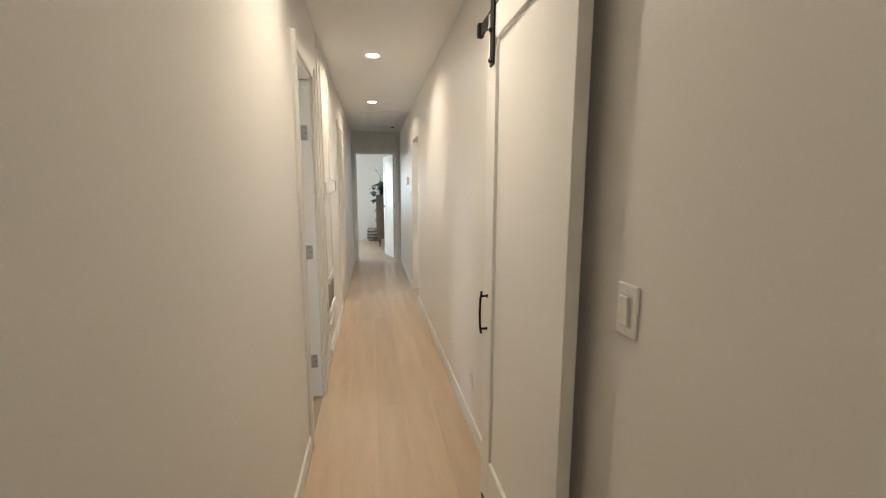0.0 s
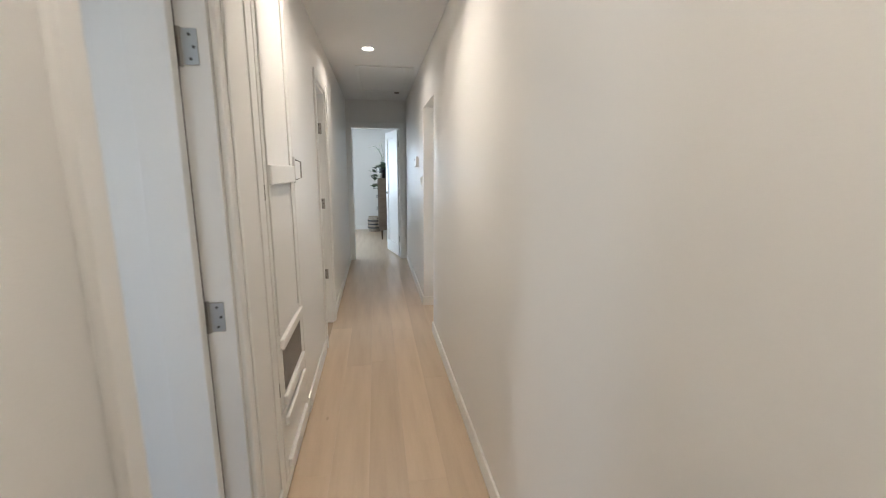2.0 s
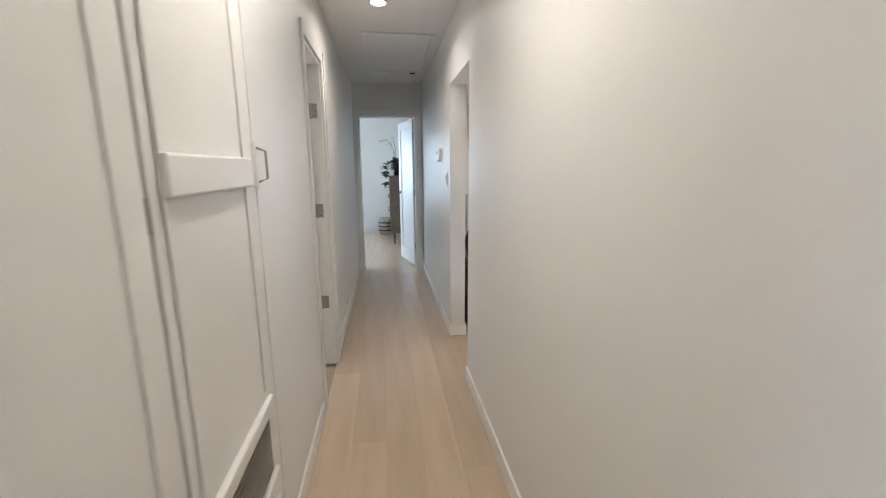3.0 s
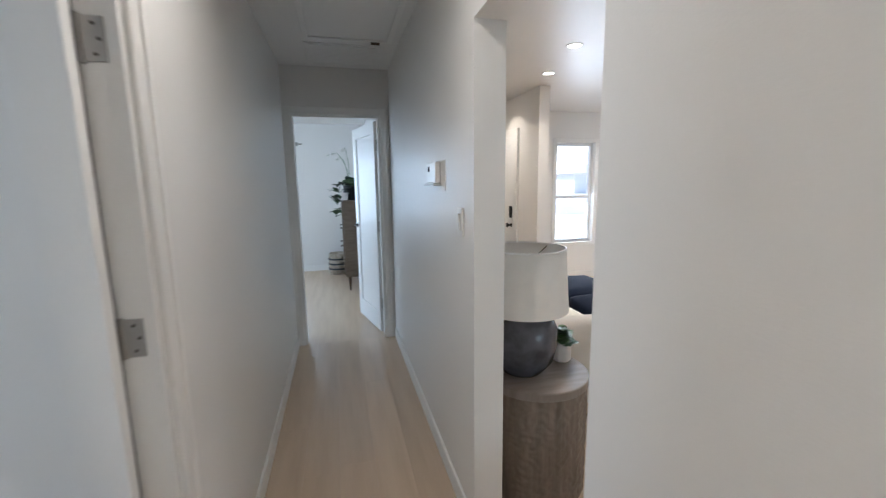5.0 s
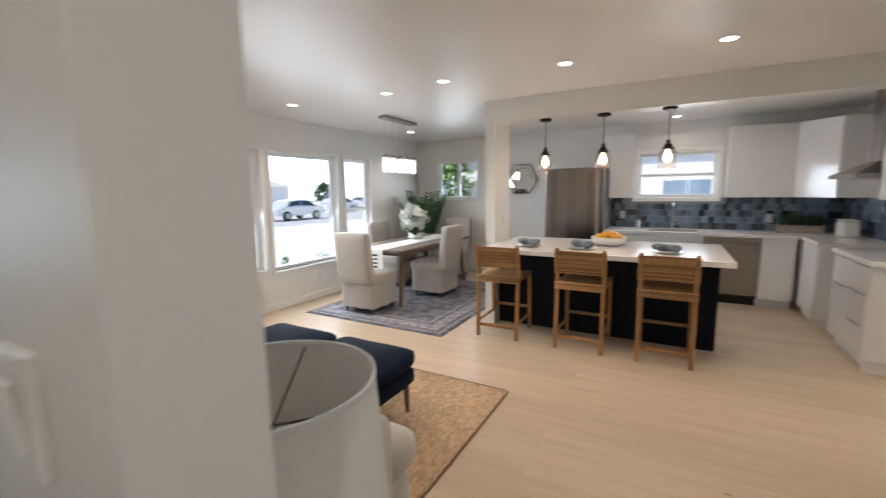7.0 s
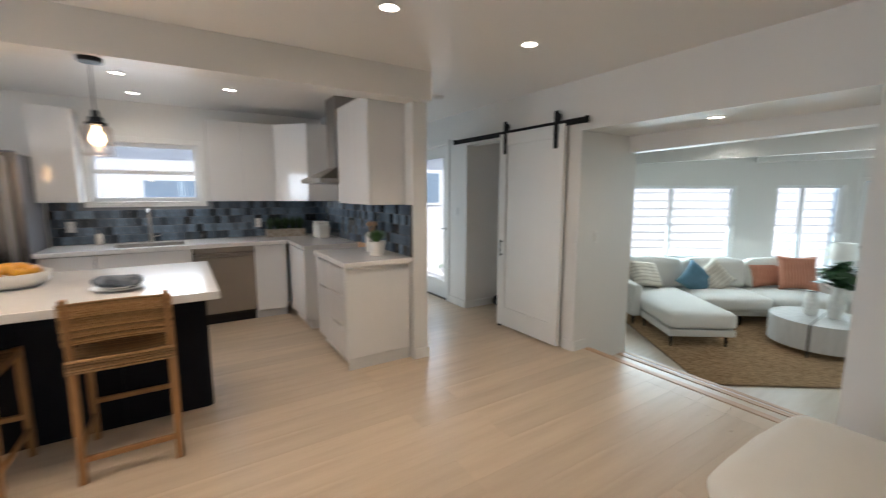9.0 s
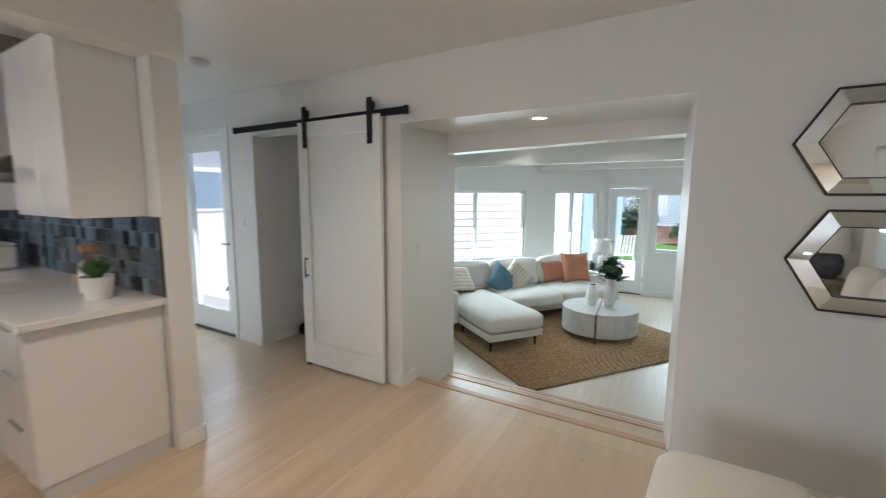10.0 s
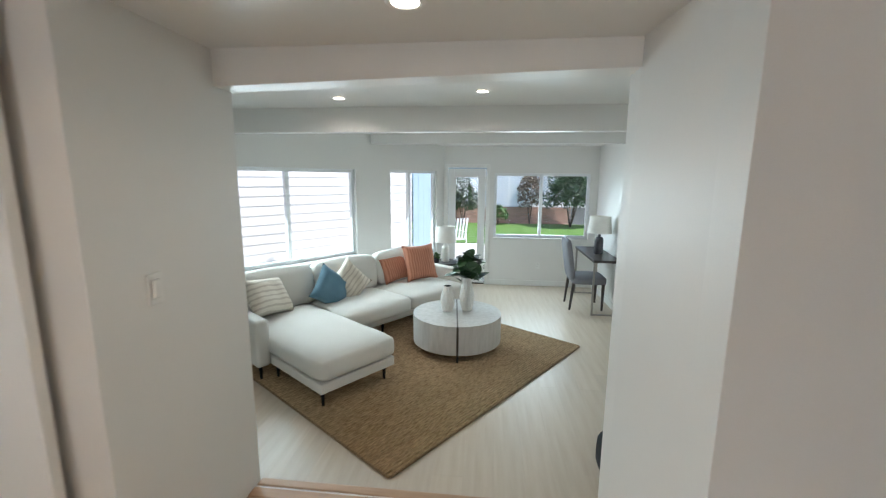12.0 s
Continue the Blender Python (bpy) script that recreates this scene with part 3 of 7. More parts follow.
part("riser", B(PASS[0] + 0.002, PASS[1] - 0.002, EDGE + 0.01, EDGE + 0.03, DEN, -0.215), M["oak"], step)
upper = thing("step_2", pose(0, 0, 0), "reddish oak nosing along the floor edge", "step", kind="structure")
part("nosing", B(PASS[0] + 0.002, PASS[1] - 0.002, 1.66, 1.738, -0.045, 0.004, bevel=0.012), M["nosing"], upper)
part("riser", B(PASS[0] + 0.002, PASS[1] - 0.002, 1.69, 1.71, -0.172, -0.045), M["oak"], upper)

# ---- trim, doors and windows ----
def baseboard(x0, y0, x1, y1, side, z=0.0, h=0.095):
    """A skirting along an axis from (x0, y0) to (x1, y1), standing out to side (+1 or -1)."""
    t = 0.013
    if abs(x1 - x0) < 1e-6:
        bm = B(*sorted((x0, x0 + side * t)), *sorted((y0, y1)), z, z + h, bevel=0.004)
    else:
        bm = B(*sorted((x0, x1)), *sorted((y0, y0 + side * t)), z, z + h, bevel=0.004)
    return structure("baseboard", bm, M["trim"], "white painted baseboard", "baseboard")


for y0, y1 in ((-1.6, 1.975), (2.67, 2.93), (3.64, 4.47), (5.205, 7.86)):
    baseboard(L, y0, L, y1, 1)
for y0, y1 in ((-1.6, 4.765), (5.5, 7.86)):
    baseboard(R, y0, R, y1, -1)
baseboard(R - 0.013, 5.5, R + T + 0.013, 5.5, -1)
baseboard(R + T, 5.5, R + T, FRONT, 1)
baseboard(R + T, BACK, R + T, 4.765, 1)
baseboard(R + T, FRONT, EAST, FRONT, -1)
baseboard(EAST, 6.95, EAST, FRONT, -1)
baseboard(R + T, BACK, PASS[0], BACK, 1)
baseboard(PASS[1], BACK, 4.17, BACK, 1)
baseboard(PASS[1], 1.72, PASS[1], BACK, -1)
baseboard(PASS[0], 1.72, PASS[0], BACK, 1)
baseboard(5.77, BACK, 6.13, BACK, 1)
baseboard(5.77, 1.1, 5.77, BACK, -1)
baseboard(5.08, 1.1, 5.77, 1.1, 1)
baseboard(7.13, BACK, EAST, BACK, 1)
baseboard(4.667, 3.085, EAST, 3.085, -1)
baseboard(4.68, 3.085, 4.68, 3.21, -1)
baseboard(4.6, 6.98, 5.05, 6.98, 1)
baseboard(4.6, 6.87, 4.6, 6.98, -1)
baseboard(-3.2, 11.3, R, 11.3, -1)
baseboard(DENWEST, DENFAR, 2.84, DENFAR, 1, DEN)
baseboard(DENWEST, DENFAR, DENWEST, PASS[2] - 0.12, 1, DEN)
ob = baseboard(0.05, 0, 4.2, 0, 1, DEN)
ob.matrix_basis = WALL_A


def leaf_mesh(w, h, t=0.036, stile=0.105, rail=0.11, recess=0.012):
    """A shaker door leaf in the xz plane, hinge edge at x = 0, thickness along y about 0."""
    bm = bmesh.new()
    box(bm, 0, stile, -t / 2, t / 2, 0, h, 0.002, 1), box(bm, w - stile, w, -t / 2, t / 2, 0, h, 0.002, 1)
    box(bm, stile, w - stile, -t / 2, t / 2, 0, rail * 1.7, 0.002, 1), box(bm, stile, w - stile, -t / 2, t / 2, h - rail, h, 0.002, 1)
    box(bm, stile, w - stile, -t / 2 + recess, t / 2 - recess, rail * 1.7, h - rail)
    return bm


def hinge(parent, m):
    bm = bmesh.new()
    box(bm, -0.045, -0.004, -0.0015, 0.0015, -0.045, 0.045, 0.001, 1)
    box(bm, 0.004, 0.045, -0.0015, 0.0015, -0.045, 0.045, 0.001, 1)
    h = part("hinge", bm, M["nickel"], parent, "satin nickel butt hinge", at=m)
    part("knuckle", lathe([(0, -0.05), (0.006, -0.048), (0.006, 0.048), (0, 0.05)], 10), M["nickel"], h)
    for x, z in ((0.025, 0.03), (0.034, 0.0), (0.025, -0.03)):
        part("screw", lathe([(0.0045, 0), (0.003, 0.0025), (0, 0.0025)], 8), M["bronze"], h, at=pose(x, -0.0012, z, 90))
    return h


def casing(parent, axis, face, side, a0, a1, top, w=0.065, t=0.016, z0=0.0, near=0):
    """Flat casing round an opening a0..a1 on a wall face."""
    for s, e, b, u in ((a0 - (near or w), a0, z0, top + w), (a1, a1 + w, z0, top + w), (a0, a1, top, top + w)):
        p0, p1 = sorted((face, face + side * t))
        bm = B(p0, p1, s, e, b, u, bevel=0.004) if axis == "x" else B(s, e, p0, p1, b, u, bevel=0.004)
        if b == z0 and e - s > 0.05:
            q0, q1 = sorted((face + side * t, face + side * (t + 0.007)))
            c0, c1 = (s, s + 0.02) if e == a0 else (e - 0.02, e)
            box(bm, *((q0, q1, c0, c1) if axis == "x" else (c0, c1, q0, q1)), b, u, 0.003, 1)
        part("casing", bm, M["trim"], parent)


def jambs(parent, axis, p0, p1, a0, a1, top, t=0.02):
    for s, e, b, u in ((a0, a0 + t, 0, top), (a1 - t, a1, 0, top), (a0 + t, a1 - t, top - t, top)):
        part("jamb", B(p0, p1, s, e, b, u) if axis == "x" else B(s, e, p0, p1, b, u), M["trim"], parent)


HINGE_Z = (0.47, 1.11, 1.75)
# the two doors on the west side, both open into their rooms
for name, y0, y1 in (("door_1", 2.055, 2.605), ("door_2", 4.565, 5.14)):
    d = thing(name, pose(0, 0, 0), "white painted door standing open into its room", "door", kind="structure")
    casing(d, "x", L, 1, y0, y1, 2.05, near=0.03 if y0 > 4 else 0.065)
    jambs(d, "x", L - 0.12, L, y0, y1, 2.05)
    leaf = part("leaf", leaf_mesh(y1 - y0 - 0.05, 2.0), M["door"], d, at=pose(L - 0.074, y1 - 0.052, 0.015, 0, 0, 178))
    # near-black strip added so that the hinge gap reads as shade
    part("seal", B(L - 0.118, L - 0.077, y1 - 0.034, y1 - 0.0205, 0.02, 2.025), M["dark"], d, "dark strip standing in for the shade of the hinge gap")
    for z in ((0.25, 0.98, 1.72) if y0 < 4 else HINGE_Z):
        hinge(d, pose(L - 0.07, y1 - 0.0225, z, 0, 0, 0))
d = thing("door_3", pose(0, 0, 0), "white shaker door standing open into the bedroom", "door", kind="structure")
casing(d, "y", 7.875, -1, -0.335, 0.414, 2.04, w=0.062)
jambs(d, "y", 7.875, 7.995, -0.335, 0.414, 2.04)
leaf = part("leaf", leaf_mesh(0.70, 2.0), M["door"], d, at=pose(0.385, 8.0, 0.015, 0, 0, 103.5))
for z in (0.3, 1.05, 1.8):
    hinge(d, pose(0.388, 7.985, z, 0, 0, 90))
for s in (1, -1):
    h = part("door_handle", lathe([(0.026, 0), (0.026, 0.006), (0.009, 0.01), (0.009, 0.035)], 16), M["black"], leaf, "black lever handle", at=pose(0.635, s * 0.018, 1.0, -90 * s))
    part("lever", bar((0, 0, 0.035), (-0.10, 0, 0.035), 0.014, 0.012), M["black"], h)

d = thing("door_6", pose(2.1, 8.66, 0, 0, 0, 90), "white closed entry door with a black lock", "door", kind="structure")
part("leaf", leaf_mesh(0.8, 2.0, 0.03, 0.11, 0.12, 0.008), M["door"], d, at=pose(0.03, 0.016, 0.01))
for dims in ((-0.03, 0.03, 0, 2.07), (0.83, 0.885, 0, 2.07), (0.03, 0.83, 2.012, 2.07)):
    part("casing", B(dims[0], dims[1], 0.001, 0.03, dims[2], dims[3], bevel=0.003), M["trim"], d)
lock = part("lock", B(0.075, 0.135, 0.031, 0.055, 1.02, 1.16, bevel=0.008), M["black"], d, "black keypad lock")
part("knob", lathe([(0.025, 0), (0.012, 0.02), (0.012, 0.035), (0.028, 0.045), (0.028, 0.06), (0, 0.065)], 18), M["black"], d, at=pose(0.105, 0.031, 0.93, -90), smooth=True)
for z in (0.3, 1.05, 1.8):
    part("hinge", tube([(0.83, 0.034, z - 0.045), (0.83, 0.034, z + 0.045)], 0.006), M["nickel"], d)

# hallway cupboard: flush doors with applied rails and a ventilation grille
c = thing("cupboard_door", pose(L, 0, 0), "warm white painted cupboard door with a vent grille", "cupboard")
part("door_panel", B(-0.02, 0.006, 3.018, 3.592, 0.385, 2.35, bevel=0.003), M["closet"], c)
part("lower_panel", B(-0.02, 0.006, 3.018, 3.592, 0.07, 0.372, bevel=0.003), M["closet"], c)
for dims in ((3.05, 3.52, 1.345, 1.425), (3.06, 3.52, 0.655, 0.70), (3.06, 3.52, 0.40, 0.445), (3.06, 3.52, 0.30, 0.345), (3.06, 3.52, 0.09, 0.135)):
    part("rail", B(0.006, 0.026, *dims, bevel=0.006), M["closet"], c)
for y in (3.06, 3.495):
    part("stile", B(0.006, 0.014, y - 0.01, y + 0.03, 0.72, 2.33, bevel=0.004), M["closet"], c)
bm = bmesh.new()
box(bm, 0.004, 0.007, 3.10, 3.49, 0.455, 0.645)
for i in range(26):
    y = 3.10 + i * 0.39 / 25
    box(bm, 0.007, 0.011, y - 0.002, y + 0.002, 0.455, 0.645)
for i in range(13):
    z = 0.455 + i * 0.19 / 12
    box(bm, 0.007, 0.011, 3.10, 3.49, z - 0.002, z + 0.002)
part("grille", bm, M["grille"], c, "perforated grey metal grille")
latch = part("latch", B(0.006, 0.02, 3.575, 3.597, 1.34, 1.47, bevel=0.003), M["closet"], c)
part("latch_pull", tube([(0.02, 3.586, 1.355), (0.045, 3.586, 1.365), (0.045, 3.586, 1.445), (0.02, 3.586, 1.455)], 0.004), M["nickel"], latch)
for z in (0.5, 1.32, 2.2):
    part("hinge", tube([(0.004, 3.004, z - 0.03), (0.004, 3.004, z + 0.03)], 0.005), M["nickel"], c)
bm = bmesh.new()
box(bm, 0.0, 0.006, 2.93, 3.0, 0.0, 2.42), box(bm, 0.0, 0.006, 3.6, 3.64, 0, 2.42), box(bm, 0.0, 0.006, 3.0, 3.6, 2.36, 2.42), box(bm, 0.0, 0.006, 3.0, 3.6, 0.0, 0.06)
part("face_frame", bm, M["closet"], c)


def barn_door(m, w, h, rail_from, rail_to, straps, handle_x, label):
    """A sliding door that hangs in the xz plane in front of a wall at y = 0, facing +y."""
    d = thing("barn_door", m, label, "sliding door")
    part("leaf", leaf_mesh(w, h, 0.038, 0.11, 0.12, 0.014), M["door"], d, at=pose(0, 0.06, 0.02))
    rail = part("rail", B(rail_from, rail_to, 0.056, 0.065, h - 0.002, h + 0.05, bevel=0.001, segs=1), M["black"], d, "flat black iron rail")
    for x in (rail_from + 0.05, (rail_from + rail_to) / 2, rail_to - 0.05):
        part("spacer", lathe([(0, 0), (0.011, 0), (0.011, 0.057), (0, 0.057)], 12), M["black"], rail, at=pose(x, 0, h + 0.025, -90))
    for x in (rail_from + 0.015, rail_to - 0.015):
        part("end_stop", B(x - 0.015, x + 0.015, 0.05, 0.078, h - 0.005, h + 0.055, bevel=0.006), M["black"], rail)
    for x in straps:
        s = part("hanger", B(x - 0.025, x + 0.025, 0.081, 0.088, h - 0.19, h + 0.14, bevel=0.003), M["black"], d, "black iron hanger strap")
        part("wheel", lathe([(0, -0.011), (0.034, -0.011), (0.038, -0.008), (0.030, 0), (0.038, 0.008), (0.034, 0.011), (0, 0.011)], 24), M["black"], s, at=pose(x, 0.066, h + 0.083, 90), smooth=False)
        for z in (h - 0.17, h - 0.06, h + 0.083):
            part("bolt", lathe([(0.012, 0), (0.012, 0.006), (0.006, 0.012), (0, 0.012)], 6), M["black"], s, at=pose(x, 0.087, z, -90))
    hd = part("handle", tube([(handle_x, 0.104, 0.965), (handle_x, 0.109, 0.93), (handle_x, 0.111, 0.875), (handle_x, 0.109, 0.82), (handle_x, 0.104, 0.785)], 0.005, 10), M["black"], d, "black iron pull handle")
    for z in (0.805, 0.945):
        part("post", lathe([(0.008, 0), (0.005, 0.006), (0.005, 0.03), (0, 0.03)], 12), M["black"], hd, at=pose(handle_x, 0.079, z, -90))
    part("floor_guide", B(w - 0.06, w - 0.02, 0.04, 0.084, 0.0, 0.019, bevel=0.004), M["black"], d, "small black floor guide")
    return d


barn_door(pose(R, 0.80, 0, 0, 0, 90), 0.74, 2.03, -0.98, 0.93, (0.07, 0.66), 0.685, "white shaker barn door on a black rail in the hallway")
barn_door(pose(4.19, BACK, 0), 0.87, 2.05, -0.24, 1.76, (0.09, 0.78), 0.80, "white shaker barn door on a black rail beside a closet")


def window(name, m, w, z0, z1, depth, mullions=(), sash=0, trim=0.0, label="white vinyl window", sill=0.03, sill_w=0.0):
    """A window in the xz plane of a wall: inner face at y = 0, outside towards -y, opening 0..w by z0..z1."""
    d = thing(name, m, label, "window", kind="structure")
    f, yo = 0.045, -depth * 0.75
    fr = part("window_frame", B(0, f, yo, yo + 0.06, z0, z1, bevel=0.004), M["vinyl"], d)
    for dims in ((w - f, w, yo, yo + 0.06, z0, z1), (f, w - f, yo, yo + 0.06, z0, z0 + f), (f, w - f, yo, yo + 0.06, z1 - f, z1)):
        part("frame_bar", B(*dims, bevel=0.004), M["vinyl"], fr)
    cuts = [f, *[x for x in mullions], w - f]
    for x in mullions:
        part("mullion", B(x - 0.025, x + 0.025, yo + 0.005, yo + 0.065, z0 + f, z1 - f, bevel=0.004), M["vinyl"], fr)
    if sash:
        part("sash_rail", B(f, w - f, yo + 0.004, yo + 0.055, sash - 0.022, sash + 0.022, bevel=0.004), M["vinyl"], fr)
    for s, e in zip(cuts, cuts[1:]):
        p = part("pane", B(s, e, yo + 0.02, yo + 0.026, z0 + f, z1 - f), M["glass"], d)
        p.visible_shadow = False
    if sill:
        part("window_sill", B(-sill_w, w + sill_w, -depth * 0.75 + 0.06, sill, z0 - 0.022, z0, bevel=0.005), M["trim"], d)
    if trim:
        for dims in ((-trim, 0, 0, 0.016, z0 - trim, z1 + trim), (w, w + trim, 0, 0.016, z0 - trim, z1 + trim), (0, w, 0, 0.016, z1, z1 + trim), (0, w, 0, 0.016, z0 - trim, z0 - 0.023)):
            part("casing", B(*dims, bevel=0.004), M["trim"], d)
    return d


front = Matrix.Rotation(math.pi, 4, "Z")
window("window_1", Matrix.Translation((3.72, FRONT, 0)) @ front, 0.62, 0.55, 2.0, 0.16, sash=1.22, trim=0.055, label="white double-hung front window")
window("window_2", Matrix.Translation((5.02, FRONT, 0)) @ front, 1.16, 0.5, 2.0, 0.16, trim=0.055, label="large fixed front picture window")
window("window_3", Matrix.Translation((5.8, FRONT, 0)) @ front, 0.6, 0.55, 2.0, 0.16, sash=1.22, trim=0.055, label="white double-hung front window")
east = Matrix.Rotation(math.pi / 2, 4, "Z")
window("window_4", Matrix.Translation((EAST, 8.28, 0)) @ east, 0.84, 1.345, 2.045, 0.14, mullions=(0.42,), label="small white sliding window high in the dining wall")
window("window_5", Matrix.Translation((EAST, 4.66, 0)) @ east, 1.0, 1.36, 2.0, 0.14, sash=1.68, trim=0.06, label="white kitchen window over the sink")
window("window_6", WALL_A @ Matrix.Translation((1.83, 0, 0)), 1.92, 0.40, 1.58, 0.14, mullions=(0.98,), label="wide white sliding den window", sill=0.08)
window("window_7", WALL_A @ Matrix.Translation((0.18, 0, 0)), 1.03, 0.22, 1.59, 0.14, mullions=(0.6,), label="white sliding den window beside the corner")
window("window_8", Matrix.Translation((1.2, DENFAR, 0)), 1.57, 0.48, 1.56, 0.14, mullions=(0.79,), label="wide white sliding window onto the garden")
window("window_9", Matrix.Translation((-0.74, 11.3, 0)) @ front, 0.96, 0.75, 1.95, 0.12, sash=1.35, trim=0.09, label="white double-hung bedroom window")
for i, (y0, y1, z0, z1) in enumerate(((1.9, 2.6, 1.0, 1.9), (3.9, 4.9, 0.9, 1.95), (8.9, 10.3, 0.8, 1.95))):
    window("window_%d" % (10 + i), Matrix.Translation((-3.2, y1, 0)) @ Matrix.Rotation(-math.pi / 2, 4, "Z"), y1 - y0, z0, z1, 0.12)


def glazed_door(name, m, w, h, handle_x, label, z0=0.0):
    """A door with one tall pane in the xz plane, facing +y."""
    d = thing(name, m, label, "door", kind="structure")
    for dims in ((-0.06, 0, 0, 0.016, z0, z0 + h + 0.06), (w, w + 0.06, 0, 0.016, z0, z0 + h + 0.06), (0, w, 0, 0.016, z0 + h, z0 + h + 0.06)):
        part("casing", B(*dims, bevel=0.004), M["trim"], d)
    st, lo, hi = 0.115, z0 + 0.24, z0 + h - 0.14
    lf = part("leaf", B(0.012, st, -0.07, -0.03, z0 + 0.015, z0 + h - 0.012, bevel=0.003), M["door"], d)
    for dims in ((w - st, w - 0.012, -0.07, -0.03, z0 + 0.015, z0 + h - 0.012), (st, w - st, -0.07, -0.03, z0 + 0.015, lo), (st, w - st, -0.07, -0.03, hi, z0 + h - 0.012)):
        part("rail", B(*dims, bevel=0.003), M["door"], lf)
    for dims in ((st, st + 0.02, lo, hi), (w - st - 0.02, w - st, lo, hi), (st + 0.02, w - st - 0.02, lo, lo + 0.02), (st + 0.02, w - st - 0.02, hi - 0.02, hi)):
        part("bead", B(dims[0], dims[1], -0.03, -0.022, dims[2], dims[3], bevel=0.003), M["door"], lf)
    pane = part("pane", B(st, w - st, -0.053, -0.047, lo, hi), M["glass"], d)
    pane.visible_shadow = False
    hd = part("door_handle", lathe([(0.026, 0), (0.026, 0.006), (0.009, 0.01), (0.009, 0.04)], 16), M["nickel"], d, "satin nickel lever handle", at=pose(handle_x, -0.03, z0 + 0.98, -90))
    part("lever", bar((0, 0, 0.04), (0.09 if handle_x < w / 2 else -0.09, 0, 0.04), 0.014, 0.012), M["nickel"], hd)
    for z in (0.3, 1.05, 1.8):
        part("hinge", tube([(w - 0.006 if handle_x < w / 2 else 0.006, -0.026, z0 + z - 0.045), (w - 0.006 if handle_x < w / 2 else 0.006, -0.026, z0 + z + 0.045)], 0.006), M["nickel"], d)
    part("threshold", B(0, w, -0.13, 0.0, z0 + 0.002, z0 + 0.014, bevel=0.003), M["bronze"], d)
    return d


glazed_door("door_4", Matrix.Translation((6.2, BACK, 0)), 0.86, 2.08, 0.06, "white door with a tall glass pane to the side yard")
glazed_door("door_5", Matrix.Translation((2.91, DENFAR, 0)), 0.65, 2.0, 0.59, "white door with a tall glass pane to the garden", DEN)


# ---- fixtures on walls and ceilings ----
def switch(m, gangs=1, label="white rocker light switch on the wall"):
    w = 0.07 + 0.046 * (gangs - 1)
    d = thing("light_switch", m, label, "light switch", "light switches")
    part("plate", B(-w / 2, w / 2, 0, 0.008, -0.058, 0.058, bevel=0.004), M["plastic"], d)
    for i in range(gangs):
        x = (i - (gangs - 1) / 2) * 0.046
        part("rocker_gap", B(x - 0.0185, x + 0.0185, 0.008, 0.0086, -0.036, 0.036), M["toekick"], d)
        part("rocker", bar((x, 0.0105, -0.033), (x, 0.0145, 0.033), 0.032, 0.007), M["plastic"], d)
        for z in (-0.045, 0.045):
            part("screw", lathe([(0.003, 0), (0.002, 0.0015), (0, 0.0015)], 8), M["plastic"], d, at=pose(x, 0.008, z, -90))
    return d


def outlet(m, label="white double socket outlet near the floor"):
    d = thing("power_outlet", m, label, "outlet", "outlets")
    part("plate", B(-0.035, 0.035, 0, 0.005, -0.057, 0.057, bevel=0.003), M["plastic"], d)
    for z in (-0.022, 0.022):
        s = part("socket", B(-0.016, 0.016, 0.005, 0.007, z - 0.014, z + 0.014, bevel=0.001, segs=1), M["plastic"], d)
        for x in (-0.006, 0.006):
            part("slot", B(x - 0.001, x + 0.001, 0.0068, 0.0074, z - 0.004, z + 0.006), M["dark"], s)
    return d


east_face = lambda y, z: pose(R, y, z, 0, 0, 90)
switch(east_face(0.66, 1.125))
switch(east_face(5.66, 1.295), 1)
outlet(east_face(2.065, 0.3))
switch(pose(PASS[1], 1.64, 1.055, 0, 0, 90))
switch(pose(5.97, BACK, 1.22), 1)
outlet(pose(2.0, DENFAR, 0.0))
outlet(pose(4.62, FRONT, 0.3, 0, 0, 180))
switch(pose(4.85, 6.87, 1.15, 0, 0, 180))
th = thing("thermostat", east_face(6.03, 1.50), "white thermostat on a wider wall plate", "thermostat")
part("wall_plate", B(-0.13, 0.02, 0, 0.003, -0.085, 0.055, bevel=0.002), M["wall"], th)
part("body", B(-0.05, 0.14, 0.004, 0.03, -0.05, 0.05, bevel=0.006), M["plastic"], th)
part("screen", B(0.075, 0.105, 0.03, 0.032, 0.005, 0.03, bevel=0.001), M["carglass"], th)
part("ledge", B(-0.06, 0.165, 0.004, 0.042, -0.062, -0.053, bevel=0.002), M["plastic"], th)

hatch = thing("attic_hatch", pose(0, 0, H), "white attic hatch with a thin trim frame", "hatch", kind="structure")
for dims in ((-0.15, 0.44, 5.8, 5.835), (-0.15, 0.44, 7.13, 7.165), (-0.15, -0.115, 5.835, 7.13), (0.405, 0.44, 5.835, 7.13)):
    part("trim", B(*dims, -0.012, 0, bevel=0.003), M["trim"], hatch)
part("panel", B(-0.105, 0.395, 5.845, 7.12, -0.004, 0), M["ceiling"], hatch)
part("pull", B(0.30, 0.36, 7.14, 7.15, -0.028, -0.012, bevel=0.002), M["bronze"], hatch)
vent = thing("return_vent", pose(0, 0, H), "white painted ceiling vent grille", "vent")
part("frame", B(-0.16, 0.38, 7.25, 7.74, -0.008, 0, bevel=0.003), M["ceiling"], vent)
for i in range(14):
    part("slat", bar((-0.13, 7.285 + i * 0.032, -0.012), (0.35, 7.285 + i * 0.032, -0.012), 0.022, 0.004, bevel=0), M["ceiling"], vent)


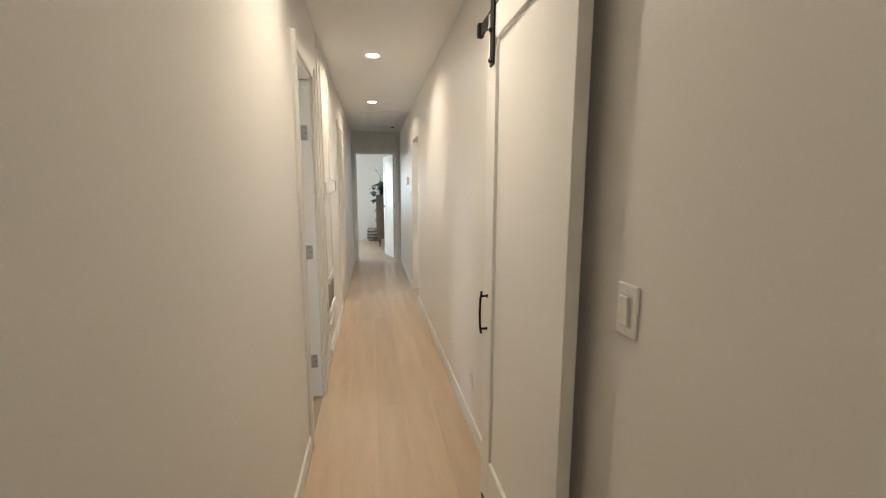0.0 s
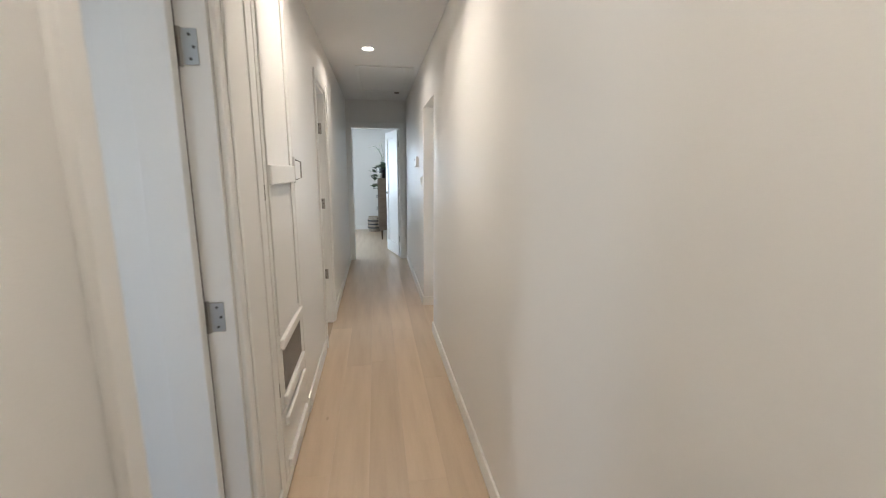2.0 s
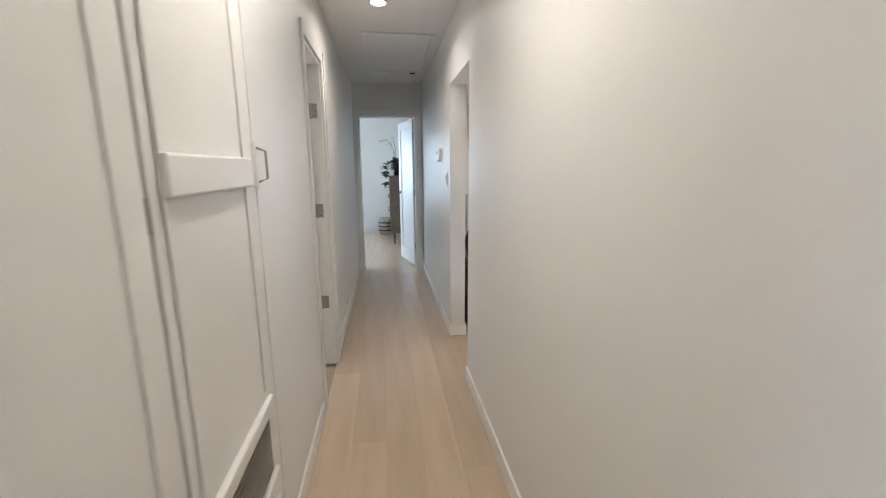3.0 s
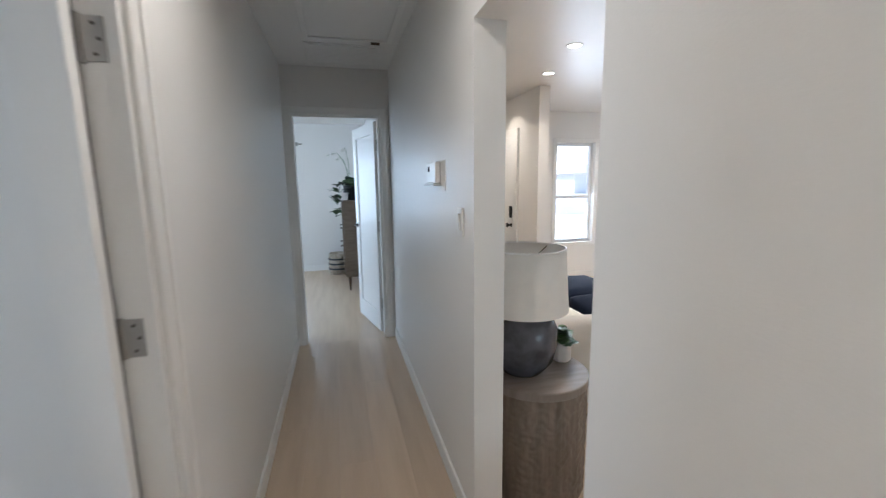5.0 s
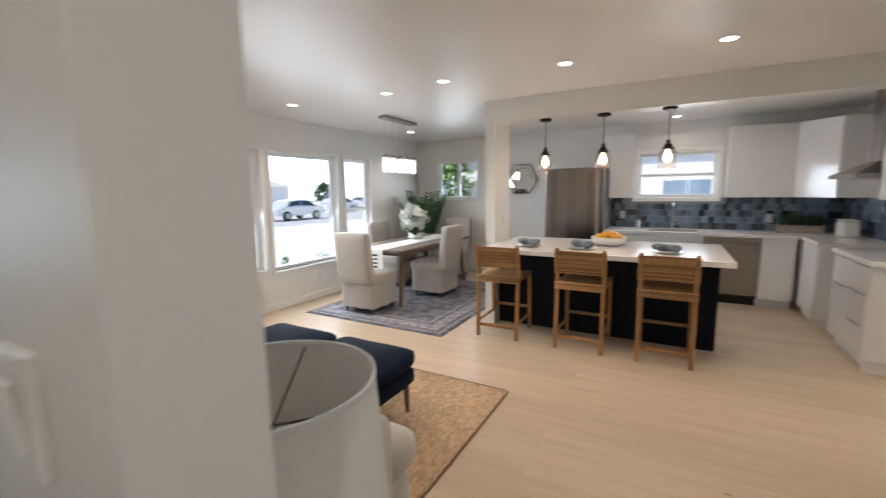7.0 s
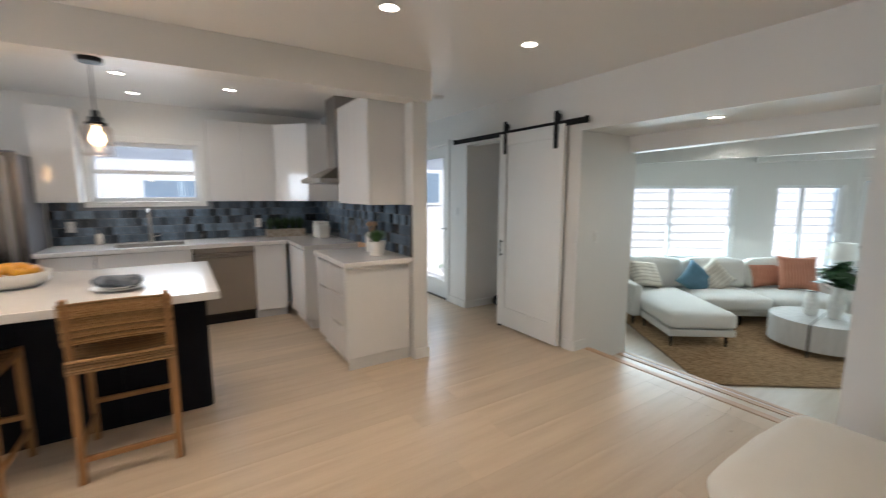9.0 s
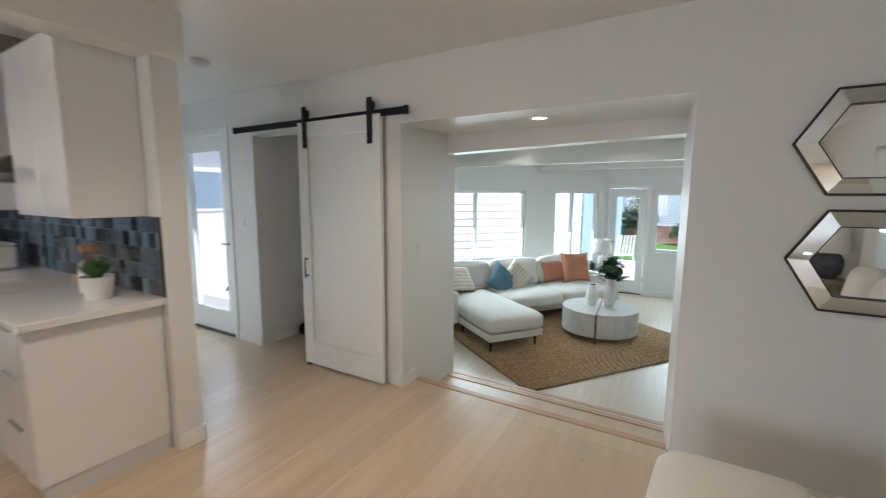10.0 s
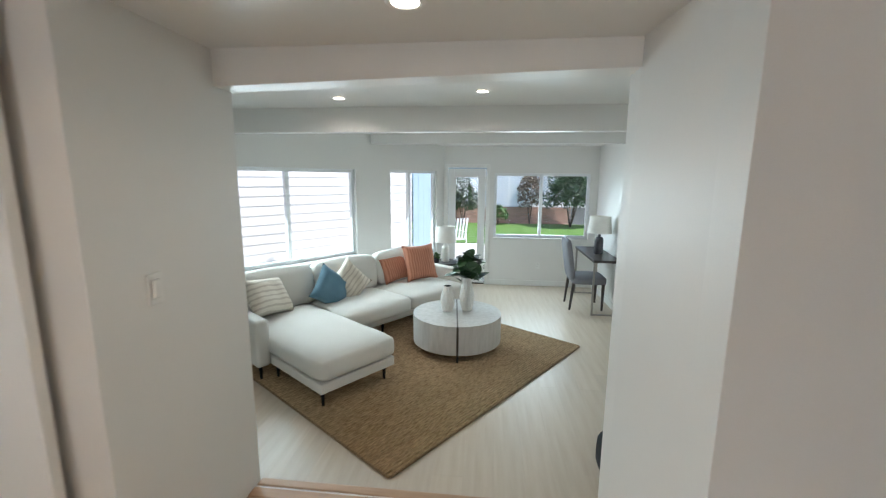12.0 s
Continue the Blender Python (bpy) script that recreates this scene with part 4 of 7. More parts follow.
def downlight(x, y, z, watts, colour=(1.0, 0.88, 0.74), beam=150, tilt=0.0):
    d = thing("downlight", pose(x, y, z, tilt), "round white recessed ceiling light, switched on", "ceiling light", "recessed ceiling lights")
    part("trim", lathe([(0.046, -0.001), (0.046, -0.004), (0.060, -0.006), (0.066, 0.0)], 32), M["trim"], d, smooth=True)
    part("lens", lathe([(0.046, -0.003), (0, -0.003)], 32), M["bulb"], d, "glowing lens")
    lamp = new("downlight_lamp", bpy.data.lights.new("downlight_lamp", "AREA"))
    lamp.data.shape, lamp.data.size, lamp.data.energy, lamp.data.color, lamp.data.spread = "DISK", 0.09, watts, colour, radians(beam)
    lamp.parent = d
    lamp.location = (0, 0, -0.012)
    return d


HALL_W, LIVING_W, KITCHEN_W, DEN_W = 2.75, 2.6, 1.15, 1.1
# the lights at -0.6 and 1.45 are out of view, assumed to continue the row
for y, share in ((-0.6, 0.3), (1.45, 0.97), (3.39, 1.2), (5.2, 0.9)):
    downlight(-0.01, y, H, HALL_W * share)
WARM = (1.0, 0.83, 0.65)
for x, y in ((3.72, 2.86), (3.72, 3.87), (3.72, 4.92), (3.7, 5.95), (3.66, 6.98), (1.76, 6.95), (1.955, 7.70), (1.76, 8.75), (3.76, 7.66), (3.64, 8.83)):
    downlight(x, y, H, LIVING_W, WARM, 118)
for x, y in ((6.05, 8.9), (6.05, 7.55)):
    downlight(x, y, H, LIVING_W * 0.6, WARM, 118)
# assumed light, never in view, added to brighten the chaise
downlight(1.76, 3.4, H, 1.0, WARM, 90)
for x, y in ((5.95, 6.07), (6.02, 5.24), (6.81, 5.19), (6.15, 4.4)):
    downlight(x, y, H, KITCHEN_W)
downlight(3.13, 1.6, 2.0, DEN_W)
for x, y in ((4.22, -0.78), (2.93, -0.62)):
    downlight(x, y, den_ceiling(y), DEN_W)
downlight(-0.9, 10.2, H, 0.7)
smoke = thing("smoke_detector", pose(5.3, 2.6, H), "round white smoke detector on the ceiling", "detector")
part("body", lathe([(0, -0.035), (0.045, -0.034), (0.062, -0.02), (0.065, 0)], 28), M["plastic"], smoke, smooth=True)

# daylight that falls through the window openings
window_light("daylight_front", (4.44, FRONT + 0.02, 1.25), (4.44, 3, -1.8), 2.6, 1.45, 36, (0.86, 0.94, 1.0))
window_light("daylight_kitchen", (EAST + 0.02, 5.16, 1.68), (4, 5.16, -0.2), 0.9, 0.6, 5)
window_light("daylight_dining", (EAST + 0.02, 8.71, 1.7), (4, 8.7, -0.2), 0.65, 0.6, 3)
window_light("daylight_side_door", (6.63, BACK - 0.03, 1.1), (6.63, 6, -1.5), 0.6, 1.65, 10, (0.74, 0.88, 1.0))
window_light("daylight_den_wide", tuple(WALL_A @ Vector((2.79, -0.02, 1.0))), tuple(WALL_A @ Vector((2.79, 5, -2.0))), 1.85, 1.1, 24, (0.76, 0.94, 0.98))
window_light("daylight_den_corner", tuple(WALL_A @ Vector((0.7, -0.02, 0.9))), tuple(WALL_A @ Vector((0.7, 5, -2.0))), 0.95, 1.3, 11, (0.76, 0.94, 0.98))
window_light("daylight_den_garden", (2.1, DENFAR - 0.02, 1.0), (2.3, 0, -1.2), 1.1, 1.0, 12, (0.76, 0.94, 0.98))
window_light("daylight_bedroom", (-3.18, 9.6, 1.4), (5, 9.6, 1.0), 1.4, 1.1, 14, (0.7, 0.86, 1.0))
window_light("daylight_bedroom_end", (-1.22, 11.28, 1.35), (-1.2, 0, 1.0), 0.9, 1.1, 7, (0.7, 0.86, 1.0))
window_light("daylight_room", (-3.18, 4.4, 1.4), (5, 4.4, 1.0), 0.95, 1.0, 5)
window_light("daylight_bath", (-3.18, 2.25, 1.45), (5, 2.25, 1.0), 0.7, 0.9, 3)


# ---- kitchen ----
isl = thing("kitchen_island", pose(0, 0, 0), "dark panelled kitchen island base under a white top", "kitchen island")
part("base", B(4.735, 5.3, 4.785, 6.865, 0.0, 0.862), M["navy_panel"], isl)
for i in range(9):
    y = 4.787 + i * 0.231
    part("panel_board", B(4.722, 4.737, y + 0.002, y + 0.229, 0.0, 0.862, bevel=0.003, segs=1), M["navy_panel"], isl)
for i in range(3):
    x = 4.74 + i * 0.187
    part("panel_board", B(x + 0.002, x + 0.185, 4.772, 4.787, 0.0, 0.862, bevel=0.003, segs=1), M["navy_panel"], isl)
top = tagged(mesh_ob("island_worktop_slab", B(4.2, 5.42, 4.72, 6.868, 0.863, 0.91, bevel=0.005), M["quartz"]), "thick white quartz slab on the dark island", "countertop")


def stool(m):
    d = thing("counter_stool", m, "honey oak counter stool with woven rope seat and back", "stool", "stools along the island")
    W, D, SH = 0.45, 0.44, 0.64
    for y in (-W / 2 + 0.02, W / 2 - 0.02):
        part("leg", bar((-D / 2 - 0.015, y, 0), (-D / 2 + 0.02, y, SH), 0.032, 0.034, 0.036, 0.034), M["teak"], d)
        part("back_post", bar((-D / 2 + 0.02, y, SH), (-D / 2 - 0.02, y, 0.955), 0.036, 0.034, 0.028, 0.03), M["teak"], d)
        part("leg", bar((D / 2 + 0.005, y, 0), (D / 2 - 0.02, y, SH), 0.03, 0.032, 0.036, 0.034), M["teak"], d)
        part("seat_rail", bar((-D / 2 + 0.02, y, SH - 0.025), (D / 2 - 0.02, y, SH - 0.025), 0.026, 0.045), M["teak"], d)
        part("stretcher", bar((-D / 2, y, 0.16), (D / 2, y, 0.16), 0.02, 0.026), M["teak"], d)
    for x, z in ((-D / 2, 0.12), (D / 2, 0.24), (-D / 2 + 0.02, SH - 0.025), (D / 2 - 0.02, SH - 0.025)):
        part("stretcher", bar((x, -W / 2 + 0.02, z), (x, W / 2 - 0.02, z), 0.022, 0.03), M["teak"], d)
    n = 30
    for i in range(n):
        x = -D / 2 + 0.035 + i * (D - 0.07) / (n - 1)
        part("seat_rope", tube([(x, -W / 2 + 0.005, SH - 0.005), (x, -W / 4, SH - 0.012), (x, 0, SH - 0.016), (x, W / 4, SH - 0.012), (x, W / 2 - 0.005, SH - 0.005)], 0.0075, 5), M["rope"], d, smooth=True)
    for i in range(5):
        z = SH - 0.062 + i * 0.0145
        part("seat_rope", tube([(-D / 2 - 0.002, -W / 2 - 0.002, z), (-D / 2 - 0.008, 0, z + 0.002 * (i % 2)), (-D / 2 - 0.002, W / 2 + 0.002, z)], 0.0078, 5), M["rope"], d, smooth=True)
    n = 17
    for i in range(n):
        z = 0.725 + i * 0.0125
        lean = -D / 2 + 0.02 - 0.04 * (z - SH) / 0.315
        part("back_rope", tube([(lean - 0.012 * (1 if i % 2 else 0.4), -W / 2 - 0.004, z), (lean + 0.008, -W / 4, z), (lean + 0.014, 0, z), (lean + 0.008, W / 4, z), (lean - 0.012, W / 2 + 0.004, z)], 0.0078, 5), M["rope"], d, smooth=True)
    return d


first = stool(pose(4.40, 6.675, 0, 0, 0, 1))
for x, y, a in ((4.405, 5.875, -1), (4.415, 5.18, 0.5)):
    copy_thing(first, pose(x, y, 0, 0, 0, a))

def plate_setting(x, y, turn):
    p = thing("dinner_plate", pose(x, y, 0.91), "white dinner plate on the island top", "plate", "plates on the island")
    part("plate", lathe([(0, 0.004), (0.07, 0.004), (0.085, 0.006), (0.13, 0.017), (0.133, 0.02), (0.125, 0.02), (0.08, 0.011), (0, 0.009)], 36), M["ceramic"], p, smooth=True)
    part("salad_plate", lathe([(0, 0.012), (0.06, 0.013), (0.1, 0.026), (0.095, 0.028), (0.055, 0.018), (0, 0.017)], 36), M["ceramic"], p, smooth=True)
    nap = tagged(mesh_ob("napkin", soft_box(0.2, 0.11, 0.055, 0.016, 0.024, 8, x, 0.026), M["napkin"]), "folded grey-blue napkin on a white plate", "napkin", "napkins")
    nap.matrix_basis = pose(x, y, 0.929, 0, 0, turn)


for x, y, a in ((4.52, 6.45, 75), (4.53, 5.92, 60), (4.55, 5.2, 80)):
    plate_setting(x, y, a)
bowl = thing("fruit_bowl", pose(4.95, 5.74, 0.91), "shallow cream bowl on the island, full of yellow fruit", "bowl")
part("bowl", lathe([(0, 0.0), (0.11, 0.0), (0.165, 0.03), (0.175, 0.085), (0.168, 0.088), (0.155, 0.035), (0.1, 0.014), (0, 0.012)], 40), M["ceramic"], bowl, smooth=True)
rnd = random.Random(4)
for i in range(17):
    ring = 0 if i < 1 else 1 if i < 6 else 2
    a = i * 2.4
    r = (0, 0.055, 0.105)[ring]
    bm = bmesh.new()
    bmesh.ops.create_uvsphere(bm, u_segments=14, v_segments=9, radius=0.03)
    for v in bm.verts:
        v.co.x *= 1.3
        if abs(v.co.x) > 0.03:
            v.co.x += 0.004 * (1 if v.co.x > 0 else -1)
            v.co.y *= 0.8
            v.co.z *= 0.8
    f = tagged(mesh_ob("lemon", bm, M["lemon"], True), "ripe yellow lemon piled in the bowl", "fruit", "lemons in the bowl")
    f.matrix_basis = pose(4.95 + r * math.cos(a), 5.74 + r * math.sin(a), 0.91 + (0.115, 0.108, 0.088)[ring], rnd.uniform(-20, 20), rnd.uniform(-20, 20), rnd.uniform(0, 180))


def pendant(x, y):
    d = thing("pendant_lamp", pose(x, y, 2.2), "black pendant lamp with a clear glass jar, lit", "pendant lamp", "pendants over the island")
    part("canopy", lathe([(0, 0), (0.06, 0), (0.06, -0.02), (0.055, -0.024), (0, -0.025)], 28), M["black"], d)
    part("stem", tube([(0, 0, -0.024), (0, 0, -0.29)], 0.0035), M["black"], d)
    part("cap", lathe([(0, -0.28), (0.016, -0.282), (0.018, -0.315), (0.032, -0.32), (0.034, -0.345), (0.05, -0.35), (0.05, -0.362), (0, -0.364)], 24), M["black"], d)
    shade = part("glass_jar", lathe([(0.03, -0.352), (0.062, -0.372), (0.072, -0.39), (0.074, -0.52), (0.07, -0.53)], 32), M["jar_glass"], d, "clear glass jar shade", smooth=True)
    shade.visible_shadow = False
    part("rim", tube([(0.072 * math.cos(k * 0.2618), 0.072 * math.sin(k * 0.2618), -0.53) for k in range(25)], 0.0025, 6), M["jar_glass"], shade)
    part("bulb", lathe([(0, -0.365), (0.014, -0.37), (0.017, -0.395), (0.031, -0.42), (0.034, -0.443), (0.027, -0.464), (0.012, -0.475), (0, -0.477)], 18), M["bulb_warm"], d, "glowing filament bulb", smooth=True)
    lamp = new("pendant_glow", bpy.data.lights.new("pendant_glow", "POINT"))
    lamp.data.energy, lamp.data.color, lamp.data.shadow_soft_size = 0.75, (1.0, 0.62, 0.34), 0.035
    lamp.parent = d
    lamp.location = (0, 0, -0.54)


for y in (6.355, 5.795, 5.245):
    pendant(4.69, y)


def cabinet(name, m, w, d, h, fronts, label, plinth=0.1, pulls=True, group="kitchen units"):
    """A unit with its back on y = 0 and its fronts on y = d; fronts: (x0, x1, z0, z1) of each door or drawer."""
    c = thing(name, m, label, "cabinet", group)
    part("body", B(0.001, w - 0.001, 0.002, d - 0.02, plinth, h, bevel=0.001, segs=1), M["lacquer"], c)
    if plinth:
        part("plinth", B(0.001, w - 0.001, 0.05, d - 0.06, 0, plinth), M["toekick"], c)
    for x0, x1, z0, z1 in fronts:
        f = part("front", B(x0 + 0.0015, x1 - 0.0015, d - 0.019, d, z0 + 0.0015, z1 - 0.0015, bevel=0.0015, segs=1), M["lacquer"], c)
        if pulls:
            part("pull", B((x0 + x1) / 2 - 0.1, (x0 + x1) / 2 + 0.1, d - 0.006, d + 0.012, z1 - 0.006, z1 - 0.002, bevel=0.0008, segs=1), M["nickel"], f)
    return c


unit = cabinet("drawer_unit", pose(4.76, 3.225, 0), 0.81, 0.575, 0.87, ((0.02, 0.42, 0.1, 0.36), (0.02, 0.42, 0.36, 0.62), (0.02, 0.42, 0.62, 0.85), (0.42, 0.81, 0.1, 0.6), (0.42, 0.81, 0.6, 0.85)), "white gloss drawer unit at the end of the counter", 0.1)
part("side_panel", B(-0.018, 0, 0, 0.575, 0.1, 0.87, bevel=0.002, segs=1), M["lacquer"], unit)
part("side_plinth", B(-0.01, 0.0, 0, 0.565, 0.0, 0.099), M["toekick"], unit)
tagged(mesh_ob("drawer_worktop", B(4.70, 5.585, 3.222, 3.825, 0.871, 0.91, bevel=0.004), M["quartz"]), "white quartz top on the drawer unit", "countertop")
cabinet("corner_unit", pose(5.98, 3.225, 0), 0.66, 0.6, 0.87, ((0.0, 0.66, 0.1, 0.86),), "white gloss corner base unit", 0.1, False)
run = lambda y: pose(EAST, y, 0, 0, 0, 90)
cabinet("base_unit", run(3.86), 0.34, 0.63, 0.87, ((0.0, 0.34, 0.1, 0.86),), "white gloss base unit beside the dishwasher", 0.1, False)
cabinet("sink_unit", run(4.80), 0.8, 0.63, 0.87, ((0.0, 0.4, 0.1, 0.7), (0.4, 0.8, 0.1, 0.7), (0, 0.8, 0.7, 0.86)), "white gloss sink unit under the window", 0.1, False)
cabinet("base_unit", run(5.60), 0.4, 0.63, 0.87, ((0.0, 0.4, 0.1, 0.86),), "white gloss base unit beside the fridge", 0.1, False)
bm = bmesh.new()
for dims in ((6.63, 7.298, 3.83, 4.86), (6.63, 7.298, 5.48, 6.02), (6.63, 6.76, 4.86, 5.48), (7.16, 7.298, 4.86, 5.48), (5.975, 7.298, 3.222, 3.83)):
    box(bm, *dims, 0.871, 0.91)
tagged(mesh_ob("wall_worktop", bm, M["quartz"]), "white quartz worktop with a sink cut-out", "countertop")
sink = thing("kitchen_sink", pose(0, 0, 0), "steel sink set into the white worktop", "sink")
bm = bmesh.new()
for dims in ((6.76, 6.765, 4.86, 5.48, 0.72, 0.905), (7.155, 7.16, 4.86, 5.48, 0.72, 0.905), (6.765, 7.155, 4.86, 4.865, 0.72, 0.905), (6.765, 7.155, 5.475, 5.48, 0.72, 0.905), (6.765, 7.155, 4.865, 5.475, 0.715, 0.72)):
    box(bm, *dims)
part("basin", bm, M["steel"], sink)
part("drain", lathe([(0, 0.003), (0.035, 0.003), (0.04, 0)], 24), M["chrome"], sink, at=pose(6.96, 5.17, 0.72))
tap = thing("kitchen_tap", pose(7.22, 5.17, 0.91), "dark steel gooseneck kitchen tap behind the sink", "tap")
part("base", lathe([(0.028, 0), (0.028, 0.01), (0.02, 0.02), (0.018, 0.09), (0, 0.09)], 20), M["steel"], tap)
part("spout", tube([(0, 0, 0.09), (0, 0, 0.28)] + [(-0.09 + 0.09 * math.cos(a), 0, 0.28 + 0.09 * math.sin(a)) for a in [i * math.pi / 10 for i in range(1, 11)]] + [(-0.18, 0, 0.22)], 0.011, 10), M["steel"], tap, smooth=True)
part("lever", bar((0, -0.02, 0.06), (0, -0.09, 0.075), 0.012, 0.012), M["steel"], tap)
dw = thing("dishwasher", run(4.205), "stainless steel dishwasher with a bar handle", "dishwasher")
part("body", B(0.002, 0.588, 0.03, 0.60, 0.1, 0.865), M["dark"], dw)
part("door", B(0.003, 0.587, 0.60, 0.632, 0.13, 0.80, bevel=0.004), M["steel"], dw)
part("control_panel", B(0.003, 0.587, 0.60, 0.63, 0.805, 0.862, bevel=0.003), M["steel"], dw)
part("kick_plate", B(0.003, 0.587, 0.55, 0.56, 0.0, 0.125), M["black"], dw)
hd = part("handle", tube([(0.05, 0.665, 0.765), (0.54, 0.665, 0.765)], 0.011, 10), M["steel"], dw)
for x in (0.08, 0.51):
    part("bracket", tube([(x, 0.632, 0.765), (x, 0.665, 0.765)], 0.007), M["steel"], hd)
cabinet("wall_unit", pose(EAST, 5.70, 1.36, 0, 0, 90), 0.32, 0.35, 0.9, ((0, 0.32, 0, 0.9),), "tall white gloss wall unit beside the window", 0, False, "kitchen wall units")
cabinet("wall_unit", pose(EAST, 3.88, 1.36, 0, 0, 90), 0.70, 0.35, 0.9, ((0, 0.35, 0, 0.9), (0.35, 0.7, 0, 0.9)), "double white gloss wall unit", 0, False, "kitchen wall units")
cabinet("wall_unit", pose(4.82, 3.222, 1.36), 0.76, 0.335, 0.89, ((0, 0.38, 0, 0.89), (0.38, 0.76, 0, 0.89)), "double white gloss wall unit beside the hood", 0, False, "kitchen wall units")
corner = thing("corner_wall_unit", pose(0, 0, 1.36), "white gloss diagonal corner wall unit", "cabinet", "kitchen wall units")
bm = bmesh.new()
pts = [(7.296, 3.224), (7.296, 3.876), (6.955, 3.876), (6.63, 3.56), (6.63, 3.224)]
lo, hi = [bm.verts.new((x, y, 0)) for x, y in pts], [bm.verts.new((x, y, 0.9)) for x, y in pts]
bm.faces.new(lo), bm.faces.new(hi)
for i in range(5):
    bm.faces.new((lo[i], lo[(i + 1) % 5], hi[(i + 1) % 5], hi[i]))
bmesh.ops.recalc_face_normals(bm, faces=bm.faces)
part("body", bm, M["lacquer"], corner)
part("front", B(0.004, 0.448, 0, 0.018, 0.003, 0.897, bevel=0.0015, segs=1), M["lacquer"], corner, at=pose(6.63, 3.56, 0, 0, 0, math.degrees(math.atan2(0.316, 0.325))))
hood = thing("range_hood", pose(5.98, 3.222, 0), "brushed steel chimney hood on the kitchen wall", "range hood")
bm = bmesh.new()
rings = []
for hw, dp, z in ((0.37, 0.5, 1.56), (0.37, 0.5, 1.60), (0.14, 0.27, 1.72), (0.14, 0.27, 2.429)):
    rings.append([bm.verts.new(p) for p in ((-hw, 0.002, z), (hw, 0.002, z), (hw, dp, z), (-hw, dp, z))])
for a, b in zip(rings, rings[1:]):
    for i in range(4):
        bm.faces.new((a[i], a[(i + 1) % 4], b[(i + 1) % 4], b[i]))
bm.faces.new(rings[0])
bmesh.ops.recalc_face_normals(bm, faces=bm.faces)
part("canopy", bm, M["steel"], hood)
part("filter", B(-0.3, 0.3, 0.06, 0.44, 1.552, 1.56), M["grille"], hood)
for i in range(4):
    part("button", lathe([(0.008, 0), (0.008, 0.004), (0, 0.004)], 10), M["chrome"], hood, at=pose(-0.06 + i * 0.04, 0.5, 1.58, -90))

fr = thing("refrigerator", pose(EAST - 0.02, 6.035, 0, 0, 0, 90), "tall stainless steel refrigerator with a wide bar handle", "refrigerator")
part("body", B(0.0, 0.835, 0.0, 0.60, 0.02, 1.79, bevel=0.004), M["chair_grey"], fr)
dr = part("door", B(0.0, 0.835, 0.603, 0.665, 0.63, 1.80, bevel=0.014, segs=3), M["fridge_steel"], fr)
hd = part("handle", B(0.05, 0.098, 0.70, 0.718, 0.70, 1.77, bevel=0.008, segs=3), M["steel"], dr, "wide flat steel bar handle")
for z in (0.76, 1.70):
    part("bracket", B(0.058, 0.09, 0.665, 0.70, z - 0.02, z + 0.02, bevel=0.004), M["steel"], hd)
dr = part("freezer_drawer", B(0.0, 0.835, 0.603, 0.665, 0.04, 0.622, bevel=0.014, segs=3), M["fridge_steel"], fr)
part("handle", tube([(0.08, 0.665, 0.55), (0.1, 0.715, 0.55), (0.735, 0.715, 0.55), (0.755, 0.665, 0.55)], 0.011, 10), M["steel"], dr)
part("hinge_cover", B(0.02, 0.12, 0.55, 0.64, 1.79, 1.815, bevel=0.006), M["chair_grey"], fr)


def hex_mirror(m, w, h, label, rim=0.07):
    """A six-sided mirror with a bevelled mirror rim, in the xz plane, facing +y, points left and right."""
    d = thing("hexagon_mirror", m, label, "mirror", "hexagon mirrors")
    outer = [(-w / 2, 0), (-w / 4, h / 2), (w / 4, h / 2), (w / 2, 0), (w / 4, -h / 2), (-w / 4, -h / 2)]
    k = 1 - 2 * rim / h
    inner = [(x * k, z * k) for x, z in outer]
    def plate(pts, y0, y1):
        bm = bmesh.new()
        a, b = [bm.verts.new((x, y0, z)) for x, z in pts], [bm.verts.new((x, y1, z)) for x, z in pts]
        bm.faces.new(a), bm.faces.new(b)
        for i in range(len(pts)):
            bm.faces.new((a[i], a[(i + 1) % len(pts)], b[(i + 1) % len(pts)], b[i]))
        bmesh.ops.recalc_face_normals(bm, faces=bm.faces)
        return bm
    part("backing", plate([(x * 1.012, z * 1.012) for x, z in outer], 0.002, 0.022), M["bronze"], d)
    part("glass", plate([(x * 0.985, z * 0.985) for x, z in inner], 0.022, 0.026), M["mirror"], d)
    for i in range(6):
        j = (i + 1) % 6
        bm = bmesh.new()
        quad = [(outer[i], 0.025), (outer[j], 0.025), (inner[j], 0.044), (inner[i], 0.044)]
        f = [bm.verts.new((p[0] * 0.99, y, p[1] * 0.99)) for p, y in quad]
        g = [bm.verts.new((p[0] * 0.99, 0.022, p[1] * 0.99)) for p, y in quad]
        bm.faces.new(f), bm.faces.new(g)
        for n in range(4):
            bm.faces.new((f[n], f[(n + 1) % 4], g[(n + 1) % 4], g[n]))
        bmesh.ops.recalc_face_normals(bm, faces=bm.faces)
        rimpart = part("mirror_segment", bm, M["mirror_edge"], d)
        part("bead", tube([(inner[i][0], 0.042, inner[i][1]), (inner[j][0], 0.042, inner[j][1])], 0.003, 6), M["bronze"], rimpart)
        part("edge", tube([(outer[i][0], 0.024, outer[i][1]), (outer[j][0], 0.024, outer[j][1])], 0.006, 6), M["bronze"], rimpart)
    return d


hex_mirror(pose(EAST, 7.46, 1.68, 0, 0, 90), 0.56, 0.48, "six-sided mirror with a mirrored rim on the kitchen wall")
hex_mirror(pose(1.58, BACK, 1.72), 0.53, 0.45, "upper six-sided framed mirror with a bronze edge")
